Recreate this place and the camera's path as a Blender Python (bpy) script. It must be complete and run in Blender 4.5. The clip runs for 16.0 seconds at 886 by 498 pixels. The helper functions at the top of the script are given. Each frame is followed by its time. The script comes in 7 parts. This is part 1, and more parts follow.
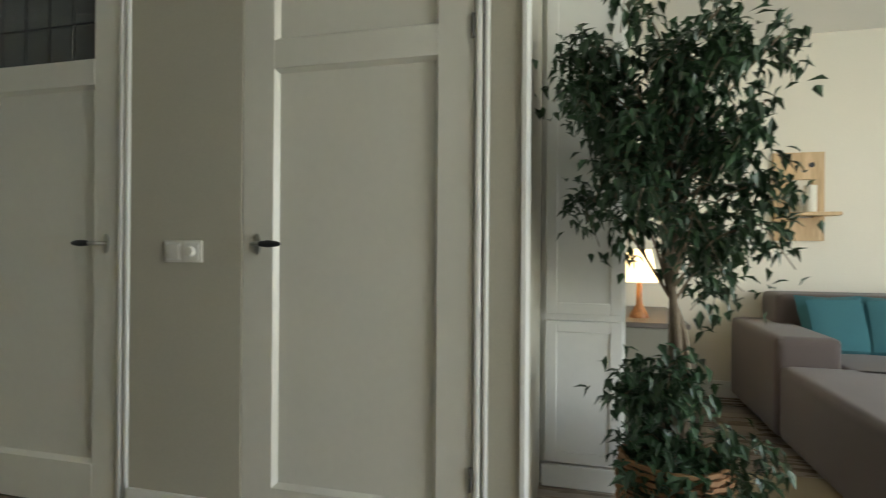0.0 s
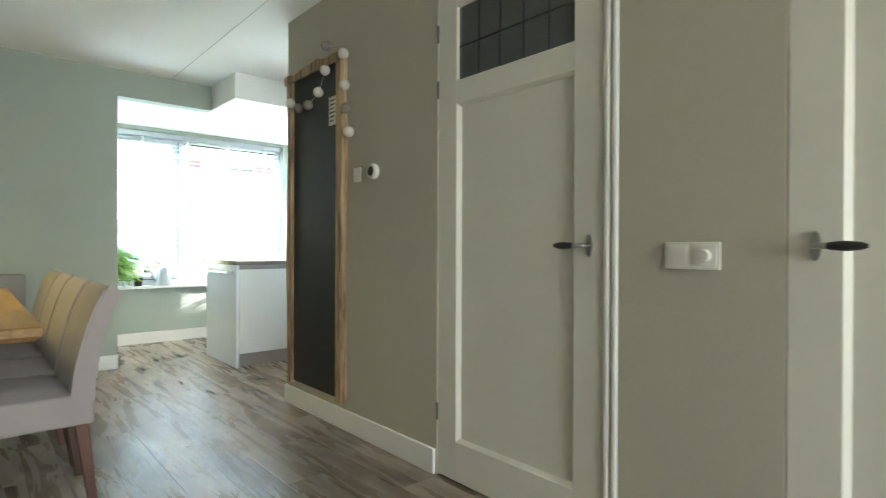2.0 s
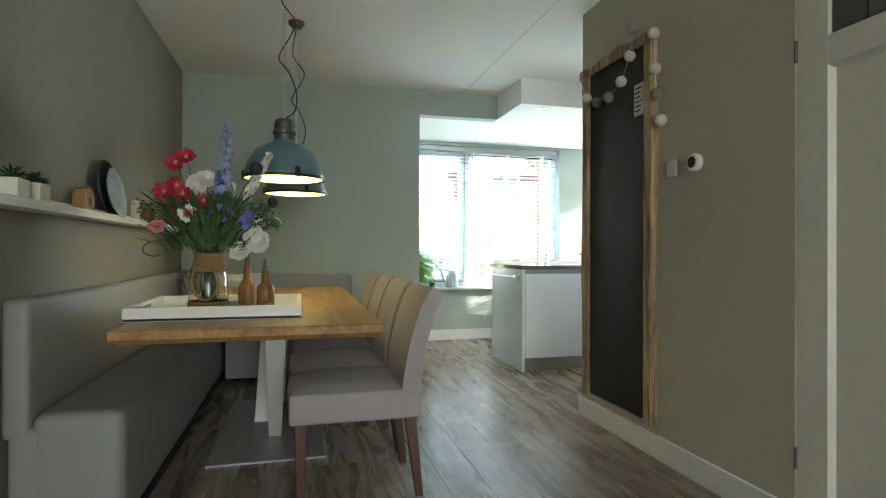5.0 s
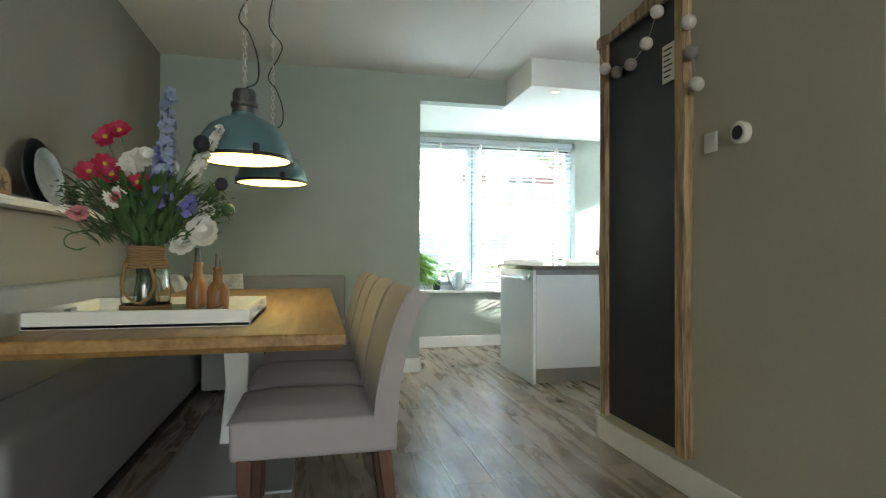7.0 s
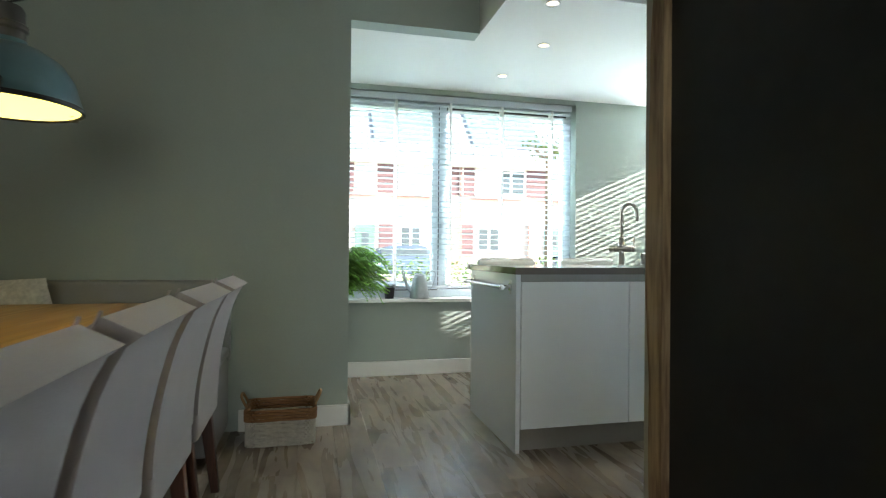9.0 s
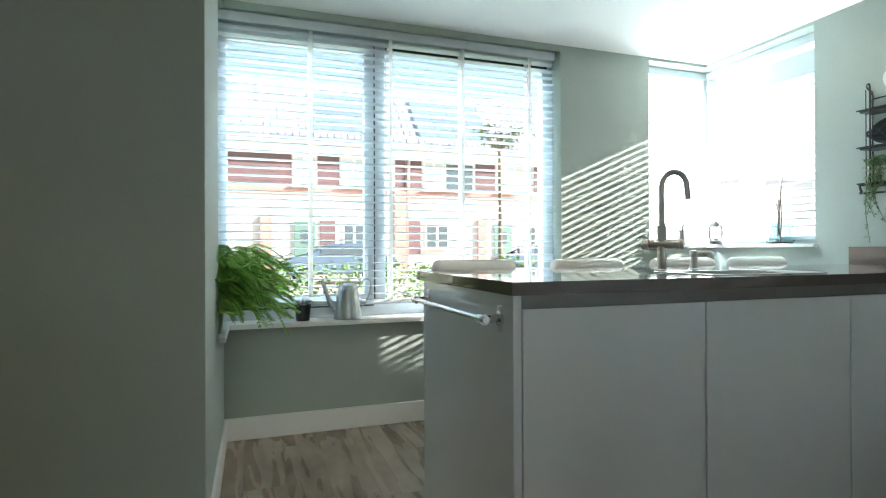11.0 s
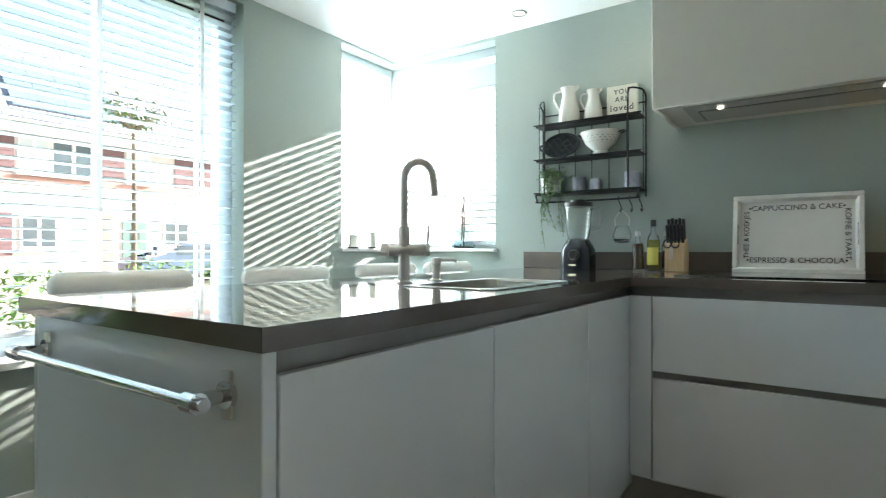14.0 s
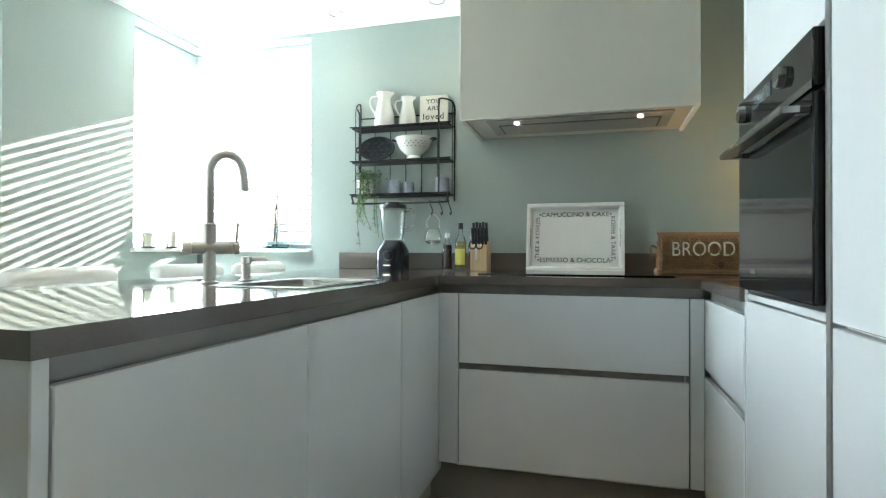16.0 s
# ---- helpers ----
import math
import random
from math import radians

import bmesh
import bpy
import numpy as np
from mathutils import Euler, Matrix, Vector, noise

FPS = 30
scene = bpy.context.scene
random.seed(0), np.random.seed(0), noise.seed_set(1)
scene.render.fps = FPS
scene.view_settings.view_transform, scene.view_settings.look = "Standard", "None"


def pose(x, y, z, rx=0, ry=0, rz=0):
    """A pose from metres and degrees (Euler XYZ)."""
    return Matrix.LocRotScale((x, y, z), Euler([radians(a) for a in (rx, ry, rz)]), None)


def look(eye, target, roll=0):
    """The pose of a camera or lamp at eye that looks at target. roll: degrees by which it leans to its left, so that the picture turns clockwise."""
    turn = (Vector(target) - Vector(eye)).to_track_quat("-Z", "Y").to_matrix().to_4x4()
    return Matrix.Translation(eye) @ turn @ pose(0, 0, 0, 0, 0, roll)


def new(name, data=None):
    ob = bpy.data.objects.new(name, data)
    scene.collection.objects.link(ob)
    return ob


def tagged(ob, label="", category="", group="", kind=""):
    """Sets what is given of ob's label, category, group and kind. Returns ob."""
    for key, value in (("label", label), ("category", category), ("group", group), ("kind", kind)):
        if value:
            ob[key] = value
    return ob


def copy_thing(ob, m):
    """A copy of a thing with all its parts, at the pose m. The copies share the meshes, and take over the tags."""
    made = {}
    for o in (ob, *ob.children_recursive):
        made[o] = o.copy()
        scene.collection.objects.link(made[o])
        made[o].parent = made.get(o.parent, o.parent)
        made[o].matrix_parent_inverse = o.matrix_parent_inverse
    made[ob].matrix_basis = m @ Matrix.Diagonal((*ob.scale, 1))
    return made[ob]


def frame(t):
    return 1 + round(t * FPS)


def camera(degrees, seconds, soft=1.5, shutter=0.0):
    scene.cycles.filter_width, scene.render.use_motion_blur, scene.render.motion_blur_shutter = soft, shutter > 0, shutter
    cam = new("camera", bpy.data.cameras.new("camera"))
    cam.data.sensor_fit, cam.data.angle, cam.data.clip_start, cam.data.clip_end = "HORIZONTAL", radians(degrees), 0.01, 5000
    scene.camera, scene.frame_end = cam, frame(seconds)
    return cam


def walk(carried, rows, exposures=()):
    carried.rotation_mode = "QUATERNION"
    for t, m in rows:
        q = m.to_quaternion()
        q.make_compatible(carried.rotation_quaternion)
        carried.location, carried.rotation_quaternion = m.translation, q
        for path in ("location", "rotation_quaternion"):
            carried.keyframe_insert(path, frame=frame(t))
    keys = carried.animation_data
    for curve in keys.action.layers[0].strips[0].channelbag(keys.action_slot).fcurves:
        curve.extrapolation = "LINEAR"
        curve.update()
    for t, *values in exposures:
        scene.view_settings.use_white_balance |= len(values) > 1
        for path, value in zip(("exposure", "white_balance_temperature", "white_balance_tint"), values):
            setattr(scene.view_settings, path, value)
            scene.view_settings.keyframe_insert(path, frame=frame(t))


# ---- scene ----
cam = camera(78.0, 16.0, soft=1.1, shutter=0.3)
PATH = [
    (0, (-0.297, 0.11, 1.057), (-0.805, 2.044, 1.061), 0.4),
    (0.5, (-0.485, 0.113, 1.066), (-1.266, 1.954, 1.061), 0.3),
    (1, (-0.68, 0.159, 1.085), (-1.755, 1.845, 1.058), 0.2),
    (1.5, (-0.858, 0.216, 1.082), (-2.174, 1.721, 1.063), 0.2),
    (2, (-1.027, 0.218, 1.07), (-2.537, 1.529, 1.061), 0.2),
    (2.5, (-1.199, 0.179, 1.075), (-2.843, 1.317, 1.067), 0.2),
    (3, (-1.283, 0.144, 1.083), (-3.046, 1.088, 1.075), 0.1),
    (3.5, (-1.311, 0.117, 1.078), (-3.157, 0.887, 1.073), 0.1),
    (4, (-1.323, 0.109, 1.074), (-3.218, 0.749, 1.071), 0.1),
    (4.5, (-1.336, 0.096, 1.069), (-3.257, 0.652, 1.07), 0.2),
    (6.8, (-1.661, 0.303, 1.017), (-3.612, 0.742, 1.042), 0.1),
    (7, (-1.772, 0.341, 1.016), (-3.722, 0.784, 1.038), 0.2),
    (7.5, (-2.112, 0.503, 1.003), (-4.061, 0.951, 1.02), 0.3),
    (8, (-2.486, 0.665, 1.004), (-4.429, 1.136, 1.024), 0.3),
    (8.2, (-2.635, 0.737, 1.004), (-4.579, 1.205, 1.021), 0.5),
    (10.3, (-4.14, 1.235, 1.006), (-6.074, 1.743, 1.013), -0.2),
    (10.5, (-4.265, 1.267, 1.011), (-6.189, 1.815, 1.02), -0.3),
    (11, (-4.528, 1.347, 1.018), (-6.417, 2.004, 1.023), -0.2),
    (11.5, (-4.74, 1.416, 1.02), (-6.581, 2.196, 1.023), -0.1),
    (12, (-4.905, 1.465, 1.02), (-6.651, 2.439, 1.026), -0.2),
    (12.5, (-5.053, 1.512, 1.022), (-6.691, 2.659, 1.013), 0.3),
    (13, (-5.096, 1.512, 1.04), (-6.605, 2.825, 1.029), 0.2),
    (13.5, (-5.164, 1.52, 1.042), (-6.464, 3.039, 1.041), 0.0),
    (14, (-5.184, 1.516, 1.038), (-6.328, 3.157, 1.043), -0.0),
    (14.5, (-5.178, 1.502, 1.033), (-6.145, 3.252, 1.041), 0.2),
    (15, (-5.182, 1.503, 1.028), (-5.973, 3.34, 1.04), 0.1),
    (15.5, (-5.18, 1.505, 1.025), (-5.818, 3.4, 1.04), 0.0),
    (16, (-5.174, 1.502, 1.025), (-5.719, 3.426, 1.042), 0.2),
]
EXPOSURES = [(0, 3.35), (0.5, 3.45), (1.0, 3.6), (2.0, 3.98), (2.5, 4.2), (3.5, 3.82), (4.5, 3.4), (7.0, 3.43), (8.0, 3.08), (10.5, 2.3), (11.0, 2.26), (12.5, 2.1), (13.5, 2.22), (14.5, 2.66), (15.3, 2.82), (16, 2.92)]
walk(cam, [(t, look(eye, target, roll)) for t, eye, target, roll in PATH], EXPOSURES)

# ---- world, sun and large lights ----
SUN_WAY = Vector((-0.295, -1.0, -0.434)).normalized()
world = bpy.data.worlds.new("world")
scene.world = world
world.use_nodes = True
wn = world.node_tree.nodes
sky = wn.new("ShaderNodeTexSky")
sky.sky_type, sky.sun_disc = "NISHITA", False
sky.sun_elevation = math.asin(-SUN_WAY.z)
sky.sun_rotation = math.atan2(-SUN_WAY.x, -SUN_WAY.y)
sky.air_density, sky.dust_density = 1.2, 1.5
wn["Background"].inputs["Strength"].default_value = 0.075
world.node_tree.links.new(sky.outputs[0], wn["Background"].inputs["Color"])

sun = new("sun", bpy.data.lights.new("sun", "SUN"))
sun.data.energy, sun.data.angle, sun.data.color = 5.0, radians(0.5), (1.0, 0.965, 0.90)
sun.matrix_world = look((0, 0, 10), Vector((0, 0, 10)) + SUN_WAY)


def area(name, eye, target, sx, sy, power, color):
    ob = new(name, bpy.data.lights.new(name, "AREA"))
    ob.data.shape, ob.data.size, ob.data.size_y = "RECTANGLE", sx, sy
    ob.data.energy, ob.data.color = power, color
    ob.matrix_world = look(eye, target)
    return ob


DAY = (0.75, 0.92, 1.0)
area("bay_sky_light", (-10.2, 2.25, 5.2), (-7.0, 2.25, 1.0), 3.0, 2.4, 450, DAY)
area("corner_sky_light", (-7.35, 4.95, 1.75), (-7.35, 3.0, 1.75), 1.7, 1.6, 1.25, DAY)
area("corner_sky_light", (-8.05, 4.45, 1.75), (-6.0, 4.45, 1.75), 1.1, 1.6, 20, DAY)
area("garden_sky_light", (3.9, 0.75, 1.4), (0.0, 0.75, 1.2), 2.9, 2.2, 12.0, (0.89, 0.955, 1.0))


def bulb(name, x, y, z, power, color, radius=0.04):
    ob = new(name, bpy.data.lights.new(name, "POINT"))
    ob.data.energy, ob.data.color, ob.data.shadow_soft_size = power, color, radius
    ob.location = (x, y, z)


def spot(name, x, y, z, power, color, angle=80):
    ob = new(name, bpy.data.lights.new(name, "SPOT"))
    ob.data.energy, ob.data.color, ob.data.spot_size, ob.data.spot_blend = power, color, radians(angle), 0.6
    ob.data.shadow_soft_size = 0.02
    ob.matrix_world = look((x, y, z), (x, y, 0), 0)


# ---- materials ----
def material(name, color, rough=0.5, metal=0.0, vary=0.08, grain=40.0, bump=0.05, stain=3.0, spec=0.5, random_tint=0.0,
             streak=None, coat=0.0, sheen=0.0):
    """Paint, plaster, cloth, stone: a base colour that drifts at two scales, with fine relief. streak: stretches the grain along an axis."""
    m = bpy.data.materials.new(name)
    m.use_nodes = True
    n, l = m.node_tree.nodes, m.node_tree.links
    b = n["Principled BSDF"]
    b.inputs["Roughness"].default_value, b.inputs["Metallic"].default_value = rough, metal
    b.inputs["Specular IOR Level"].default_value = spec
    b.inputs["Coat Weight"].default_value = coat
    b.inputs["Sheen Weight"].default_value = sheen
    co = n.new("ShaderNodeTexCoord")
    mp = n.new("ShaderNodeMapping")
    if streak:
        mp.inputs["Scale"].default_value = streak
    l.new(co.outputs["Object"], mp.inputs["Vector"])
    fine, coarse = n.new("ShaderNodeTexNoise"), n.new("ShaderNodeTexNoise")
    for t, s in ((fine, grain), (coarse, stain)):
        t.inputs["Scale"].default_value, t.inputs["Detail"].default_value = s, 6
        l.new(mp.outputs[0], t.inputs["Vector"])
    add = n.new("ShaderNodeMath")
    add.operation = "ADD"
    l.new(fine.outputs["Fac"], add.inputs[0])
    l.new(coarse.outputs["Fac"], add.inputs[1])
    last = add
    if random_tint:
        info = n.new("ShaderNodeObjectInfo")
        more = n.new("ShaderNodeMath")
        more.operation = "MULTIPLY_ADD"
        more.inputs[1].default_value = random_tint
        l.new(info.outputs["Random"], more.inputs[0])
        l.new(add.outputs[0], more.inputs[2])
        last = more
    ramp = n.new("ShaderNodeMapRange")
    ramp.inputs["From Min"].default_value, ramp.inputs["From Max"].default_value = 0.55, 1.45 + random_tint
    ramp.inputs["To Min"].default_value, ramp.inputs["To Max"].default_value = 1 - vary, 1 + vary
    l.new(last.outputs[0], ramp.inputs["Value"])
    mix = n.new("ShaderNodeVectorMath")
    mix.operation = "SCALE"
    mix.inputs[0].default_value = color
    l.new(ramp.outputs[0], mix.inputs["Scale"])
    l.new(mix.outputs[0], b.inputs["Base Color"])
    rr = n.new("ShaderNodeMapRange")
    rr.inputs["To Min"].default_value, rr.inputs["To Max"].default_value = max(rough - 0.06, 0.01), min(rough + 0.08, 1)
    l.new(coarse.outputs["Fac"], rr.inputs["Value"])
    l.new(rr.outputs[0], b.inputs["Roughness"])
    if bump:
        bp = n.new("ShaderNodeBump")
        bp.inputs["Strength"].default_value, bp.inputs["Distance"].default_value = bump, 0.002
        l.new(fine.outputs["Fac"], bp.inputs["Height"])
        l.new(bp.outputs[0], b.inputs["Normal"])
    return m


def wood(name, dark, light, axis=0, scale=1.0, rough=0.45, random_shift=True, contrast=1.0, bump=0.15, ratio=10.0, pores=0.45, detail=8.0):
    """Wood with long grain along an axis, growth bands, and pores."""
    m = bpy.data.materials.new(name)
    m.use_nodes = True
    n, l = m.node_tree.nodes, m.node_tree.links
    b = n["Principled BSDF"]
    co, mp = n.new("ShaderNodeTexCoord"), n.new("ShaderNodeMapping")
    stretch = [9.0 * scale] * 3
    stretch[axis] = 9.0 * scale / ratio
    mp.inputs["Scale"].default_value = stretch
    l.new(co.outputs["Object"], mp.inputs["Vector"])
    if random_shift:
        info, mul, cmb = n.new("ShaderNodeObjectInfo"), n.new("ShaderNodeMath"), n.new("ShaderNodeCombineXYZ")
        mul.operation, mul.inputs[1].default_value = "MULTIPLY", 57.0
        l.new(info.outputs["Random"], mul.inputs[0])
        for i in range(3):
            l.new(mul.outputs[0], cmb.inputs[i])
        l.new(cmb.outputs[0], mp.inputs["Location"])
    big, fine = n.new("ShaderNodeTexNoise"), n.new("ShaderNodeTexNoise")
    big.inputs["Scale"].default_value, big.inputs["Detail"].default_value, big.inputs["Distortion"].default_value = 1.6, detail, 0.9 if detail > 4 else 0.25
    fine.inputs["Scale"].default_value, fine.inputs["Detail"].default_value = 9.0, 8
    l.new(mp.outputs[0], big.inputs["Vector"])
    l.new(mp.outputs[0], fine.inputs["Vector"])
    add = n.new("ShaderNodeMath")
    add.operation, add.inputs[1].default_value = "MULTIPLY_ADD", pores
    l.new(fine.outputs["Fac"], add.inputs[0])
    l.new(big.outputs["Fac"], add.inputs[2])
    last = add
    if random_shift:
        info2, tint = n.new("ShaderNodeObjectInfo"), n.new("ShaderNodeMath")
        tint.operation, tint.inputs[1].default_value = "MULTIPLY_ADD", 0.16
        l.new(info2.outputs["Random"], tint.inputs[0])
        l.new(add.outputs[0], tint.inputs[2])
        last = tint
    r = n.new("ShaderNodeValToRGB")
    mid = 0.5 + pores / 2 + (0.08 if random_shift else 0.0)
    r.color_ramp.elements[0].position, r.color_ramp.elements[0].color = mid - 0.22 / contrast, (*dark, 1)
    r.color_ramp.elements[1].position, r.color_ramp.elements[1].color = mid + 0.2 / contrast, (*light, 1)
    l.new(last.outputs[0], r.inputs["Fac"])
    l.new(r.outputs[0], b.inputs["Base Color"])
    rr = n.new("ShaderNodeMapRange")
    rr.inputs["To Min"].default_value, rr.inputs["To Max"].default_value = rough - 0.12, rough + 0.15
    l.new(fine.outputs["Fac"], rr.inputs["Value"])
    l.new(rr.outputs[0], b.inputs["Roughness"])
    bp = n.new("ShaderNodeBump")
    bp.inputs["Strength"].default_value, bp.inputs["Distance"].default_value = bump, 0.002
    l.new(add.outputs[0], bp.inputs["Height"])
    l.new(bp.outputs[0], b.inputs["Normal"])
    return m


def weathered_plank(name, tones, rough):
    """Embossed vinyl planks printed as weathered oak: soft cloudy streaks along x, dark cracks and knots, a tint for each plank."""
    m = bpy.data.materials.new(name)
    m.use_nodes = True
    n, l = m.node_tree.nodes, m.node_tree.links
    b = n["Principled BSDF"]
    co, info, far, cmb, at = n.new("ShaderNodeTexCoord"), n.new("ShaderNodeObjectInfo"), n.new("ShaderNodeMath"), n.new("ShaderNodeCombineXYZ"), n.new("ShaderNodeVectorMath")
    far.operation, far.inputs[1].default_value = "MULTIPLY", 83.0
    l.new(info.outputs["Random"], far.inputs[0])
    l.new(far.outputs[0], cmb.inputs["X"])
    l.new(far.outputs[0], cmb.inputs["Z"])
    at.operation = "ADD"
    l.new(co.outputs["Object"], at.inputs[0])
    l.new(cmb.outputs[0], at.inputs[1])

    def streaks(sx, sy, detail, distortion):
        mp, t = n.new("ShaderNodeMapping"), n.new("ShaderNodeTexNoise")
        mp.inputs["Scale"].default_value = (sx, sy, 1.0)
        t.inputs["Scale"].default_value, t.inputs["Detail"].default_value, t.inputs["Distortion"].default_value = 1.0, detail, distortion
        l.new(at.outputs[0], mp.inputs["Vector"])
        l.new(mp.outputs[0], t.inputs["Vector"])
        return t.outputs["Fac"]

    def mul_add(a, k, c):
        x = n.new("ShaderNodeMath")
        x.operation, x.inputs[1].default_value = "MULTIPLY_ADD", k
        l.new(a, x.inputs[0])
        if isinstance(c, float):
            x.inputs[2].default_value = c
        else:
            l.new(c, x.inputs[2])
        return x.outputs[0]

    cloud, band, grain = streaks(3.6, 8.5, 3, 0.4), streaks(1.5, 13.0, 3, 0.8), streaks(7.0, 150.0, 3, 1.0)
    tone = mul_add(info.outputs["Random"], 0.16, mul_add(grain, 0.08, mul_add(band, 0.22, mul_add(cloud, 0.90, -0.17))))
    ramp = n.new("ShaderNodeValToRGB")
    e = ramp.color_ramp.elements
    e[0].position, e[0].color = 0.26, (*tones[0], 1)
    e[1].position, e[1].color = 0.80, (*tones[3], 1)
    for p, c in ((0.42, tones[1]), (0.58, tones[2])):
        q = e.new(p)
        q.color = (*c, 1)
    l.new(tone, ramp.inputs["Fac"])
    l.new(ramp.outputs[0], b.inputs["Base Color"])
    rr = n.new("ShaderNodeMapRange")
    rr.inputs["From Min"].default_value, rr.inputs["From Max"].default_value = 0.3, 0.7
    rr.inputs["To Min"].default_value, rr.inputs["To Max"].default_value = rough - 0.07, rough + 0.12
    l.new(band, rr.inputs["Value"])
    l.new(rr.outputs[0], b.inputs["Roughness"])
    bp = n.new("ShaderNodeBump")
    bp.inputs["Strength"].default_value, bp.inputs["Distance"].default_value = 0.35, 0.002
    l.new(mul_add(grain, 0.4, band), bp.inputs["Height"])
    l.new(bp.outputs[0], b.inputs["Normal"])
    return m


def glass(name, color=(0.96, 0.98, 0.97), rough=0.0, ior=1.45):
    m = bpy.data.materials.new(name)
    m.use_nodes = True
    b = m.node_tree.nodes["Principled BSDF"]
    b.inputs["Base Color"].default_value = (*color, 1)
    b.inputs["Transmission Weight"].default_value, b.inputs["Roughness"].default_value, b.inputs["IOR"].default_value = 1.0, rough, ior
    return m


def glow(name, color, power):
    m = bpy.data.materials.new(name)
    m.use_nodes = True
    b = m.node_tree.nodes["Principled BSDF"]
    b.inputs["Base Color"].default_value = (*color, 1)
    b.inputs["Emission Color"].default_value, b.inputs["Emission Strength"].default_value = (*color, 1), power
    return m


M = {}
M["greige"] = material("greige_wall_paint", (0.475, 0.45, 0.375), 0.85, vary=0.05, grain=120, bump=0.12, stain=1.2)
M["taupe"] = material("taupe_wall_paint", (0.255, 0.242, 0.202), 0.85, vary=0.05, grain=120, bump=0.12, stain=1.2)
M["sage"] = material("sage_wall_paint", (0.37, 0.418, 0.38), 0.8, vary=0.05, grain=120, bump=0.02, stain=1.2)
M["cream"] = material("cream_wall_paint", (0.74, 0.70, 0.61), 0.85, vary=0.04, grain=120, bump=0.12, stain=1.2)
M["ceiling"] = material("ceiling_paint", (0.80, 0.79, 0.76), 0.9, vary=0.03, grain=150, bump=0.15, stain=1.0)
M["white"] = material("white_lacquer", (0.78, 0.77, 0.73), 0.35, vary=0.03, grain=30, bump=0.03)
M["door"] = material("door_paint", (0.71, 0.69, 0.625), 0.34, vary=0.03, grain=30, bump=0.04)
M["trim"] = material("trim_paint", (0.80, 0.79, 0.76), 0.4, vary=0.03, grain=30, bump=0.03)
M["gloss"] = material("cabinet_gloss_white", (0.78, 0.80, 0.81), 0.13, vary=0.015, grain=8, bump=0.0, coat=0.3)
# cabinet white again, with a bluish reflection put into the colour
M["panel"] = material("end_panel_gloss_blue_sheen", (0.78, 0.815, 0.85), 0.10, vary=0.015, grain=8, bump=0.0, coat=0.3)
M["hood"] = material("hood_matt_white", (0.66, 0.63, 0.56), 0.5, vary=0.02, grain=20, bump=0.02)
M["worktop"] = material("taupe_composite_worktop", (0.135, 0.113, 0.098), -0.03, vary=0.12, grain=260, bump=0.01, stain=4, coat=0.2)
M["plinth"] = material("plinth_taupe", (0.15, 0.13, 0.115), 0.4, vary=0.05)
M["kick"] = material("satin_grey_kickboard", (0.30, 0.275, 0.25), 0.3, vary=0.05)
M["rail"] = material("grip_rail", (0.27, 0.262, 0.25), 0.35, metal=0.6, vary=0.04)
M["extractor"] = material("taupe_brushed_steel", (0.36, 0.335, 0.30), 0.35, metal=0.3, vary=0.05, grain=60, streak=(12, 1, 1))
M["dark_steel"] = material("dark_brushed_steel", (0.27, 0.27, 0.26), 0.25, metal=1.0, vary=0.06, grain=60, bump=0.02, streak=(1, 1, 12))
M["steel"] = material("brushed_steel", (0.55, 0.55, 0.53), 0.28, metal=1.0, vary=0.06, grain=60, bump=0.02, streak=(1, 1, 12))
M["gunmetal"] = material("gunmetal_tap", (0.55, 0.535, 0.51), 0.34, metal=0.7, vary=0.05)
M["chrome"] = material("chrome", (0.75, 0.75, 0.75), 0.1, metal=1.0, vary=0.02, bump=0)
M["zinc"] = material("galvanised_zinc", (0.42, 0.45, 0.46), 0.4, metal=0.9, vary=0.15, grain=30, stain=12)
M["black"] = material("black_plastic", (0.018, 0.018, 0.02), 0.35, vary=0.1)
M["black_metal"] = material("black_wire", (0.03, 0.03, 0.03), 0.45, metal=0.5, vary=0.2)
M["oven_glass"] = material("oven_black_glass", (0.012, 0.013, 0.014), 0.05, vary=0.05, bump=0)
M["chalk"] = material("chalkboard", (0.014, 0.016, 0.018), 0.42, vary=0.35, grain=25, bump=0.05, stain=2.5)
M["floor"] = weathered_plank("vinyl_plank_floor", ((0.125, 0.094, 0.072), (0.22, 0.174, 0.134), (0.315, 0.255, 0.20), (0.45, 0.375, 0.30)), 0.26)
M["oak"] = wood("oak_tabletop", (0.22, 0.11, 0.035), (0.46, 0.27, 0.10), 0, 0.8, rough=0.4, random_shift=False)
M["frame_wood"] = wood("weathered_frame_wood", (0.16, 0.09, 0.045), (0.50, 0.36, 0.21), 2, 1.2, rough=0.7, contrast=1.3)
M["dark_wood"] = wood("dark_chair_leg_wood", (0.05, 0.018, 0.01), (0.13, 0.05, 0.028), 2, 1.2, rough=0.4)
M["light_wood"] = wood("beech_wood", (0.42, 0.27, 0.13), (0.66, 0.47, 0.27), 2, 1.5, rough=0.5)
M["mango"] = wood("turned_brown_wood", (0.15, 0.065, 0.025), (0.36, 0.18, 0.075), 2, 2.0, rough=0.4)
M["linen"] = material("chair_linen", (0.375, 0.335, 0.335), 0.9, vary=0.10, grain=350, bump=0.35, stain=5, sheen=0.2)
M["bench"] = material("bench_leather", (0.26, 0.258, 0.25), 0.55, vary=0.06, grain=120, bump=0.15, stain=3)
M["knit"] = material("knitted_cushion", (0.68, 0.67, 0.63), 0.95, vary=0.3, grain=60, bump=0.8, stain=20)
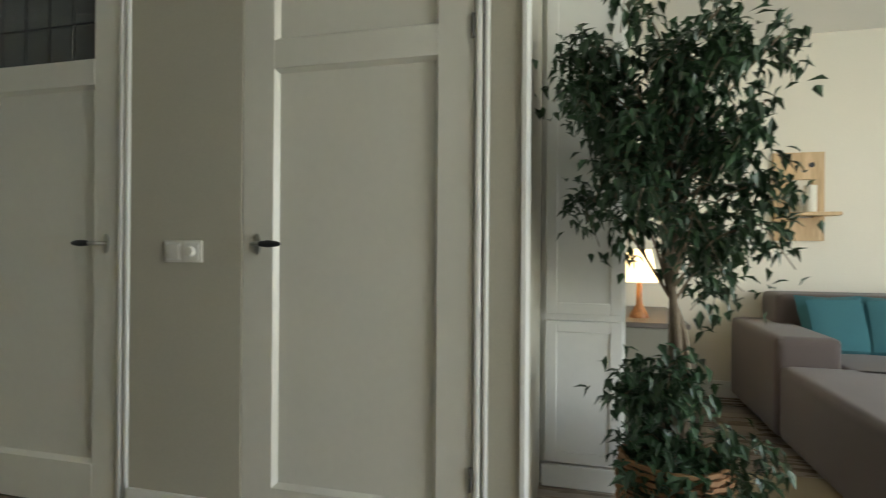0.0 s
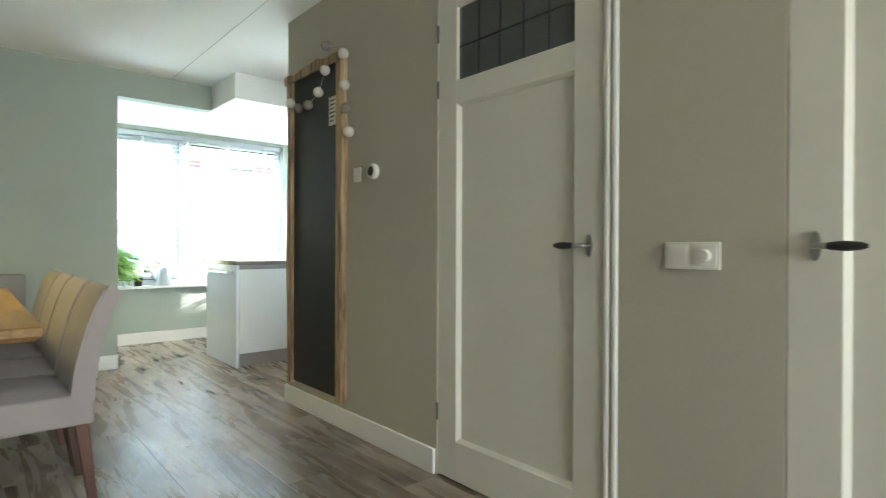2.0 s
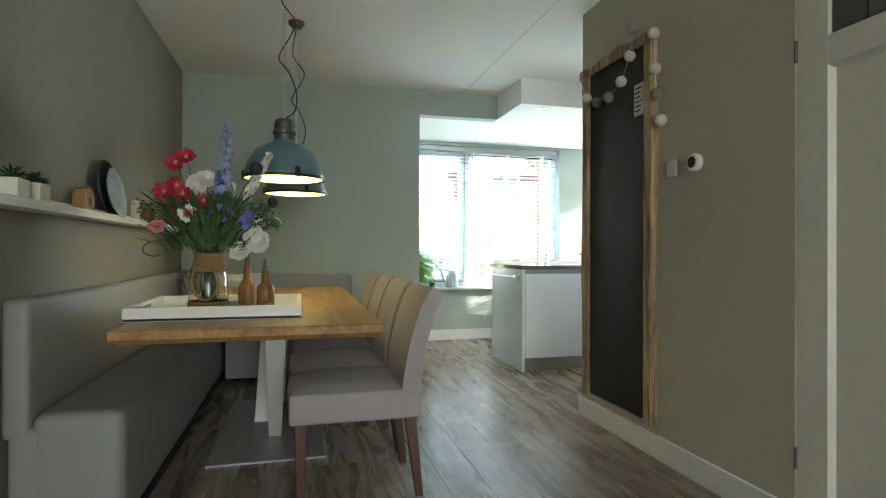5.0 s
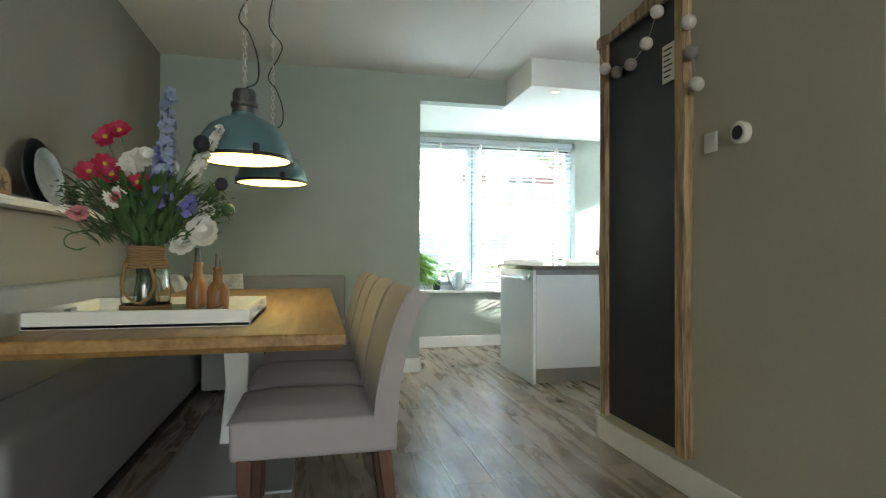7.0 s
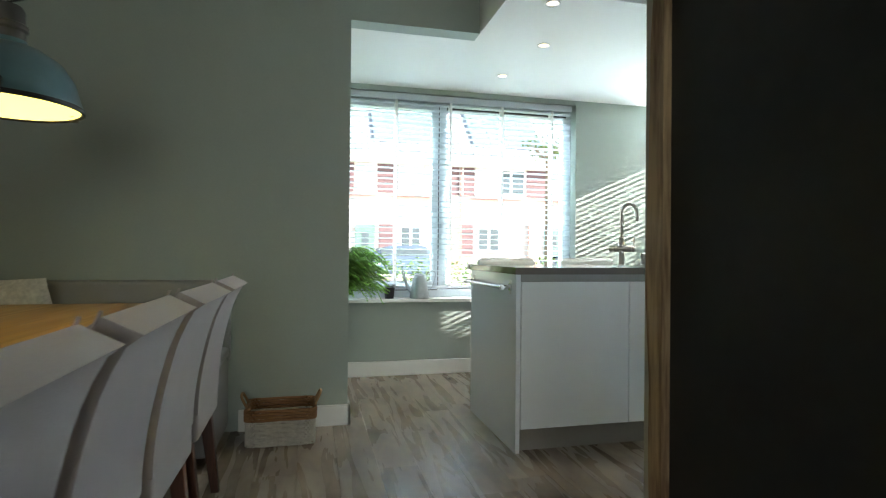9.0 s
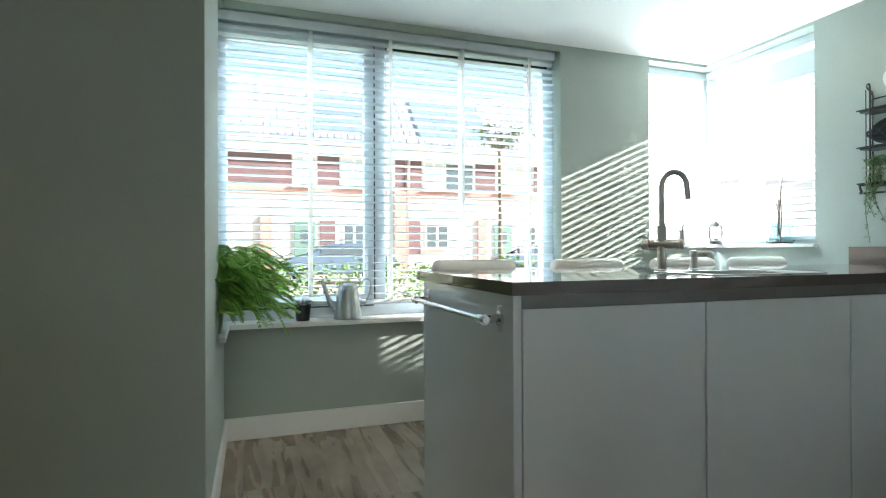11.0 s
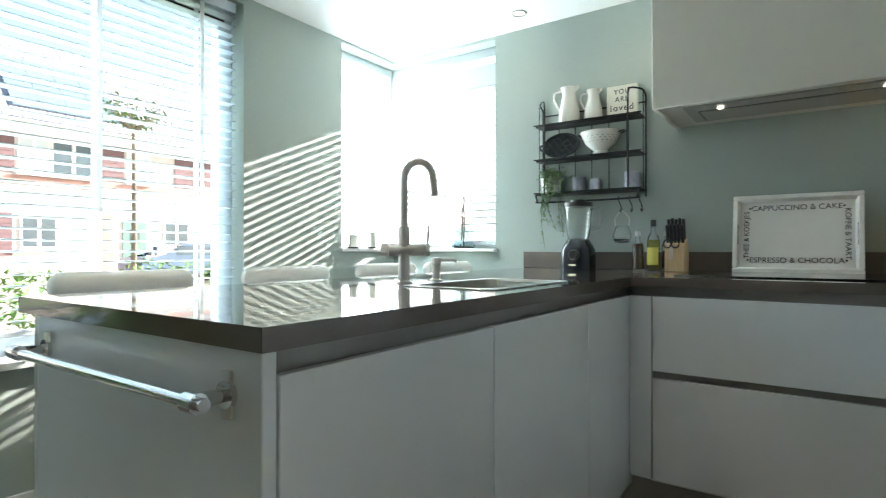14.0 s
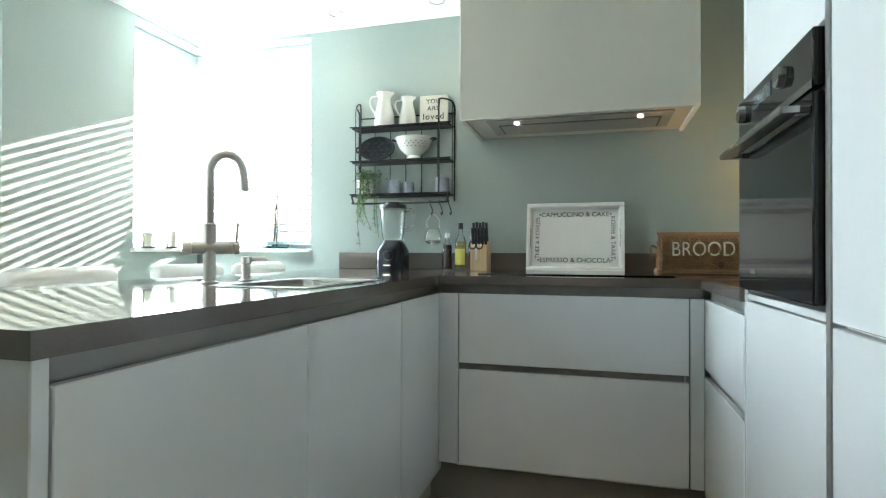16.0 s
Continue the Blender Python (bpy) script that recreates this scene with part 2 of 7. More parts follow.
M["stool"] = material("stool_white_leather", (0.74, 0.71, 0.66), 0.5, vary=0.04, grain=100, bump=0.1)
M["enamel"] = material("lamp_blue_enamel", (0.10, 0.19, 0.22), 0.3, vary=0.10, grain=20, bump=0.03, stain=5, coat=0.3)
M["lamp_in"] = glow("lamp_inner_enamel", (0.98, 0.90, 0.34), 0.15)
M["pewter"] = material("lamp_cap_metal", (0.13, 0.125, 0.12), 0.5, metal=0.7, vary=0.2)
M["cable"] = material("cable_black", (0.012, 0.012, 0.012), 0.6)
M["chain"] = material("chain_steel", (0.62, 0.60, 0.56), 0.4, metal=0.9)
M["ceramic"] = material("white_ceramic", (0.76, 0.74, 0.68), 0.2, vary=0.03, bump=0.01)
M["grey_ceramic"] = material("grey_glazed_cup", (0.36, 0.38, 0.45), 0.25, vary=0.25, stain=12, bump=0.02)
M["iron"] = material("cast_iron", (0.03, 0.032, 0.036), 0.55, metal=0.3, vary=0.2)
M["wicker"] = material("wicker_brown", (0.24, 0.12, 0.05), 0.75, vary=0.35, grain=40, random_tint=0.5)
M["grey_wicker"] = material("wicker_grey_white", (0.50, 0.47, 0.42), 0.8, vary=0.3, grain=40)
M["rope"] = material("jute_rope", (0.28, 0.17, 0.08), 0.9, vary=0.25, grain=200, bump=0.6)
M["leaf"] = material("ficus_leaf", (0.026, 0.062, 0.026), 0.38, vary=0.45, grain=20, stain=6)
M["fern"] = material("fern_leaf", (0.28, 0.55, 0.09), 0.55, vary=0.35, grain=20, stain=5)
M["stem"] = material("green_stem", (0.062, 0.125, 0.042), 0.6, vary=0.25)
M["bark"] = material("ficus_bark", (0.20, 0.155, 0.11), 0.85, vary=0.25, grain=60, bump=0.5)
M["red_petal"] = material("crimson_petal", (0.42, 0.02, 0.065), 0.6, vary=0.2)
M["pink_petal"] = material("pink_petal", (0.62, 0.24, 0.27), 0.6, vary=0.2)
M["white_petal"] = material("white_petal", (0.72, 0.70, 0.64), 0.6, vary=0.12)
M["blue_petal"] = material("violet_blue_petal", (0.15, 0.15, 0.42), 0.6, vary=0.3)
M["yellow_petal"] = material("flower_centre", (0.55, 0.38, 0.05), 0.7)
M["sofa"] = material("sofa_taupe_fabric", (0.105, 0.08, 0.074), 0.95, vary=0.15, grain=300, bump=0.3, sheen=0.2)
M["teal"] = material("teal_cushion", (0.035, 0.13, 0.155), 0.9, vary=0.15, grain=200, bump=0.3)
M["rug"] = material("living_rug", (0.33, 0.27, 0.18), 0.95, vary=0.2, grain=150, bump=0.4)
M["ball_light"] = material("pale_cotton_ball", (0.62, 0.56, 0.52), 0.9, vary=0.12, grain=90, bump=0.4)
M["ball_grey"] = material("grey_cotton_ball", (0.24, 0.21, 0.20), 0.9, vary=0.12, grain=90, bump=0.4)
M["ball_dark"] = material("dark_seed_head", (0.03, 0.028, 0.035), 0.8, vary=0.3, grain=90, bump=0.5)
M["ink"] = material("black_print", (0.02, 0.02, 0.02), 0.7)
M["ivory"] = material("ivory_lettering", (0.72, 0.64, 0.50), 0.8)
M["oil"] = glass("yellow_oil", (0.75, 0.65, 0.05), 0.02)
M["vinegar"] = material("dark_vinegar", (0.06, 0.012, 0.006), 0.2)
M["label"] = material("yellow_label", (0.72, 0.66, 0.14), 0.6)
M["glass"] = glass("clear_glass")
M["blue_glass"] = glass("pale_blue_glass", (0.72, 0.86, 0.88))
M["pane"] = glass("window_pane", (1, 1, 1), 0.0, 1.01)
# part-opaque grey stands in for dim hall light behind the glass
M["hall_toned"] = glass("leaded_glass_hall_toned", (0.20, 0.22, 0.22), 0.03)
M["hall_toned"].node_tree.nodes["Principled BSDF"].inputs["Transmission Weight"].default_value = 0.6
# the hall's dimness is put into this wall colour
M["hall_dimmed"] = material("hall_wall_darkened", (0.10, 0.10, 0.10), 0.9)
M["candle"] = material("wax", (0.78, 0.74, 0.64), 0.5)
# white slats; blue sky light and shade are put into the colour
M["slat"] = material("slat_white_sky_tinted", (0.52, 0.565, 0.60), 0.35, vary=0.02, bump=0)
M["tape"] = material("blind_tape_cotton", (0.85, 0.85, 0.83), 0.9, vary=0.02, bump=0)
M["tape"].node_tree.nodes["Principled BSDF"].inputs["Transmission Weight"].default_value = 0.75
M["brick"] = material("red_brick_facade", (0.44, 0.27, 0.235), 0.9, vary=0.25, grain=18, bump=0.4, stain=2)
M["render_wall"] = material("pale_brick_facade", (0.66, 0.61, 0.575), 0.9, vary=0.12, grain=20, bump=0.3, stain=1.5)
M["board"] = material("red_brown_boarding", (0.19, 0.115, 0.12), 0.7, vary=0.12, grain=10)
M["roof"] = material("grey_roof_tile", (0.30, 0.31, 0.36), 0.8, vary=0.2, grain=5, stain=2)
M["solar"] = material("solar_panel", (0.36, 0.46, 0.52), 0.15, metal=0.6, vary=0.05)
M["far_glass"] = material("far_window_glass", (0.10, 0.13, 0.15), 0.08, vary=0.2)
M["green_door"] = material("green_front_door", (0.14, 0.24, 0.20), 0.5)
M["hedge"] = material("hedge_leaf", (0.09, 0.15, 0.035), 0.6, vary=0.5, grain=12)
M["grass"] = material("lawn", (0.10, 0.15, 0.04), 0.9, vary=0.3, grain=20)
M["paving"] = material("street_paving", (0.30, 0.26, 0.23), 0.85, vary=0.15, grain=20, bump=0.3)
# bright sky reflection painted into the pane colour
M["sky_pane"] = material("pane_painted_sky_pale", (0.62, 0.66, 0.68), 0.15, vary=0.06)
M["car"] = material("blue_car_paint", (0.12, 0.17, 0.25), 0.2, vary=0.05, coat=0.6)
M["tyre"] = material("tyre_rubber", (0.02, 0.02, 0.02), 0.8)
M["warm_lens"] = glow("warm_lit_lens", (1.0, 0.80, 0.5), 0.6)
M["plate_steel"] = material("satin_steel_plate", (0.42, 0.42, 0.42), 0.45, metal=0.35, vary=0.06, grain=60)
# white frames, greyed and blued in the colour for their sky-lit shade
M["sash"] = material("frame_white_sky_tinted", (0.62, 0.66, 0.69), 0.35, vary=0.02, bump=0)
M["pale_blue"] = material("pale_blue_petal", (0.30, 0.36, 0.52), 0.6, vary=0.3)


# ---- mesh helpers ----
def box(bm, x0, x1, y0, y1, z0, z1, r=0.0, seg=2):
    """A block, with its edges rounded by r."""
    v = [bm.verts.new((x, y, z)) for x in (x0, x1) for y in (y0, y1) for z in (z0, z1)]
    f = [bm.faces.new([v[i] for i in q]) for q in ((0, 1, 3, 2), (4, 6, 7, 5), (0, 4, 5, 1), (2, 3, 7, 6), (0, 2, 6, 4), (1, 5, 7, 3))]
    if r > 0:
        edges = list({e for g in f for e in g.edges})
        bmesh.ops.bevel(bm, geom=edges, offset=r, segments=seg, profile=0.6, affect="EDGES")
    return bm


def block(x0, x1, y0, y1, z0, z1, r=0.0, seg=2):
    return box(bmesh.new(), min(x0, x1), max(x0, x1), min(y0, y1), max(y0, y1), min(z0, z1), max(z0, z1), r, seg)


def lathe(profile, seg=24, bm=None, at=(0, 0, 0), closed=False):
    """Turns a profile of (radius, height) round the z axis."""
    bm = bm or bmesh.new()
    rings = []
    for r, z in profile:
        if r < 1e-5:
            rings.append([bm.verts.new((at[0], at[1], at[2] + z))])
        else:
            rings.append([bm.verts.new((at[0] + r * math.cos(2 * math.pi * i / seg), at[1] + r * math.sin(2 * math.pi * i / seg), at[2] + z)) for i in range(seg)])
    for a, b in zip(rings, rings[1:]):
        for i in range(seg):
            j = (i + 1) % seg
            q = [a[i % len(a)], a[j % len(a)], b[j % len(b)], b[i % len(b)]]
            q = list(dict.fromkeys(q))
            if len(q) > 2:
                bm.faces.new(q)
    return bm


def tube(points, r, seg=8, bm=None, ends=True):
    """A round bar along points; r is one radius or one for each point."""
    bm = bm or bmesh.new()
    pts = [Vector(p) for p in points]
    rs = r if isinstance(r, (list, tuple)) else [r] * len(pts)
    rings, side = [], None
    for i, p in enumerate(pts):
        d = (pts[min(i + 1, len(pts) - 1)] - pts[max(i - 1, 0)]).normalized()
        if side is None:
            side = d.orthogonal().normalized()
        side = (side - d * side.dot(d)).normalized()
        up = d.cross(side)
        rings.append([bm.verts.new(p + (side * math.cos(2 * math.pi * k / seg) + up * math.sin(2 * math.pi * k / seg)) * rs[i]) for k in range(seg)])
    for a, b in zip(rings, rings[1:]):
        for k in range(seg):
            bm.faces.new((a[k], a[(k + 1) % seg], b[(k + 1) % seg], b[k]))
    if ends:
        bm.faces.new(list(reversed(rings[0])))
        bm.faces.new(rings[-1])
    return bm


def curve_points(pts, n=8):
    """A smooth line through pts."""
    p = [Vector(q) for q in pts]
    p = [2 * p[0] - p[1]] + p + [2 * p[-1] - p[-2]]
    out = []
    for i in range(1, len(p) - 2):
        for k in range(n):
            t = k / n
            out.append(0.5 * (2 * p[i] + (p[i + 1] - p[i - 1]) * t + (2 * p[i - 1] - 5 * p[i] + 4 * p[i + 1] - p[i + 2]) * t * t + (3 * p[i] - p[i - 1] - 3 * p[i + 1] + p[i + 2]) * t ** 3))
    return out + [p[-2]]


def ball(r, at=(0, 0, 0), scale=(1, 1, 1), seg=14, bm=None):
    bm = bm or bmesh.new()
    bmesh.ops.create_uvsphere(bm, u_segments=seg, v_segments=max(6, seg // 2), radius=r, matrix=Matrix.Translation(at) @ Matrix.Diagonal((*scale, 1)))
    return bm


def cushion(sx, sy, sz, n=10):
    """A soft, square, bulging pillow, lying flat."""
    bm = bmesh.new()
    grid = {}
    for s in (1, -1):
        for i in range(n + 1):
            for j in range(n + 1):
                u, v = 2 * i / n - 1, 2 * j / n - 1
                h = ((1 - u ** 4) * (1 - v ** 4)) ** 0.5
                pinch = 1 - 0.07 * (1 - abs(u * v)) * (abs(u) ** 6 + abs(v) ** 6)
                edge = abs(u) == 1 or abs(v) == 1
                key = (i, j, 0 if edge else s)
                if key not in grid:
                    grid[key] = bm.verts.new((u * sx / 2 * pinch, v * sy / 2 * pinch, s * h * sz / 2))
        for i in range(n):
            for j in range(n):
                q = []
                for a, b in ((i, j), (i + 1, j), (i + 1, j + 1), (i, j + 1)):
                    edge = a in (0, n) or b in (0, n)
                    q.append(grid[(a, b, 0 if edge else s)])
                bm.faces.new(q if s > 0 else q[::-1])
    return bm


def mesh(name, bm, mat, smooth=True):
    bmesh.ops.recalc_face_normals(bm, faces=bm.faces)
    me = bpy.data.meshes.new(name)
    bm.to_mesh(me)
    bm.free()
    me.materials.append(mat)
    if smooth:
        me.shade_smooth()
        me.set_sharp_from_angle(angle=radians(38))
    return me


def part(name, bm, mat, parent, label="", at=None):
    """One mesh object under a thing or a part."""
    ob = new(name, mesh(name, bm, mat))
    ob.parent = parent
    if at is not None:
        ob.matrix_basis = at if isinstance(at, Matrix) else Matrix.Translation(at)
    return tagged(ob, label)


def thing(name, label, category, at=(0, 0, 0), group="", turn=0.0):
    ob = new(name)
    ob.empty_display_size = 0.1
    ob.matrix_basis = pose(*at, 0, 0, turn)
    return tagged(ob, label, category, group)


def solid(name, bm, mat, label, category, at=(0, 0, 0), group="", turn=0.0):
    """A thing that is one mesh."""
    ob = new(name, mesh(name, bm, mat))
    ob.matrix_basis = at if isinstance(at, Matrix) else pose(*at, 0, 0, turn)
    return tagged(ob, label, category, group)


def structure(name, bm, mat, label=""):
    ob = new(name, mesh(name, bm, mat))
    return tagged(ob, label, "", "", "structure")


def letters(body, size, mat, parent, at, name="lettering", depth=0.0008, spacing=1.0):
    """Flat writing with the built-in font, as a mesh; at: the pose of its middle."""
    cu = bpy.data.curves.new(name, "FONT")
    cu.body, cu.size, cu.align_x, cu.align_y, cu.extrude, cu.space_character = body, size, "CENTER", "CENTER", depth, spacing
    tmp = new(name, cu)
    me = bpy.data.meshes.new_from_object(tmp.evaluated_get(bpy.context.evaluated_depsgraph_get()))
    bpy.data.objects.remove(tmp)
    me.materials.clear()
    me.materials.append(mat)
    ob = new(name, me)
    ob.parent, ob.matrix_basis = parent, at
    return ob


FACING_Y = pose(0, 0, 0, 90, 0, 0)   # writing on a wall that faces -y

# ---- structure ----
H_MAIN, H_LOW = 2.60, 2.37
X_DINE, X_BAY, Y_DOORS, Y_BENCH, Y_STOVE = -6.47, -7.68, 1.88, -0.89, 4.49
BAY_Y0, LOW_Y, LOW_X, WALL_END = 1.20, 1.99, -5.86, -4.57

floor = structure("floor", block(-7.9, 4.1, -1.1, 4.7, -0.14, -0.012), M["plinth"], "dark grey-brown wood-look plank floor")

bm = bmesh.new()
box(bm, X_DINE - 0.002, 4.1, -1.1, 4.7, H_MAIN, H_MAIN + 0.15)
structure("ceiling", bm, M["ceiling"], "off-white plastered ceiling with fine board joints")
for y in (1.63,):
    structure("trim", block(X_DINE, -0.4, y - 0.002, y + 0.002, H_MAIN - 0.0015, H_MAIN + 0.001), M["extractor"], "thin shadow joint in the ceiling")
bm = bmesh.new()
box(bm, -8.0, X_DINE - 0.12, 1.0, 4.8, H_LOW, H_MAIN + 0.15)
box(bm, X_DINE - 0.12, LOW_X, LOW_Y, 4.8, H_LOW, H_MAIN - 0.002)
structure("ceiling", bm, M["ceiling"], "lowered white kitchen ceiling")
structure("wall_header", block(X_DINE - 0.12, X_DINE, BAY_Y0 - 0.001, LOW_Y - 0.001, H_LOW - 0.002, H_MAIN), M["sage"], "sage painted header over the bay")

SIDE_X = -7.20
structure("wall_dining", block(X_DINE - 0.12, X_DINE, -1.1, BAY_Y0, -0.1, H_MAIN), M["sage"], "sage green painted wall")
bm = bmesh.new()
box(bm, -7.90, X_DINE - 0.12, BAY_Y0 - 0.22, BAY_Y0, -0.1, 0.60)
box(bm, SIDE_X, X_DINE - 0.12, BAY_Y0 - 0.22, BAY_Y0, 0.60, H_MAIN)
box(bm, -7.90, SIDE_X, BAY_Y0 - 0.22, BAY_Y0, 2.33, H_MAIN)
structure("wall_bay_left", bm, M["sage"], "sage painted bay wall with a narrow side window")
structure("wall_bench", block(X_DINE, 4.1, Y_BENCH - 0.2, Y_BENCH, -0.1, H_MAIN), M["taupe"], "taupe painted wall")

# front wall with the bay window and the corner window
W1 = (1.08, 3.27, 0.60, 2.33)
W2Y, W2X, W2Z = 3.98, -6.86, (1.03, 2.35)
bm = bmesh.new()
box(bm, X_BAY - 0.22, X_BAY, BAY_Y0, W2Y, -0.1, W1[2])
box(bm, X_BAY - 0.22, X_BAY, W1[1], W2Y, W1[2], H_LOW + 0.1)
box(bm, X_BAY - 0.22, X_BAY, BAY_Y0, W1[1], W1[3], H_LOW + 0.1)
box(bm, X_BAY - 0.22, X_BAY, W2Y, Y_STOVE + 0.22, -0.1, W2Z[0])
box(bm, X_BAY - 0.22, X_BAY, W2Y, Y_STOVE + 0.22, W2Z[1], H_LOW + 0.1)
structure("wall_front", bm, M["sage"], "sage painted front wall")
bm = bmesh.new()
box(bm, X_BAY, W2X, Y_STOVE, Y_STOVE + 0.22, -0.1, W2Z[0])
box(bm, X_BAY, W2X, Y_STOVE, Y_STOVE + 0.22, W2Z[1], H_LOW + 0.1)
box(bm, W2X, -4.0, Y_STOVE, Y_STOVE + 0.22, -0.1, H_MAIN)
structure("wall_stove", bm, M["sage"], "sage painted kitchen wall")
structure("wall_living", block(-4.0, 4.1, Y_STOVE, Y_STOVE + 0.22, -0.1, H_MAIN), M["cream"], "cream painted living room wall")
structure("wall_kitchen_side", block(-4.16, -4.0, 2.0, Y_STOVE, -0.1, H_MAIN), M["sage"], "kitchen side wall")
bm = bmesh.new()
box(bm, 3.95, 4.1, -1.1, -0.75, -0.1, H_MAIN)
box(bm, 3.95, 4.1, 2.25, 4.7, -0.1, H_MAIN)
box(bm, 3.95, 4.1, -0.75, 2.25, 2.35, H_MAIN)
structure("wall_garden", bm, M["cream"], "living room wall with a garden opening")

# wall with the two doors
D1, D2, DOOR_H = (-2.98, -2.095), (-1.53, -0.66), 2.30
bm = bmesh.new()
for a, b in ((WALL_END, D1[0] - 0.002), (D1[1] + 0.06, D2[0] - 0.004), (D2[1] + 0.055, -0.50)):
    box(bm, a, b, Y_DOORS, Y_DOORS + 0.11, -0.1, H_MAIN)
box(bm, D1[0] - 0.002, D1[1] + 0.06, Y_DOORS, Y_DOORS + 0.11, DOOR_H + 0.04, H_MAIN)
box(bm, D2[0] - 0.004, D2[1] + 0.055, Y_DOORS, Y_DOORS + 0.11, DOOR_H + 0.04, H_MAIN)
structure("wall_doors", bm, M["greige"], "greige painted wall with two doors")
structure("wall_hall_back", block(-4.0, -0.62, 3.0, 3.1, -0.1, H_MAIN), M["hall_dimmed"], "hall wall behind the doors")
structure("wall_living_return", block(-0.62, -0.50, Y_DOORS + 0.11, Y_STOVE, -0.1, H_MAIN), M["greige"], "greige wall end")
# white strip paints the bright soft edge that light makes at this corner
structure("trim", block(-0.50, -0.485, Y_DOORS - 0.012, Y_DOORS + 0.13, 0, H_MAIN), M["trim"], "corner strip with the edge's soft light put into its white")


def baseboard(x0, x1, y0, y1, h=0.12):
    bm = block(x0, x1, y0, y1, 0, h, 0.003, 1)
    structure("baseboard", bm, M["trim"], "white painted baseboard")


baseboard(WALL_END, D1[0] - 0.01, Y_DOORS - 0.016, Y_DOORS)
baseboard(WALL_END - 0.016, WALL_END, Y_DOORS - 0.016, Y_DOORS + 0.11)
baseboard(D1[1] + 0.065, D2[0] - 0.006, Y_DOORS - 0.016, Y_DOORS)
baseboard(X_DINE, X_DINE + 0.016, 0.60, BAY_Y0 + 0.016)
baseboard(X_BAY, X_DINE + 0.016, BAY_Y0, BAY_Y0 + 0.016)
baseboard(X_BAY, X_BAY + 0.016, BAY_Y0 + 0.016, Y_STOVE)
baseboard(X_BAY + 0.016, -6.62, Y_STOVE - 0.016, Y_STOVE)
baseboard(-0.12, 3.9, Y_STOVE - 0.016, Y_STOVE)


# ---- windows ----
def blind(name, y0, y1, z0, z1, x, along, pitch, tilt, label, tapes=(), head=0.05):
    """A venetian blind with every slat, its ladder tapes, head box and bottom rail. along: 'y' or 'x'."""
    w = y1 - y0
    ob = thing(name, label, "blind", (x, (y0 + y1) / 2, 0) if along == "y" else ((y0 + y1) / 2, x, 0), "venetian blinds", 0 if along == "y" else 90)
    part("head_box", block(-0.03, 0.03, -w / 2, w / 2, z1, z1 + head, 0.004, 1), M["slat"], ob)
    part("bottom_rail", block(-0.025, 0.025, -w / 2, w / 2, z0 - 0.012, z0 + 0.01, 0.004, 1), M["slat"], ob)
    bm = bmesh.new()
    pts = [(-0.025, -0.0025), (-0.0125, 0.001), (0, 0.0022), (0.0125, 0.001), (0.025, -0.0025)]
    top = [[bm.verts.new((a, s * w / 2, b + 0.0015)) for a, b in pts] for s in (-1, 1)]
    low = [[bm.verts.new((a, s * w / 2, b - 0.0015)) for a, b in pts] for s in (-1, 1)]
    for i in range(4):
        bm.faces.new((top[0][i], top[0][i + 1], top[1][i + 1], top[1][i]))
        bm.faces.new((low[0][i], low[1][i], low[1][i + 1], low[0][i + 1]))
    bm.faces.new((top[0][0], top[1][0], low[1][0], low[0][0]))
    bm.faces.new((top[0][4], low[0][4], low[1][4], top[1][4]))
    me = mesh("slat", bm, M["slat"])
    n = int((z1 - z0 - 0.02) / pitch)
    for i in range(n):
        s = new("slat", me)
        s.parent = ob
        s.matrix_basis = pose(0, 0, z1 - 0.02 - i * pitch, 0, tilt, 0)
    for y in tapes:
        y -= (y0 + y1) / 2
        bm = box(bmesh.new(), 0.026, 0.0275, y - 0.011, y + 0.011, z0, z1)
        box(bm, -0.0275, -0.026, y - 0.011, y + 0.011, z0, z1)
        part("ladder_tape", bm, M["tape"], ob)
    return ob


def window(name, lights, along, plane, z0, z1, label, depth=0.07, bar=0.055):
    """A white frame with sashes and panes; lights: the spans of its panes along the wall."""
    ob = new(name)
    tagged(ob, label, "", "", "structure")
    lo, hi = lights[0][0], lights[-1][1]

    def put(part_name, a, b, c, d, thick, mat, r=0.004):
        bm = block(plane - thick / 2, plane + thick / 2, a, b, c, d, r, 1) if along == "y" else block(a, b, plane - thick / 2, plane + thick / 2, c, d, r, 1)
        return part(part_name, bm, mat, ob)

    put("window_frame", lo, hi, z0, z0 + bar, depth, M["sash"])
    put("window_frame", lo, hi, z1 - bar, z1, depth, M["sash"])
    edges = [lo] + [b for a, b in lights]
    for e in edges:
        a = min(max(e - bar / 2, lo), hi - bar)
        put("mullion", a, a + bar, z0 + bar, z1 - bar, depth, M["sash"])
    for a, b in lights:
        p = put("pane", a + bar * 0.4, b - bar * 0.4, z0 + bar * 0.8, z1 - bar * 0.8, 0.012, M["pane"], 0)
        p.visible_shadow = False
    return ob


bay_window = window("window_1", [(W1[0], 2.07), (2.07, W1[1])], "y", X_BAY - 0.14, W1[2] + 0.02, W1[3], "white framed bay window with a casement and a fixed pane", bar=0.08)
sash = [W1[0] + 0.075, 2.035, W1[2] + 0.095, W1[3] - 0.075]
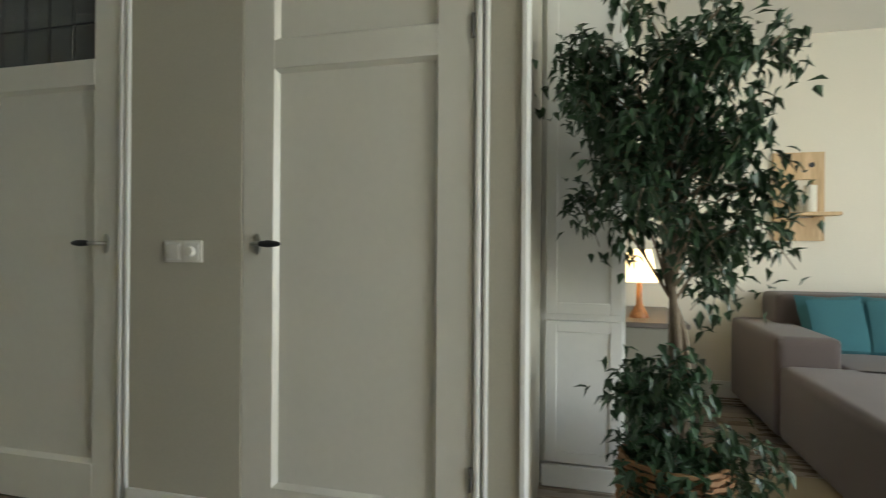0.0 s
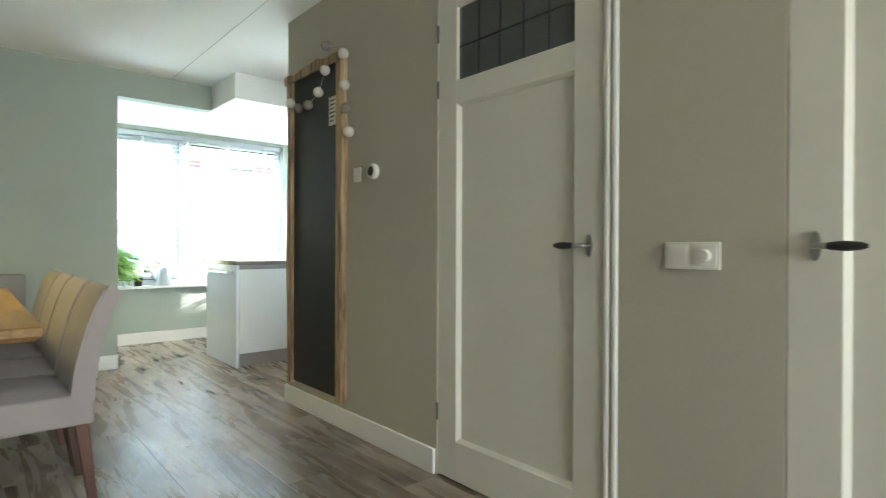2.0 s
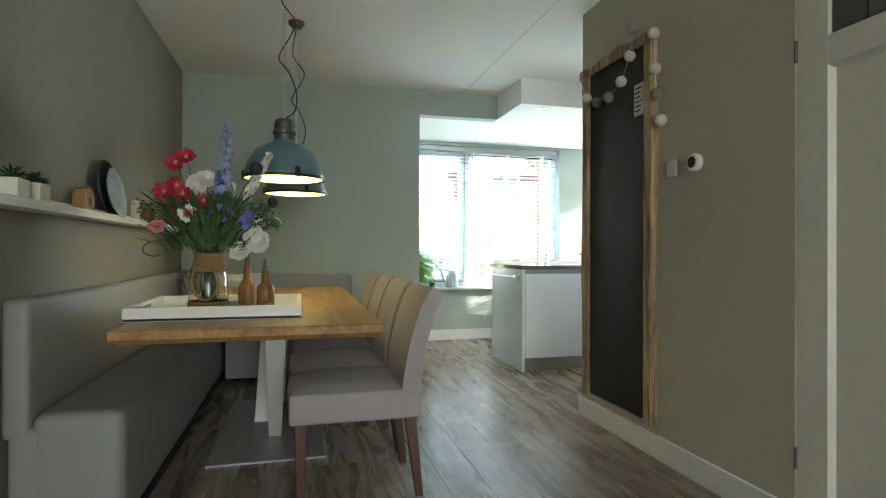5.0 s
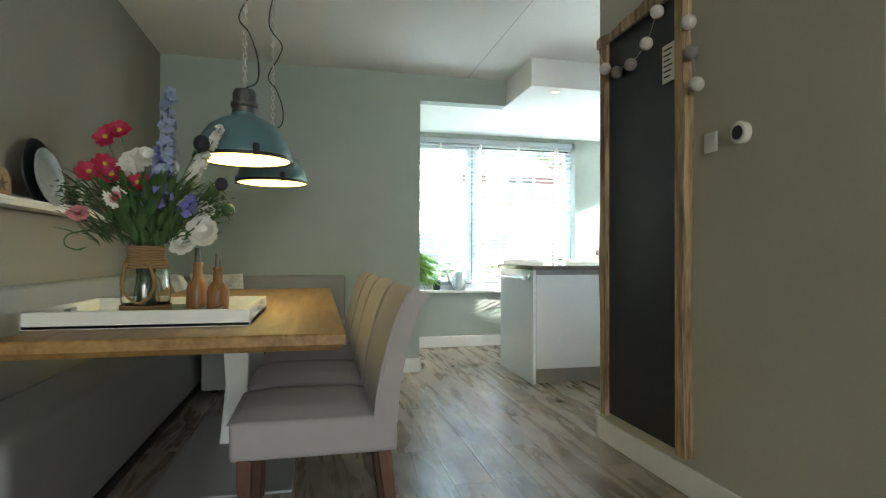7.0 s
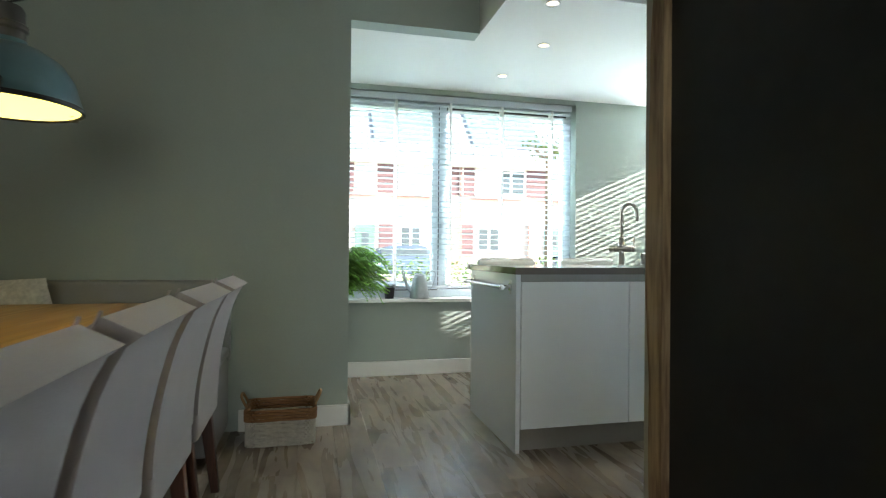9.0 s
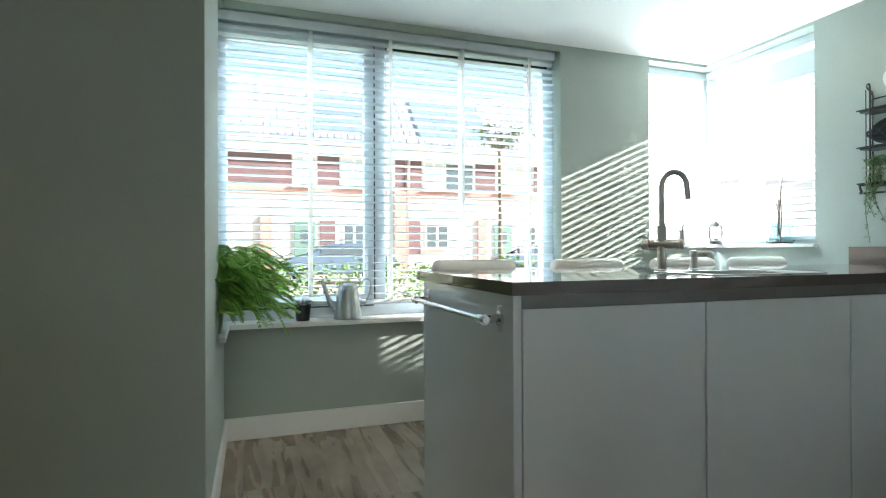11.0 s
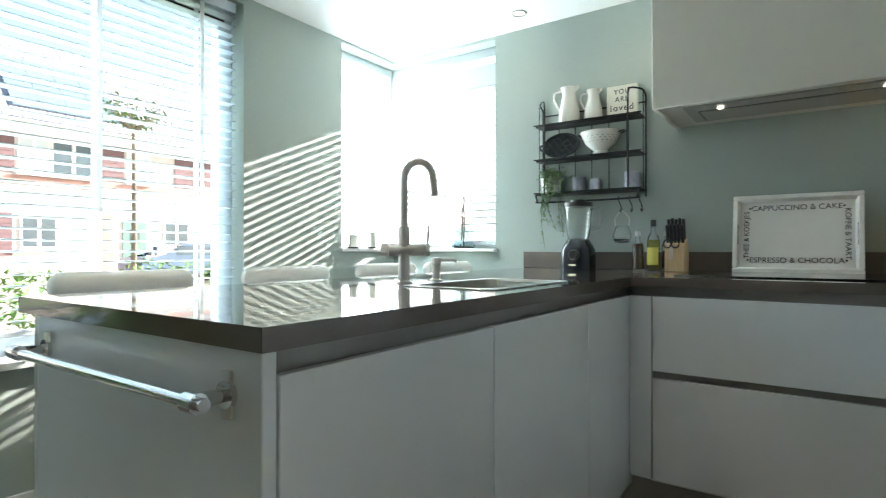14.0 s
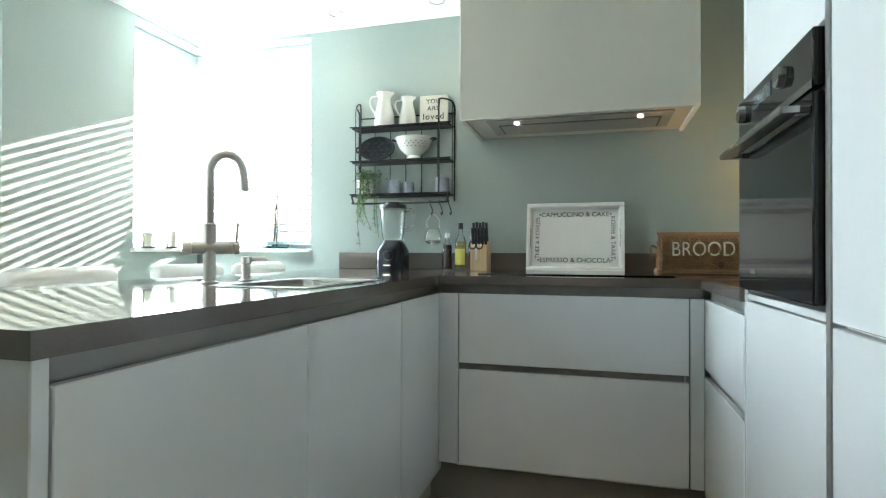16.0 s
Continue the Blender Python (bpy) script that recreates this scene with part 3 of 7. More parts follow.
for a, b, c, d in ((sash[0], sash[1], sash[2], sash[2] + 0.06), (sash[0], sash[1], sash[3] - 0.06, sash[3]), (sash[0], sash[0] + 0.06, sash[2] + 0.06, sash[3] - 0.06), (sash[1] - 0.06, sash[1], sash[2] + 0.06, sash[3] - 0.06)):
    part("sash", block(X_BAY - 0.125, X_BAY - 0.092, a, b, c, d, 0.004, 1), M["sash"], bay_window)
for a, b, c, d in ((sash[0] + 0.06, sash[1] - 0.06, sash[2] + 0.061, sash[2] + 0.069), (sash[0], sash[1], sash[2] - 0.008, sash[2] - 0.001), (2.11, W1[1] - 0.05, W1[3] - 0.095, W1[3] - 0.081), (2.11, W1[1] - 0.05, W1[2] + 0.101, W1[2] + 0.109)):
    part("gasket", block(X_BAY - 0.12, X_BAY - 0.096, a, b, c, d), M["black"], bay_window, "black rubber gasket")
part("gasket", block(X_BAY - 0.115, X_BAY - 0.096, 2.038, 2.044, W1[2] + 0.1, W1[3] - 0.08), M["black"], bay_window, "black rubber gasket")
handle = part("handle", block(X_BAY - 0.092, X_BAY - 0.086, 1.99, 2.012, 0.93, 1.0, 0.002, 1), M["sash"], bay_window)
part("lever", block(X_BAY - 0.086, X_BAY - 0.07, 1.993, 2.009, 0.86, 0.985, 0.004, 1), M["sash"], handle)
window("window_4", [(X_BAY - 0.10, SIDE_X)], "x", W1[0] - 0.04, W1[2] + 0.02, W1[3], "narrow white framed side window of the bay")
window("window_2", [(W2Y, Y_STOVE + 0.13)], "y", X_BAY - 0.14, W2Z[0], W2Z[1], "narrow white framed corner window")
window("window_3", [(X_BAY - 0.13, W2X)], "x", Y_STOVE + 0.14, W2Z[0], W2Z[1], "white framed corner window")
bm = block(X_BAY - 0.12, X_BAY + 0.06, BAY_Y0, W1[1] + 0.03, W1[2], W1[2] + 0.028, 0.006, 2)
box(bm, X_BAY - 0.12, SIDE_X, W1[0], BAY_Y0 - 0.0005, W1[2], W1[2] + 0.0278, 0.003, 1)
box(bm, X_BAY + 0.061, SIDE_X, BAY_Y0, BAY_Y0 + 0.03, W1[2] + 0.001, W1[2] + 0.0275, 0.004, 1)
structure("window_sill", bm, M["trim"], "white window sill in the bay")
bm = bmesh.new()
box(bm, X_BAY - 0.12, X_BAY + 0.03, W2Y - 0.02, Y_STOVE + 0.12, W2Z[0] - 0.001, W2Z[0] + 0.022, 0.004, 1)
box(bm, X_BAY + 0.03, W2X + 0.01, Y_STOVE - 0.03, Y_STOVE + 0.12, W2Z[0], W2Z[0] + 0.021, 0.004, 1)
structure("window_sill", bm, M["trim"], "white corner window sill")
blind("venetian_blind", W1[0] + 0.02, W1[1] - 0.03, 0.72, W1[3] - 0.06, X_BAY - 0.05, "y", 0.045, -5, "white wide-slat venetian blind, lowered and open", (1.16, 1.66, 2.125, 2.585, 3.05), 0.055)
blind("venetian_blind", X_BAY + 0.0, W2X - 0.02, 1.09, W2Z[1] - 0.265, Y_STOVE + 0.075, "x", 0.045, 6, "white venetian blind in the corner window, open", (), 0.14)

for x, y in ((-5.98, 2.25), (-6.55, 2.45), (-6.59, 4.28), (-6.0, 4.28), (-7.2, 2.4)):
    ob = thing("downlight", "small round recessed ceiling spotlight", "ceiling light", (x, y, H_LOW), "kitchen ceiling spotlights")
    part("ring", lathe([(0.030, -0.001), (0.041, -0.005), (0.043, 0.0), (0.030, 0.0), (0.030, -0.001)], 20), M["steel"], ob)
    part("lens", lathe([(0.0, -0.0005), (0.029, -0.0005)], 20), M["warm_lens"], ob, "warm lit lens")
    spot("downlight_spot", x, y, H_LOW - 0.012, 1.8 if y < 3.0 else 0.4, (1.0, 0.86, 0.66), 110)


# ---- doors ----
def panel_door(name, x0, x1, glazed, handle_x, lever, hinge_x, label, jamb):
    """A painted panel door with its frame, panels, hinges and lever handle."""
    ob = new(name)
    tagged(ob, label, "", "", "structure")
    y0, y1 = Y_DOORS + 0.004, Y_DOORS + 0.044
    st, zb, zm, zr, zt = 0.125, 0.185, 1.715, 1.82, 2.15
    bm = bmesh.new()
    for a, b, c, d in ((x0, x0 + st, 0.008, DOOR_H), (x1 - st, x1, 0.008, DOOR_H), (x0 + st, x1 - st, 0.008, zb), (x0 + st, x1 - st, zm, zr), (x0 + st, x1 - st, zt, DOOR_H)):
        box(bm, a, b, y0, y1, c, d, 0.0015, 1)
    part("leaf", bm, M["door"], ob)
    part("panel", block(x0 + st - 0.005, x1 - st + 0.005, y0 + 0.021, y1 - 0.006, zb - 0.005, zm + 0.005), M["door"], ob)
    for a, b, c, d in ((x0 + st, x1 - st, zb, zm),) if glazed else ((x0 + st, x1 - st, zb, zm), (x0 + st, x1 - st, zr, zt)):
        k, f, g = 0.015, y0 + 0.002, y0 + 0.022
        outer, inner = ((a, c), (b, c), (b, d), (a, d)), ((a + k, c + k), (b - k, c + k), (b - k, d - k), (a + k, d - k))
        for i in range(4):
            j = (i + 1) % 4
            bm = bmesh.new()
            v = [bm.verts.new(p) for p in ((outer[i][0], f, outer[i][1]), (outer[j][0], f, outer[j][1]), (inner[j][0], g, inner[j][1]), (inner[i][0], g, inner[i][1]), (outer[i][0], g, outer[i][1]), (outer[j][0], g, outer[j][1]))]
            for q in ((0, 1, 2, 3), (0, 4, 5, 1), (4, 3, 2, 5), (0, 3, 4), (1, 5, 2)):
                bm.faces.new([v[m] for m in q])
            tagged(part("moulding", bm, M["door"], ob))
    if glazed:
        part("glass", block(x0 + st - 0.004, x1 - st + 0.004, y0 + 0.016, y0 + 0.022, zr, zt), M["hall_toned"], ob, "leaded glass with the hall's dim light put into its grey")
        for i in range(1, 5):
            x = x0 + st + (x1 - x0 - 2 * st) * i / 5
            part("lead_bar", block(x - 0.003, x + 0.003, y0 + 0.013, y0 + 0.025, zr, zt), M["black"], ob)
        part("lead_bar", block(x0 + st, x1 - st, y0 + 0.013, y0 + 0.025, zr + 0.15, zr + 0.156), M["black"], ob)
    else:
        part("panel", block(x0 + st - 0.005, x1 - st + 0.005, y0 + 0.021, y1 - 0.006, zr - 0.005, zt + 0.005), M["door"], ob)
    for a, b in jamb:
        bm = block(a, b, Y_DOORS - 0.008, Y_DOORS + 0.08, 0, DOOR_H + 0.04, 0.009, 3)
        part("door_frame", bm, M["trim"], ob)
    part("door_frame", block(x0 - 0.002, x1 + 0.002, Y_DOORS - 0.008, Y_DOORS + 0.08, DOOR_H + 0.003, DOOR_H + 0.04, 0.004, 1), M["trim"], ob)
    hy = y0
    plate = part("rosette", lathe([(0, 0), (0.024, 0), (0.026, 0.004), (0.026, 0.008), (0, 0.010)], 20), M["steel"], ob, "oval brushed steel rosette",
                 Matrix.Translation((handle_x, hy - 0.001, 1.075)) @ pose(0, 0, 0, 90, 0, 0) @ Matrix.Diagonal((0.5, 1.5, 1, 1)))
    d = lever
    bm = tube(curve_points([(handle_x, hy, 1.075), (handle_x, hy - 0.035, 1.075), (handle_x + d * 0.012, hy - 0.05, 1.075), (handle_x + d * 0.045, hy - 0.052, 1.075)], 5), 0.0085, 10)
    part("handle_neck", bm, M["steel"], ob)
    bm = tube([(handle_x + d * a, hy - 0.052, 1.075) for a in (0.035, 0.045, 0.075, 0.105, 0.12)], [0.008, 0.0105, 0.0135, 0.0105, 0.005], 12)
    part("handle", bm, M["black"], ob, "black lever grip")
    for z in (0.30, 1.80, 2.06):
        part("hinge", tube([(hinge_x, y0 - 0.006, z - 0.04), (hinge_x, y0 - 0.006, z + 0.04)], 0.0065, 10), M["pewter"], ob, "dark steel hinge")
    return ob


panel_door("door_1", D1[0], D1[1], True, -2.15, -1, D1[0] + 0.003, "closed off-white panel door with leaded glass top", [(D1[1] + 0.003, D1[1] + 0.027), (D1[1] + 0.033, D1[1] + 0.058)])
panel_door("door_2", D2[0], D2[1], False, -1.465, 1, D2[1] - 0.003, "closed off-white panel door with black lever", [(D2[1] + 0.004, D2[1] + 0.028), (D2[1] + 0.033, D2[1] + 0.053)])

sw = thing("light_switch", "white double light switch on the wall between the doors", "light switch", (-1.785, Y_DOORS, 1.045))
part("frame", block(-0.085, 0.085, -0.009, 0, -0.042, 0.042, 0.004, 2), M["ceramic"], sw)
for sx in (-0.041, 0.041):
    part("surround", block(sx - 0.034, sx + 0.034, -0.011, -0.008, -0.034, 0.034, 0.002, 1), M["white"], sw)
part("rocker", block(-0.068, -0.014, -0.015, -0.010, -0.027, 0.027, 0.003, 2), M["ceramic"], sw)
part("dial", lathe([(0, 0.018), (0.017, 0.017), (0.020, 0.0), (0, 0)], 20), M["ceramic"], sw, "", Matrix.Translation((0.041, -0.010, 0)) @ pose(0, 0, 0, 90, 0, 0))


# ---- blackboard ----
bb = thing("blackboard", "tall chalkboard in a rough-edged wooden frame on the wall", "blackboard", (-4.14, Y_DOORS, 0.165))
part("board", block(-0.30, 0.305, -0.022, -0.002, 0.012, 2.0, 0.001, 1), M["chalk"], bb)


def rough_plank(x0, x1, z0, z1, y0, y1, side, seed):
    """A board with one waney edge."""
    rnd = random.Random(seed)
    bm = bmesh.new()
    vertical = (z1 - z0) > (x1 - x0)
    n = 16
    rows = []
    for i in range(n + 1):
        t = i / n
        w = 0.010 * math.sin(t * 9 + seed) + 0.006 * math.sin(t * 23 + 2 * seed) + rnd.uniform(-0.004, 0.004)
        if vertical:
            z = z0 + (z1 - z0) * t
            a, b = (x0 + (w if side < 0 else 0), x1 + (w if side > 0 else 0))
            q = [(a, y0, z), (b, y0, z), (b, y1, z), (a, y1, z)]
        else:
            x = x0 + (x1 - x0) * t
            q = [(x, y0, z0), (x, y0, z1 + w), (x, y1, z1 + w), (x, y1, z0)]
        rows.append([bm.verts.new(p) for p in q])
    for a, b in zip(rows, rows[1:]):
        for k in range(4):
            bm.faces.new((a[k], a[(k + 1) % 4], b[(k + 1) % 4], b[k]))
    bm.faces.new(rows[0])
    bm.faces.new(rows[-1])
    bmesh.ops.bevel(bm, geom=[e for e in bm.edges if e.calc_face_angle(0) > 0.8], offset=0.004, segments=1, affect="EDGES")
    return bm


part("frame_board", rough_plank(-0.348, -0.29, 0, 2.02, -0.045, -0.001, -1, 1), M["frame_wood"], bb)
part("frame_board", rough_plank(0.293, 0.35, 0, 2.035, -0.045, -0.001, 1, 2), M["frame_wood"], bb)
part("frame_board", rough_plank(-0.355, 0.355, 1.976, 2.03, -0.062, -0.046, 1, 3), M["frame_wood"], bb)

string = thing("string_light", "string of pale and grey cotton balls on the blackboard", "string light", (0, Y_DOORS - 0.045, 0))
drape = [(-3.906, -0.022, 2.262), (-3.96, -0.006, 2.14), (-4.043, 0.0, 2.025), (-4.11, 0.0, 1.985), (-4.175, 0.0, 1.972), (-4.30, 0.0, 1.976), (-4.412, -0.006, 2.028), (-4.46, -0.018, 2.10), (-4.47, -0.02, 2.19)]
part("cord", tube(curve_points(drape, 6), 0.0016, 6), M["chain"], string)
fall = [(-3.906, -0.022, 2.262), (-3.83, -0.022, 2.21), (-3.764, 0.0, 2.19), (-3.76, 0.005, 2.01), (-3.746, 0.005, 1.88), (-3.713, 0.005, 1.735)]
part("cord", tube(curve_points(fall, 6), 0.0016, 6), M["chain"], string)
for x, y, z, grey in ((-3.906, -0.03, 2.244, True), (-3.96, -0.008, 2.12, False), (-4.043, -0.008, 2.006, False), (-4.175, -0.008, 1.953, True), (-4.30, -0.008, 1.957, True), (-4.412, -0.012, 2.01, False),
                      (-3.764, 0.0, 2.169, False), (-3.76, 0.005, 1.99, False), (-3.746, 0.005, 1.857, True), (-3.713, 0.005, 1.716, False)):
    part("cotton_ball", ball(0.031, (0, 0, 0), seg=16), M["ball_grey"] if grey else M["ball_light"], string, "", (x, y, z))
card = thing("note_card", "white card with printed lines on the blackboard", "card", (-3.918, Y_DOORS - 0.024, 1.875))
part("card", block(-0.042, 0.042, -0.002, 0, -0.085, 0.085), M["ceramic"], card)
for i in range(6):
    part("line_bar", block(-0.03, 0.03 - 0.008 * (i % 3), -0.0032, -0.002, 0.058 - i * 0.024, 0.065 - i * 0.024), M["ink"], card)
th = thing("thermostat", "round white thermostat with dark dial", "thermostat", (-3.503, Y_DOORS, 1.474))
turn_out = pose(0, 0, 0, 90, 0, 0)
part("body", lathe([(0, 0), (0.040, 0), (0.042, 0.012), (0.042, 0.024), (0.036, 0.030), (0, 0.030)], 28), M["ceramic"], th, "", turn_out)
part("dial", lathe([(0, 0.0315), (0.026, 0.0315), (0.027, 0.029), (0, 0.029)], 24), M["black"], th, "", turn_out)
sp = thing("wall_plate", "small blank white wall plate", "wall plate", (-3.673, Y_DOORS, 1.472))
part("plate", block(-0.035, 0.035, -0.010, 0, -0.04, 0.04, 0.004, 2), M["white"], sp)

# ---- kitchen ----
TOP = 0.935
Y_FRONT, X_ISL, X_TALL = 3.68, -5.81, -4.80


def front(name, parent, x0, x1, y0, y1, z0, z1, mat=None):
    return part(name, block(x0, x1, y0, y1, z0, z1, 0.002, 1), mat or M["gloss"], parent)


isl = thing("kitchen_island", "glossy white handleless kitchen island with a plain end panel", "kitchen island", (0, 0, 0))
part("end_panel", block(-6.575, X_ISL, 1.985, 2.010, 0.0, TOP - 0.035, 0.002, 1), M["panel"], isl)
part("carcass", block(-6.575, X_ISL - 0.05, 2.010, 3.75, 0.119, TOP - 0.085), M["white"], isl)
part("back_panel", block(-6.595, -6.576, 1.985, Y_STOVE - 0.02, 0.0, TOP - 0.035), M["gloss"], isl)
part("plinth", block(-6.5, X_ISL - 0.045, 2.010, 3.75, 0.0, 0.118), M["kick"], isl)
part("grip_rail", block(X_ISL - 0.045, X_ISL - 0.025, 2.011, 3.75, TOP - 0.085, TOP - 0.036), M["rail"], isl)
for a, b in ((2.014, 2.620), (2.624, 3.235), (3.239, 3.74)):
    front("door_front", isl, X_ISL - 0.02, X_ISL, a, b, 0.12, TOP - 0.073)

stove = thing("base_cabinet", "glossy white base unit with two wide handleless drawers", "kitchen cabinet", (0, 0, 0), "stove wall units")
part("carcass", block(-5.735, -4.86, Y_FRONT + 0.03, Y_STOVE - 0.01, 0.15, TOP - 0.085), M["white"], stove)
part("plinth", block(-5.86, X_TALL + 0.06, Y_FRONT + 0.05, Y_FRONT + 0.07, 0.0, 0.165), M["kick"], stove)
part("grip_rail", block(-5.80, X_TALL, Y_FRONT + 0.022, Y_FRONT + 0.04, TOP - 0.085, TOP - 0.036), M["rail"], stove)
part("grip_rail", block(-5.73, -4.865, Y_FRONT + 0.022, Y_FRONT + 0.04, 0.548, 0.582), M["rail"], stove)
front("drawer_front", stove, -5.722, -4.852, Y_FRONT, Y_FRONT + 0.02, 0.579, TOP - 0.072)
front("drawer_front", stove, -5.722, -4.852, Y_FRONT, Y_FRONT + 0.02, 0.165, 0.552)
front("filler", stove, X_ISL + 0.002, -5.726, Y_FRONT + 0.002, Y_FRONT + 0.02, 0.165, TOP - 0.072)
front("filler", stove, -4.848, X_TALL, Y_FRONT + 0.002, Y_FRONT + 0.02, 0.165, TOP - 0.072)

side = thing("base_cabinet", "narrow glossy white base unit beside the oven tower", "kitchen cabinet", (0, 0, 0), "stove wall units")
part("carcass", block(X_TALL + 0.03, -4.18, 3.12, Y_FRONT + 0.01, 0.15, TOP - 0.085), M["white"], side)
part("plinth", block(X_TALL + 0.06, X_TALL + 0.08, 3.12, Y_FRONT + 0.04, 0, 0.15), M["plinth"], side)
part("grip_rail", block(X_TALL + 0.022, X_TALL + 0.04, 3.12, Y_FRONT, TOP - 0.085, TOP - 0.036), M["rail"], side)
part("grip_rail", block(X_TALL + 0.020, X_TALL + 0.04, 3.12, Y_FRONT, 0.575, 0.615), M["rail"], side)
front("drawer_front", side, X_TALL, X_TALL + 0.02, 3.125, Y_FRONT, 0.61, TOP - 0.073)
front("drawer_front", side, X_TALL, X_TALL + 0.02, 3.125, Y_FRONT, 0.15, 0.58)

# one continuous worktop with a sink cut-out
SX0, SX1, SY0, SY1 = -6.17, -5.88, 2.74, 3.22
wt = thing("worktop", "glossy taupe composite worktop along island and stove wall", "worktop", (0, 0, 0))
bm = bmesh.new()
box(bm, -6.66, SX0, 1.976, Y_STOVE - 0.001, TOP - 0.035, TOP)
box(bm, SX0, SX1, 1.976, SY0, TOP - 0.035, TOP)
box(bm, SX0, SX1, SY1, Y_STOVE - 0.001, TOP - 0.035, TOP)
box(bm, SX1, X_ISL + 0.012, 1.976, Y_STOVE - 0.001, TOP - 0.035, TOP)
box(bm, X_ISL + 0.012, -4.17, Y_FRONT - 0.012, Y_STOVE - 0.001, TOP - 0.035, TOP)
box(bm, X_TALL - 0.012, -4.17, 3.115, Y_FRONT - 0.012, TOP - 0.035, TOP)
bmesh.ops.remove_doubles(bm, verts=bm.verts, dist=0.0005)
part("slab", bm, M["worktop"], wt)
part("backsplash", block(-6.66, -4.17, Y_STOVE - 0.016, Y_STOVE - 0.001, TOP + 0.0005, 1.03, 0.002, 1), M["worktop"], wt)

sink = thing("sink", "inset stainless steel kitchen sink", "sink", ((SX0 + SX1) / 2, (SY0 + SY1) / 2, TOP))
bm = bmesh.new()
hx, hy = (SX1 - SX0) / 2, (SY1 - SY0) / 2


def ring(bm, a, b, r, z, n=6):
    out = []
    for cx, cy, t0 in ((a - r, b - r, 0), (-a + r, b - r, 90), (-a + r, -b + r, 180), (a - r, -b + r, 270)):
        for k in range(n + 1):
            t = radians(t0 + 90 * k / n)
            out.append(bm.verts.new((cx + r * math.cos(t), cy + r * math.sin(t), z)))
    return out


loops = [ring(bm, hx + 0.012, hy + 0.012, 0.03, 0.0012), ring(bm, hx + 0.010, hy + 0.010, 0.03, 0.0035), ring(bm, hx - 0.012, hy - 0.012, 0.045, 0.003), ring(bm, hx - 0.022, hy - 0.022, 0.05, -0.02), ring(bm, hx - 0.03, hy - 0.03, 0.05, -0.17)]
for a, b in zip(loops, loops[1:]):
    for k in range(len(a)):
        bm.faces.new((a[k], a[(k + 1) % len(a)], b[(k + 1) % len(b)], b[k]))
bm.faces.new(loops[-1])
part("basin", bm, M["steel"], sink)
part("drain", lathe([(0, -0.166), (0.04, -0.166), (0.045, -0.169)], 20), M["chrome"], sink)

tap = thing("kitchen_tap", "tall gunmetal kitchen tap with arched spout and side levers", "tap", (-6.27, 2.86, TOP))
part("base", lathe([(0, 0), (0.025, 0), (0.025, 0.005), (0.018, 0.008), (0.018, 0.16), (0.018, 0.175), (0.0125, 0.178), (0, 0.178)], 24), M["gunmetal"], tap)
arc = [(0, 0, 0.165), (0, 0, 0.285)] + [(0.036 * (1 - math.cos(a)), 0.028 * (1 - math.cos(a)), 0.325 + 0.058 * math.sin(a)) for a in [math.pi * k / 8 for k in range(9)]] + [(0.076, 0.059, 0.275)]
part("spout", tube(curve_points(arc, 4), 0.0112, 14), M["gunmetal"], tap)
part("crossbar", tube([(-0.036, -0.03, 0.105), (0.05, 0.04, 0.105)], 0.019, 18), M["gunmetal"], tap)
part("knob", tube([(-0.037, -0.031, 0.105), (-0.056, -0.046, 0.105)], 0.021, 20), M["stool"], tap, "pale metal knob")
part("knob", tube([(0.051, 0.041, 0.105), (0.062, 0.051, 0.105)], 0.0195, 20), M["gunmetal"], tap)
part("lever", tube([(0.056, 0.046, 0.118), (0.06, 0.049, 0.18)], [0.004, 0.0035], 8), M["gunmetal"], tap)
soap = thing("soap_dispenser", "small gunmetal soap dispenser beside the tap", "soap dispenser", (-6.235, 2.985, TOP))
part("body", lathe([(0, 0), (0.022, 0), (0.022, 0.006), (0.013, 0.010), (0.013, 0.055), (0.016, 0.058), (0.016, 0.078), (0, 0.080)], 18), M["gunmetal"], soap)
part("nozzle", tube([(0, 0, 0.072), (0.045, 0.036, 0.072), (0.052, 0.042, 0.066)], 0.006, 8), M["gunmetal"], soap)

bar = thing("towel_bar", "chrome towel bar on the island end panel", "towel bar", (0, 1.985, 0.832))
part("bar", tube([(-6.56, -0.055, 0), (-5.858, -0.055, 0)], 0.0092, 14), M["chrome"], bar)
for x in (-6.52, -5.885):
    part("rosette", tube([(x, 0, 0), (x, -0.009, 0)], 0.020, 20), M["chrome"], bar, "", )
    part("bracket", tube([(x, -0.006, 0), (x, -0.05, 0)], [0.010, 0.012], 12), M["chrome"], bar)
    part("bracket_ring", tube([(x - 0.014, -0.055, 0), (x + 0.014, -0.055, 0)], 0.0145, 16), M["chrome"], bar)
    part("back_plate", block(x - 0.012, x + 0.012, -0.006, 0, -0.036, 0.036, 0.005, 2), M["gunmetal"], bar)

hood = thing("cooker_hood", "matt off-white box cooker hood with built-in spots", "cooker hood", (-5.28, Y_STOVE, 1.65))
part("box", block(-0.52, 0.52, -0.50, -0.48, 0, H_MAIN - 1.652, 0.003, 1), M["hood"], hood)
part("side", block(-0.52, -0.50, -0.48, -0.001, 0, H_MAIN - 1.652, 0.002, 1), M["hood"], hood)
part("side", block(0.50, 0.52, -0.48, -0.001, 0, H_MAIN - 1.652, 0.002, 1), M["hood"], hood)
part("underside", block(-0.50, 0.50, -0.48, -0.001, 0.012, 0.03), M["hood"], hood)
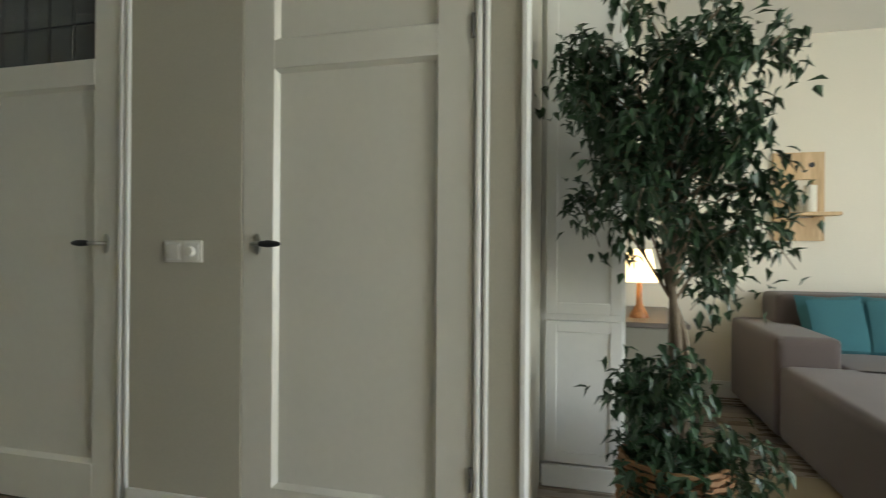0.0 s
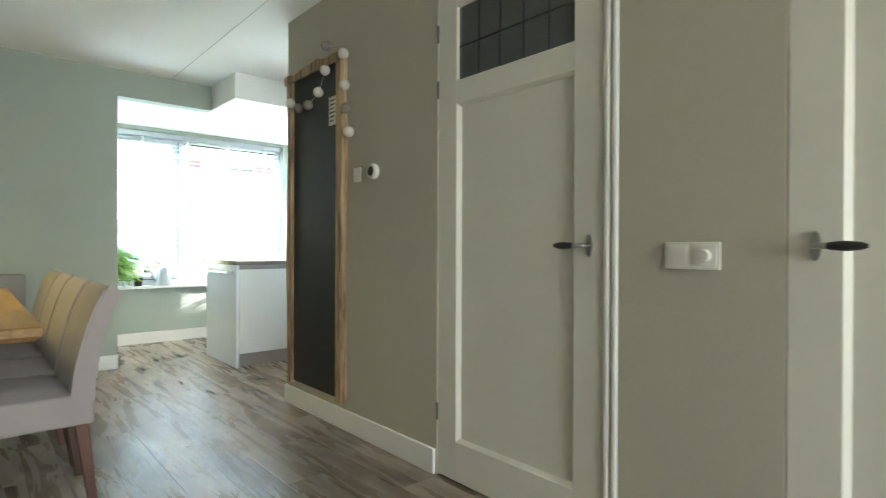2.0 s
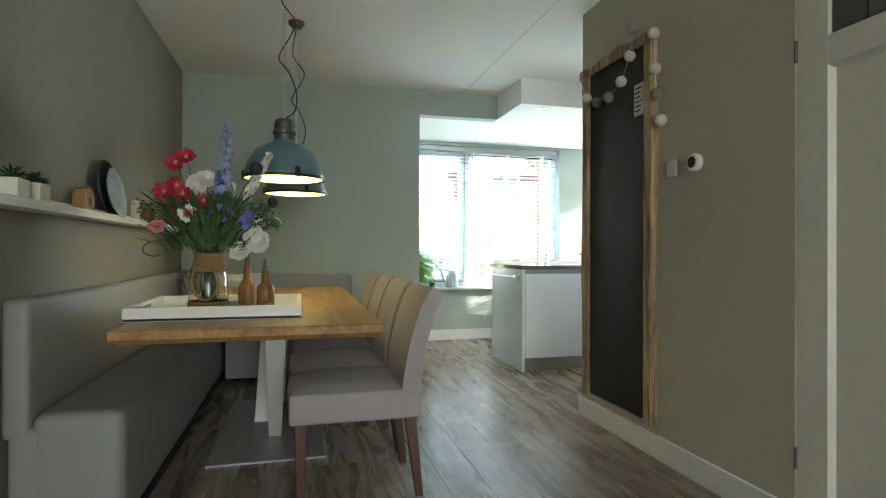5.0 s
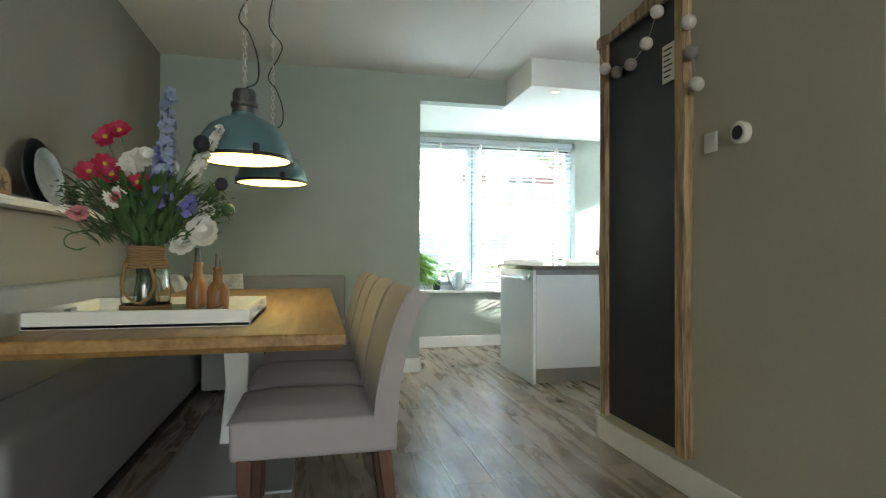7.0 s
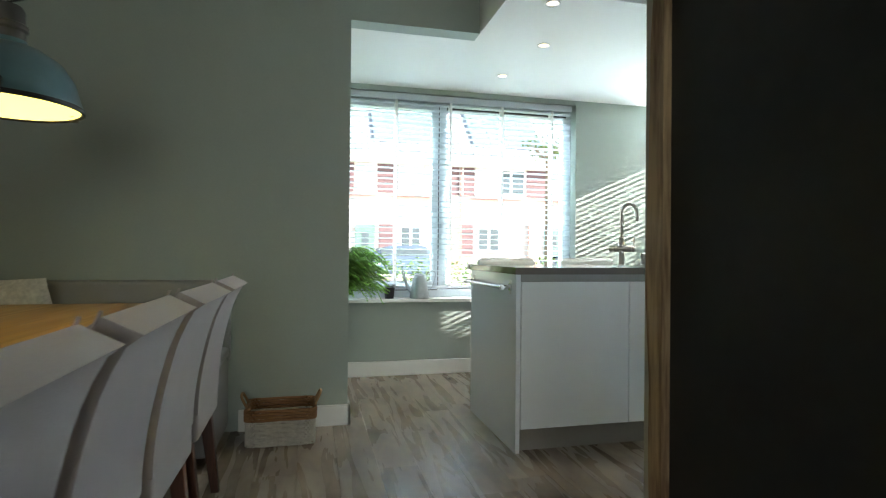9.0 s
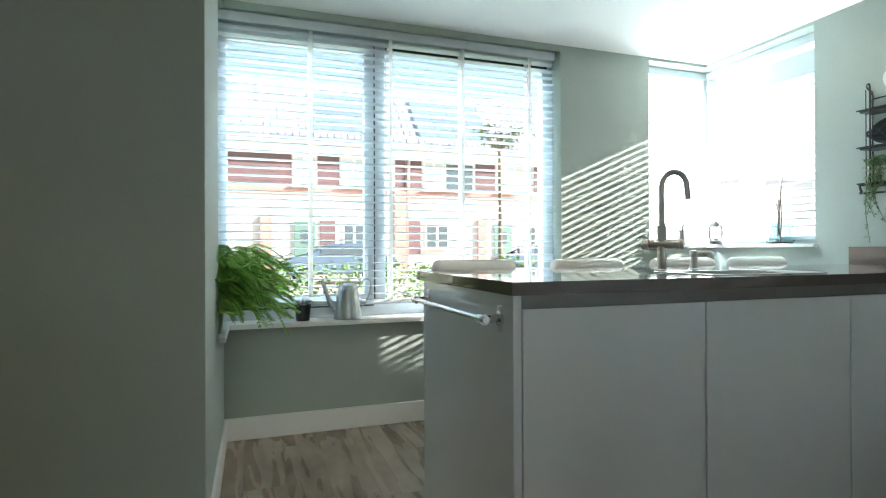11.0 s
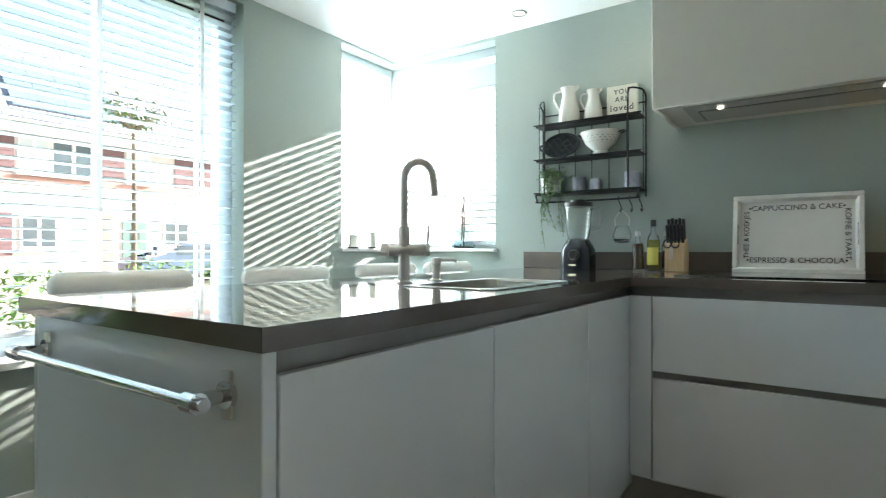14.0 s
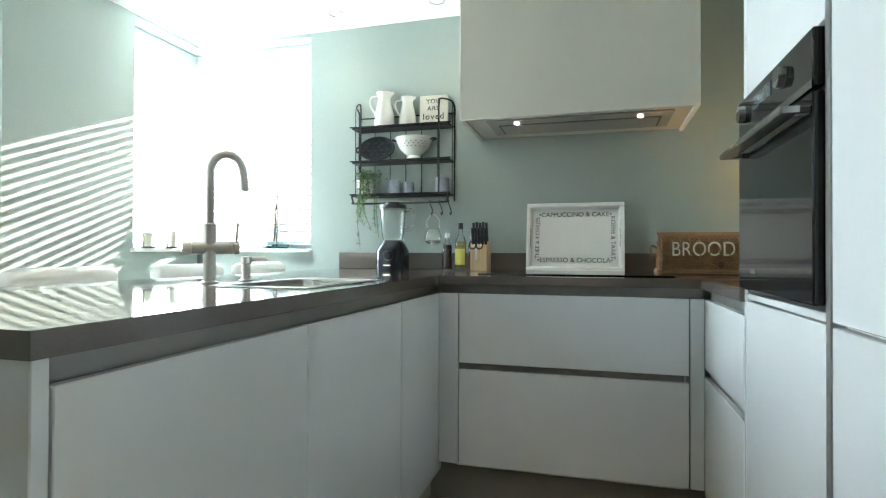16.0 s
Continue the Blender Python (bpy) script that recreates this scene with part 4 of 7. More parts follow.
part("extractor_frame", block(-0.41, 0.43, -0.42, -0.11, 0.004, 0.013, 0.002, 1), M["extractor"], hood, "taupe steel extractor frame")
part("suction_gap", block(-0.365, 0.385, -0.335, -0.135, 0.003, 0.0045), M["black"], hood, "thin dark suction gap")
part("extractor_panel", block(-0.355, 0.375, -0.325, -0.145, -0.0005, 0.0032, 0.001, 1), M["extractor"], hood, "brushed taupe steel extractor panel")
M["spot_lens"] = glow("lit_spot", (1.0, 0.93, 0.8), 1.5)
for x in (-0.27, 0.29):
    part("spot", lathe([(0, -0.003), (0.010, -0.003), (0.013, 0.0)], 18), M["spot_lens"], hood, "lit round spot", (x, -0.365, 0.0))
for x in (-5.55, -4.99):
    spot("hood_spot", x, Y_STOVE - 0.365, 1.64, 0.25, (1.0, 0.85, 0.62), 95)

hob = thing("induction_hob", "flat black glass induction hob in the worktop", "hob", (-5.28, 4.10, TOP))
part("glass", block(-0.40, 0.40, -0.26, 0.26, 0.0005, 0.005, 0.002, 1), M["oven_glass"], hob)

tower = thing("oven_tower", "tall glossy white cabinet around a built-in oven", "kitchen cabinet", (X_TALL, 0, 0))
part("carcass", block(0.022, 0.62, 2.575, 3.112, 0.10, 2.595), M["gloss"], tower)
part("side_panel", block(0.0, 0.022, 3.100, 3.118, 0.0, 2.595), M["gloss"], tower)
front("door_front", tower, 0.0, 0.02, 2.578, 3.098, 0.15, 0.905)
front("door_front", tower, 0.0, 0.02, 2.578, 3.098, 1.43, 2.59)
front("rail", tower, 0.002, 0.021, 2.578, 3.098, 0.909, 0.925)
part("plinth", block(0.06, 0.08, 2.575, 3.112, 0, 0.15), M["plinth"], tower)
part("grip_rail", block(-0.001, 0.03, 2.556, 2.575, 0.1, 2.595), M["rail"], tower)

oven = thing("oven", "built-in black glass oven with steel control strip and bar handle", "oven", (X_TALL, 2.838, 0.925))
part("body", block(0.004, 0.5, -0.258, 0.258, 0.002, 0.50), M["black"], oven)
part("door", block(-0.018, 0.002, -0.256, 0.256, 0.012, 0.385, 0.003, 1), M["oven_glass"], oven, "black glass door")
part("control_panel", block(-0.018, 0.002, -0.256, 0.256, 0.392, 0.496, 0.003, 1), M["oven_glass"], oven)
part("steel_strip", block(-0.0205, -0.018, -0.256, 0.256, 0.388, 0.404, 0.001, 1), M["dark_steel"], oven)
part("display", block(-0.0195, -0.018, -0.02, 0.12, 0.443, 0.475), M["far_glass"], oven)
for y in (-0.10, 0.205):
    part("knob", tube([(-0.018, y, 0.455), (-0.032, y, 0.455)], [0.022, 0.020], 24), M["dark_steel"], oven, "dark steel knob")
part("handle", block(-0.066, -0.034, -0.25, 0.25, 0.349, 0.362, 0.003, 2), M["dark_steel"], oven, "flat brushed steel handle")
for y in (-0.235, 0.235):
    part("handle_foot", block(-0.036, -0.016, y - 0.012, y + 0.012, 0.348, 0.361, 0.002, 1), M["black"], oven)
part("badge", block(-0.0195, -0.018, 0.10, 0.14, 0.055, 0.066), M["rail"], oven, "plain pale badge")

fridge = thing("tall_cabinet", "tall glossy white handleless cabinet", "kitchen cabinet", (X_TALL, 0, 0))
part("carcass", block(0.022, 0.62, 2.06, 2.553, 0.10, 2.595), M["white"], fridge)
front("door_front", fridge, 0.0, 0.02, 2.06, 2.552, 0.15, 0.905)
front("door_front", fridge, 0.0, 0.02, 2.06, 2.552, 0.912, 2.59)
part("plinth", block(0.06, 0.08, 2.06, 2.553, 0, 0.15), M["plinth"], fridge)
structure("wall_kitchen_end", block(WALL_END + 0.001, -4.16, Y_DOORS + 0.11, 2.0, -0.1, H_MAIN), M["greige"])


def bar_stool():
    ob = thing("bar_stool", "white upholstered bar stool with a rolled low back", "bar stool", (-6.86, 2.32, 0), "bar stools at the island")
    part("seat", block(-0.20, 0.20, -0.21, 0.21, 0.60, 0.68, 0.03, 3), M["stool"], ob)
    part("backrest", tube([(-0.20, -0.218, 0.93), (-0.20, -0.208, 0.93), (-0.20, -0.19, 0.93), (-0.20, 0.19, 0.93), (-0.20, 0.208, 0.93), (-0.20, 0.218, 0.93)], [0.022, 0.035, 0.042, 0.042, 0.035, 0.022], 18), M["stool"], ob)
    part("back_pad", block(-0.225, -0.175, -0.21, 0.21, 0.66, 0.945, 0.02, 2), M["stool"], ob)
    for sx in (-0.17, 0.17):
        for sy in (-0.18, 0.18):
            part("leg", tube([(sx * 1.1, sy * 1.1, 0), (sx, sy, 0.61)], [0.013, 0.016], 10), M["steel"], ob)
    for sy in (-0.19, 0.19):
        part("foot_rail", tube([(-0.18, sy, 0.22), (0.18, sy, 0.22)], 0.009, 8), M["steel"], ob)
    return ob


stool = bar_stool()
stool.matrix_basis = pose(-6.85, 2.39, 0, 0, 0, 0)
for y in (3.05, 3.69, 4.25):
    copy_thing(stool, pose(-6.85, y, 0, 0, 0, random.uniform(-2, 2)))

# ---- dining ----
table = thing("dining_table", "long oak dining table on a white steel pedestal", "dining table", (-4.71, -0.065, 0))
bm = bmesh.new()
L2, W2 = 1.19, 0.487
rows = []
for k, (off, z) in enumerate(((0, 0.77), (0.005, 0.764), (0.003, 0.735), (-0.02, 0.715))):
    row = []
    for sx, sy in ((-1, -1), (1, -1), (1, 1), (-1, 1)):
        row.append(bm.verts.new((sx * (L2 + off), sy * (W2 + off), z)))
    rows.append(row)
for a, b in zip(rows, rows[1:]):
    for k in range(4):
        bm.faces.new((a[k], a[(k + 1) % 4], b[(k + 1) % 4], b[k]))
bm.faces.new(rows[0])
bm.faces.new(rows[-1])
part("tabletop", bm, M["oak"], table)
part("base_plate", block(-0.70, 0.505, -0.275, 0.30, 0.0, 0.012, 0.002, 1), M["plate_steel"], table, "brushed steel floor plate")
for x in (-0.04, -0.76):
    for (bx, by, bw), (ux, uy, uw) in (((0.15, 0.035, 0.035), (0.36, 0.045, 0.058)), ((-0.14, -0.045, 0.055), (-0.32, -0.02, 0.04))):
        bm = bmesh.new()
        v = []
        for px, py, hw, pz in ((x + bx, by, bw, 0.012), (x + ux, uy, uw, 0.715)):
            for ex, ey in ((-0.03, -hw), (0.03, -hw), (0.03, hw), (-0.03, hw)):
                v.append(bm.verts.new((px + ex, py + ey, pz)))
        for k in range(4):
            bm.faces.new((v[k], v[(k + 1) % 4], v[4 + (k + 1) % 4], v[4 + k]))
        bm.faces.new(v[:4])
        bm.faces.new(v[4:])
        bmesh.ops.bevel(bm, geom=bm.edges[:], offset=0.004, segments=1, affect="EDGES")
        part("leg", bm, M["white"], table)


def dining_chair():
    """Faces -y; its back is at y = +0.25."""
    ob = thing("dining_chair", "beige linen upholstered dining chair with dark wooden legs", "dining chair", (0, 0, 0), "chairs along the table")
    bm = bmesh.new()
    w = 0.225
    box(bm, -w, w, -0.302, 0.247, 0.342, 0.47, 0.018, 3)
    part("seat_base", bm, M["linen"], ob)
    bm = bmesh.new()
    nx, ny = 8, 8
    g = [[bm.verts.new((-w + 0.006 + (2 * w - 0.012) * i / nx, -0.31 + 0.485 * j / ny, 0.462 + 0.035 * ((1 - (2 * i / nx - 1) ** 4) * (1 - (2 * j / ny - 1) ** 4)) ** 0.6)) for j in range(ny + 1)] for i in range(nx + 1)]
    for i in range(nx):
        for j in range(ny):
            bm.faces.new((g[i][j], g[i + 1][j], g[i + 1][j + 1], g[i][j + 1]))
    part("seat_cushion", bm, M["linen"], ob)
    bm = bmesh.new()
    rows = []
    for k in range(13):
        t = k / 12
        z = 0.44 + 0.48 * t
        lean = 0.02 + 0.105 * t ** 1.7 + 0.022 * max(0, (t - 0.7) / 0.3) ** 2
        th_ = 0.085 - 0.025 * t
        yc = 0.185 + lean
        zz = z - (0.02 if k == 12 else 0)
        half = w + 0.003 - (0.004 if k == 12 else 0)
        rows.append([bm.verts.new(p) for p in ((-half, yc - th_ / 2, zz), (half, yc - th_ / 2, zz), (half, yc + th_ / 2, zz - 0.03 * t), (-half, yc + th_ / 2, zz - 0.03 * t))])
    for a, b in zip(rows, rows[1:]):
        for k in range(4):
            bm.faces.new((a[k], a[(k + 1) % 4], b[(k + 1) % 4], b[k]))
    bm.faces.new(rows[0])
    bm.faces.new(rows[-1])
    bmesh.ops.bevel(bm, geom=[e for e in bm.edges if e.calc_face_angle(0) > 0.7], offset=0.012, segments=3, affect="EDGES")
    back = part("backrest", bm, M["linen"], ob)
    seam = [(-w - 0.001, 0.185 + 0.02 + 0.115 * (k / 12) ** 1.6 - (0.085 - 0.025 * k / 12) / 2 + 0.012, 0.47 + 0.44 * (k / 12)) for k in range(13)]
    for s in (-1, 1):
        part("piping", tube([(s * abs(p[0]), p[1] + 0.0, p[2]) for p in seam], 0.003, 6), M["linen"], back)
    for sx in (-0.195, 0.195):
        for sy, kick in ((-0.255, 0.0), (0.20, 0.045)):
            bm = bmesh.new()
            v = []
            for z, r, off in ((0.0, 0.016, kick), (0.36, 0.024, 0.0)):
                for ex, ey in ((-r, -r), (r, -r), (r, r), (-r, r)):
                    v.append(bm.verts.new((sx + ex, sy + ey + off, z)))
            for k in range(4):
                bm.faces.new((v[k], v[(k + 1) % 4], v[4 + (k + 1) % 4], v[4 + k]))
            bm.faces.new(v[:4])
            bm.faces.new(v[4:])
            bmesh.ops.bevel(bm, geom=bm.edges[:], offset=0.003, segments=1, affect="EDGES")
            part("leg", bm, M["dark_wood"], ob, "dark stained wooden leg")
    return ob


chair = dining_chair()
CHAIR_Y = 0.363
chair.matrix_basis = pose(-3.87, CHAIR_Y, 0, 0, 0, 0)
for x, t in ((-4.40, 0.8), (-4.94, -0.6), (-5.48, 0.5)):
    copy_thing(chair, pose(x, CHAIR_Y + random.uniform(-0.006, 0.006), 0, 0, 0, t))

bench = thing("corner_bench", "L-shaped upholstered corner bench in pale grey leather", "bench", (0, 0, 0))
bx0, bx1 = X_DINE + 0.02, -3.53
part("base", block(bx0, bx1 - 0.004, -0.87, -0.53, 0.04, 0.44, 0.03, 3), M["bench"], bench)
part("seat", block(bx0, bx1, -0.80, -0.505, 0.05, 0.485, 0.05, 5), M["bench"], bench)
part("backrest", block(bx0, bx1, -0.885, -0.80, 0.40, 0.885, 0.025, 3), M["bench"], bench)
part("base", block(bx0, bx0 + 0.50, -0.47, 0.55, 0.04, 0.43, 0.02, 2), M["bench"], bench)
part("seat", block(bx0 + 0.06, bx0 + 0.52, -0.448, 0.56, 0.43, 0.488, 0.022, 3), M["bench"], bench)
part("backrest", block(bx0 - 0.015, bx0 + 0.07, -0.80, 0.56, 0.40, 0.845, 0.025, 3), M["bench"], bench)
part("plinth", block(bx0 + 0.05, bx1 - 0.05, -0.84, -0.52, 0.0, 0.04), M["black"], bench)


def enamel_lamp(x, y, z):
    """z: the height of the shade's rim."""
    ob = thing("pendant_lamp", "blue enamel industrial pendant lamp, lit, on a chain", "pendant lamp", (x, y, z), "lamps over the table")
    out = [(0.201, 0.0), (0.203, 0.012), (0.196, 0.037), (0.180, 0.090), (0.147, 0.14), (0.100, 0.172), (0.058, 0.186), (0.055, 0.20)]
    inner = [(r - 0.006, h) for r, h in reversed(out[:-2])] + [(0.195, 0.0)]
    part("shade", lathe(out + [(0.04, 0.2)], 40), M["enamel"], ob, "blue enamelled steel shade")
    part("reflector", lathe([(0.0, 0.172)] + inner, 40), M["lamp_in"], ob, "glowing pale inner enamel")
    part("rim", lathe([(0.202, -0.006), (0.208, -0.004), (0.208, 0.008), (0.201, 0.010), (0.196, 0.0), (0.202, -0.006)], 40), M["black_metal"], ob)
    for a in (20, 140, 260):
        part("clip", block(0.196, 0.214, -0.012, 0.012, -0.008, 0.04, 0.003, 1), M["black_metal"], ob, "", pose(0, 0, 0, 0, 0, a))
    part("cap", lathe([(0.0, 0.195), (0.052, 0.195), (0.052, 0.225), (0.058, 0.232), (0.058, 0.246), (0.050, 0.252), (0.050, 0.29), (0.042, 0.305), (0.018, 0.312), (0.0, 0.312)], 28), M["pewter"], ob, "dark cast metal cap")
    for s in (-1, 1):
        part("cap_screw", tube([(s * 0.055, 0, 0.238), (s * 0.072, 0, 0.238)], 0.009, 10), M["pewter"], ob)
    part("eye", tube([(0.02 * math.cos(t), 0, 0.33 + 0.02 * math.sin(t)) for t in [2 * math.pi * k / 12 for k in range(13)]], 0.004, 8, ends=False), M["chain"], ob)
    top = H_MAIN - z
    bm = bmesh.new()
    h, k = 0.35, 0
    while h < top - 0.05:
        pts = []
        for i in range(13):
            t = 2 * math.pi * i / 12
            a, b = 0.008 * math.cos(t), 0.017 * math.sin(t)
            pts.append((a if k % 2 else 0, 0 if k % 2 else a, h + b))
        tube(pts, 0.0028, 5, bm, ends=False)
        h += 0.026
        k += 1
    part("chain", bm, M["chain"], ob)
    part("canopy", lathe([(0, top - 0.001), (0.055, top - 0.001), (0.052, top - 0.02), (0.03, top - 0.042), (0, top - 0.046)], 24), M["pewter"], ob)
    cord = [(0.01, 0.0, 0.31), (-0.03, 0.05, 0.36), (0.07, 0.06, 0.43), (0.03, 0.02, 0.55), (-0.03, -0.03, 0.64), (0.02, 0.03, 0.74), (0.02, 0.05, 0.82), (0.05, -0.02, 0.92), (0.0, 0.0, top - 0.03)]
    part("cable", tube(curve_points(cord, 8), 0.0035, 7), M["cable"], ob)
    part("bulb", ball(0.035, (0, 0, 0.11)), M["spot_lens"], ob)
    bulb("pendant_bulb", x, y, z + 0.06, 0.18, (1.0, 0.80, 0.42), 0.05)
    return ob


enamel_lamp(-4.30, 0.02, 1.43)
enamel_lamp(-5.16, 0.07, 1.44)


# ---- things on the table and the shelf ----
def leaf_mesh(bm, base, way, up, length, width, fold=0.25, droop=0.2):
    """A small pointed leaf of four triangles pairs, folded along its rib."""
    way = way.normalized()
    sidev = way.cross(up)
    sidev = sidev.normalized() if sidev.length > 1e-4 else way.orthogonal().normalized()
    up = sidev.cross(way).normalized()
    p0 = base
    p1 = base + way * length * 0.45 - up * droop * length * 0.15
    p2 = base + way * length - up * droop * length
    l = base + way * length * 0.42 + sidev * width / 2 + up * fold * width
    r = base + way * length * 0.42 - sidev * width / 2 + up * fold * width
    v = [bm.verts.new(p) for p in (p0, l, p2, p1, r)]
    bm.faces.new((v[0], v[3], v[1]))
    bm.faces.new((v[1], v[3], v[2]))
    bm.faces.new((v[0], v[4], v[3]))
    bm.faces.new((v[3], v[4], v[2]))


T_TOP = 0.77
tray = thing("serving_tray", "white wooden serving tray on the table", "tray", (-4.07, -0.235, T_TOP))
tx, ty = 0.31, 0.345
part("bottom", block(-tx, tx, -ty, ty, 0.0005, 0.012), M["white"], tray)
for a, b in ((-tx, -tx + 0.02), (tx - 0.02, tx)):
    part("rim", block(a, b, -ty, ty, 0.0, 0.058, 0.003, 1), M["white"], tray)
for a, b in ((-ty, -ty + 0.02), (ty - 0.02, ty)):
    bm = bmesh.new()
    for p, q, r, t in ((-tx + 0.0205, -0.055, 0.0, 0.058), (0.055, tx - 0.0205, 0.0, 0.058), (-0.055, 0.055, 0.0, 0.022), (-0.055, 0.055, 0.044, 0.058)):
        box(bm, p, q, a, b, r, t)
    part("rim_with_grip_slot", bm, M["white"], tray)
dish = solid("round_plate", lathe([(0, 0.0), (0.10, 0.0), (0.165, 0.012), (0.175, 0.022), (0.17, 0.024), (0.10, 0.008), (0, 0.006)], 36), material("blue_grey_plate", (0.20, 0.26, 0.26), 0.3), "blue-grey round plate under the vase", "plate", (-4.085, -0.20, T_TOP + 0.0125))

vase = thing("flower_vase", "glass jar with jute rope holding a mixed field bouquet", "vase", (-4.095, -0.31, T_TOP + 0.021))
part("jar", lathe([(0, 0.004), (0.075, 0.004), (0.085, 0.02), (0.088, 0.06), (0.082, 0.15), (0.062, 0.20), (0.058, 0.255), (0.062, 0.265), (0.058, 0.265), (0.054, 0.255), (0.058, 0.20), (0.078, 0.15), (0.084, 0.06), (0.08, 0.022), (0.07, 0.010), (0, 0.010)], 28), M["glass"], vase, "clear glass jar")
bm = bmesh.new()
for k in range(9):
    z, r = 0.175 + k * 0.0095, 0.077 - 0.016 * min(k / 4, 1)
    tube([(r * math.cos(t), r * math.sin(t), z) for t in [2 * math.pi * i / 20 for i in range(21)]], 0.0055, 6, bm, ends=False)
part("rope", bm, M["rope"], vase, "wound brown jute rope")
bm = bmesh.new()
for k in range(3):
    tube([(0.087 * math.cos(t), 0.087 * math.sin(t), 0.006 + k * 0.01) for t in [2 * math.pi * i / 20 for i in range(21)]], 0.0055, 6, bm, ends=False)
part("rope", bm, M["rope"], vase, "wound brown jute rope")
part("rope_handle", tube(curve_points([(0.075, 0.03, 0.19), (0.08, 0.05, 0.10), (0.088, 0.0, 0.04), (0.08, -0.06, 0.10), (0.07, -0.05, 0.19)], 6), 0.006, 6), M["rope"], vase)

rnd = random.Random(3)
stems, blooms = bmesh.new(), {}


def head_at(dx, dy, dz):
    """A stem from the jar's mouth to a flower head; the picture's right is +y and a little +x."""
    q = Vector((dx, dy, dz))
    tube(curve_points([(rnd.uniform(-.03, .03), rnd.uniform(-.03, .03), 0.03), (dx * 0.15, dy * 0.15, 0.27), (dx * 0.6, dy * 0.6, 0.27 + (dz - 0.27) * 0.6), q], 4), [0.0025] * 13, 5, stems)
    return q


def petal_mesh(bm, base, way, up, length, width):
    """A rounded petal, cupped a little along its rib."""
    way = way.normalized()
    sidev = way.cross(up)
    sidev = sidev.normalized() if sidev.length > 1e-4 else way.orthogonal().normalized()
    up = sidev.cross(way).normalized()
    c = bm.verts.new(base + way * length * 0.55 - up * width * 0.10)
    ring_ = [bm.verts.new(base + way * length * a + sidev * width * b) for a, b in ((0, 0), (0.3, 0.3), (0.7, 0.5), (0.95, 0.28), (1.0, 0), (0.95, -0.28), (0.7, -0.5), (0.3, -0.3))]
    for p, q in zip(ring_, ring_[1:] + ring_[:1]):
        bm.faces.new((c, p, q))


def petals(key, c, n, length, width, tilt, facing):
    bm = blooms.setdefault(key, bmesh.new())
    f = facing.normalized()
    a = f.orthogonal().normalized()
    b = f.cross(a)
    for i in range(n):
        t = 2 * math.pi * (i + rnd.uniform(-.1, .1)) / n
        petal_mesh(bm, c, a * math.cos(t) + b * math.sin(t) + f * tilt, f, length * rnd.uniform(.85, 1.1), width)


TO_EYE = Vector((1, 0.1, 0.15))
for dx, dy, dz, key in ((0.06, -0.18, 0.53, "red"), (0.05, -0.13, 0.56, "red"), (0.03, -0.06, 0.49, "red"), (0.08, -0.01, 0.49, "red"), (0.02, -0.14, 0.67, "red"), (0.0, -0.10, 0.70, "red"), (0.07, -0.10, 0.52, "red"),
                        (0.0, -0.05, 0.58, "white"), (0.0, -0.01, 0.60, "white"), (0.05, -0.07, 0.53, "white"), (0.12, -0.07, 0.43, "daisy"), (0.10, -0.20, 0.37, "pink"),
                        (0.08, 0.22, 0.29, "white"), (0.06, 0.20, 0.33, "white"), (0.10, 0.23, 0.31, "white"), (0.05, 0.14, 0.265, "white"), (0.02, 0.20, 0.40, "white")):
    c = head_at(dx, dy, dz)
    blooms = {}
    f = (TO_EYE + Vector((rnd.uniform(-.3, .3), rnd.uniform(-.5, .5), rnd.uniform(-.1, .6))))
    if key == "red":
        for k in range(2):
            petals("red_petal", c, 8, 0.047 - 0.010 * k, 0.030, 0.15 + 0.4 * k, f)
        ball(0.011, c, seg=8, bm=blooms.setdefault("yellow_petal", bmesh.new()))
    elif key == "daisy":
        petals("white_petal", c, 20, 0.042, 0.012, 0.1, TO_EYE)
        petals("pink_petal", c + TO_EYE * 0.003, 12, 0.025, 0.012, 0.3, TO_EYE)
        ball(0.013, c + TO_EYE * 0.006, seg=8, bm=blooms.setdefault("red_petal", bmesh.new()))
    elif key == "pink":
        for k in range(4):
            petals("pink_petal", c, 8, 0.038 - 0.006 * k, 0.03, 0.2 + 0.6 * k, f)
    else:
        for k in range(3):
            petals("white_petal", c, 8, 0.050 - 0.008 * k, 0.042, 0.1 + 0.4 * k, f)
    flower = None
    for key2, bm in blooms.items():
        flower = part("flower" if flower is None else "flower_centre", bm, M[key2], flower or vase)
for dx, dy, z0, z1, key, w in ((0.02, 0.062, 0.50, 0.86, "pale_blue", 0.060), (0.0, 0.045, 0.42, 0.66, "blue_petal", 0.062), (0.07, 0.05, 0.40, 0.50, "blue_petal", 0.075), (0.10, 0.15, 0.36, 0.45, "blue_petal", 0.04), (0.03, 0.155, 0.50, 0.72, "white_petal", 0.03)):
    lean = Vector((dx * 0.3, dy * (0.75 if key == "white_petal" else 0.35), 0))
    head_at(dx, dy, z0)
    blooms = {}
    tip = Vector((dx, dy, z1)) + lean
    tube([(dx, dy, z0), tip], 0.002, 5, stems)
    for k in range(int((z1 - z0) * 200)):
        t = rnd.random()
        c = Vector((dx, dy, z0)).lerp(tip, t)
        a = rnd.uniform(0, 2 * math.pi)
        o = Vector((math.cos(a), math.sin(a), 0.2)) * w * (1 - 0.75 * t) * rnd.uniform(.4, 1)
        petals(key, c + o, 5, 0.019, 0.016, 0.2, o)
    for key2, bm in blooms.items():
        tagged(part("flower_spike", bm, M[key2], vase), kind="stuff")
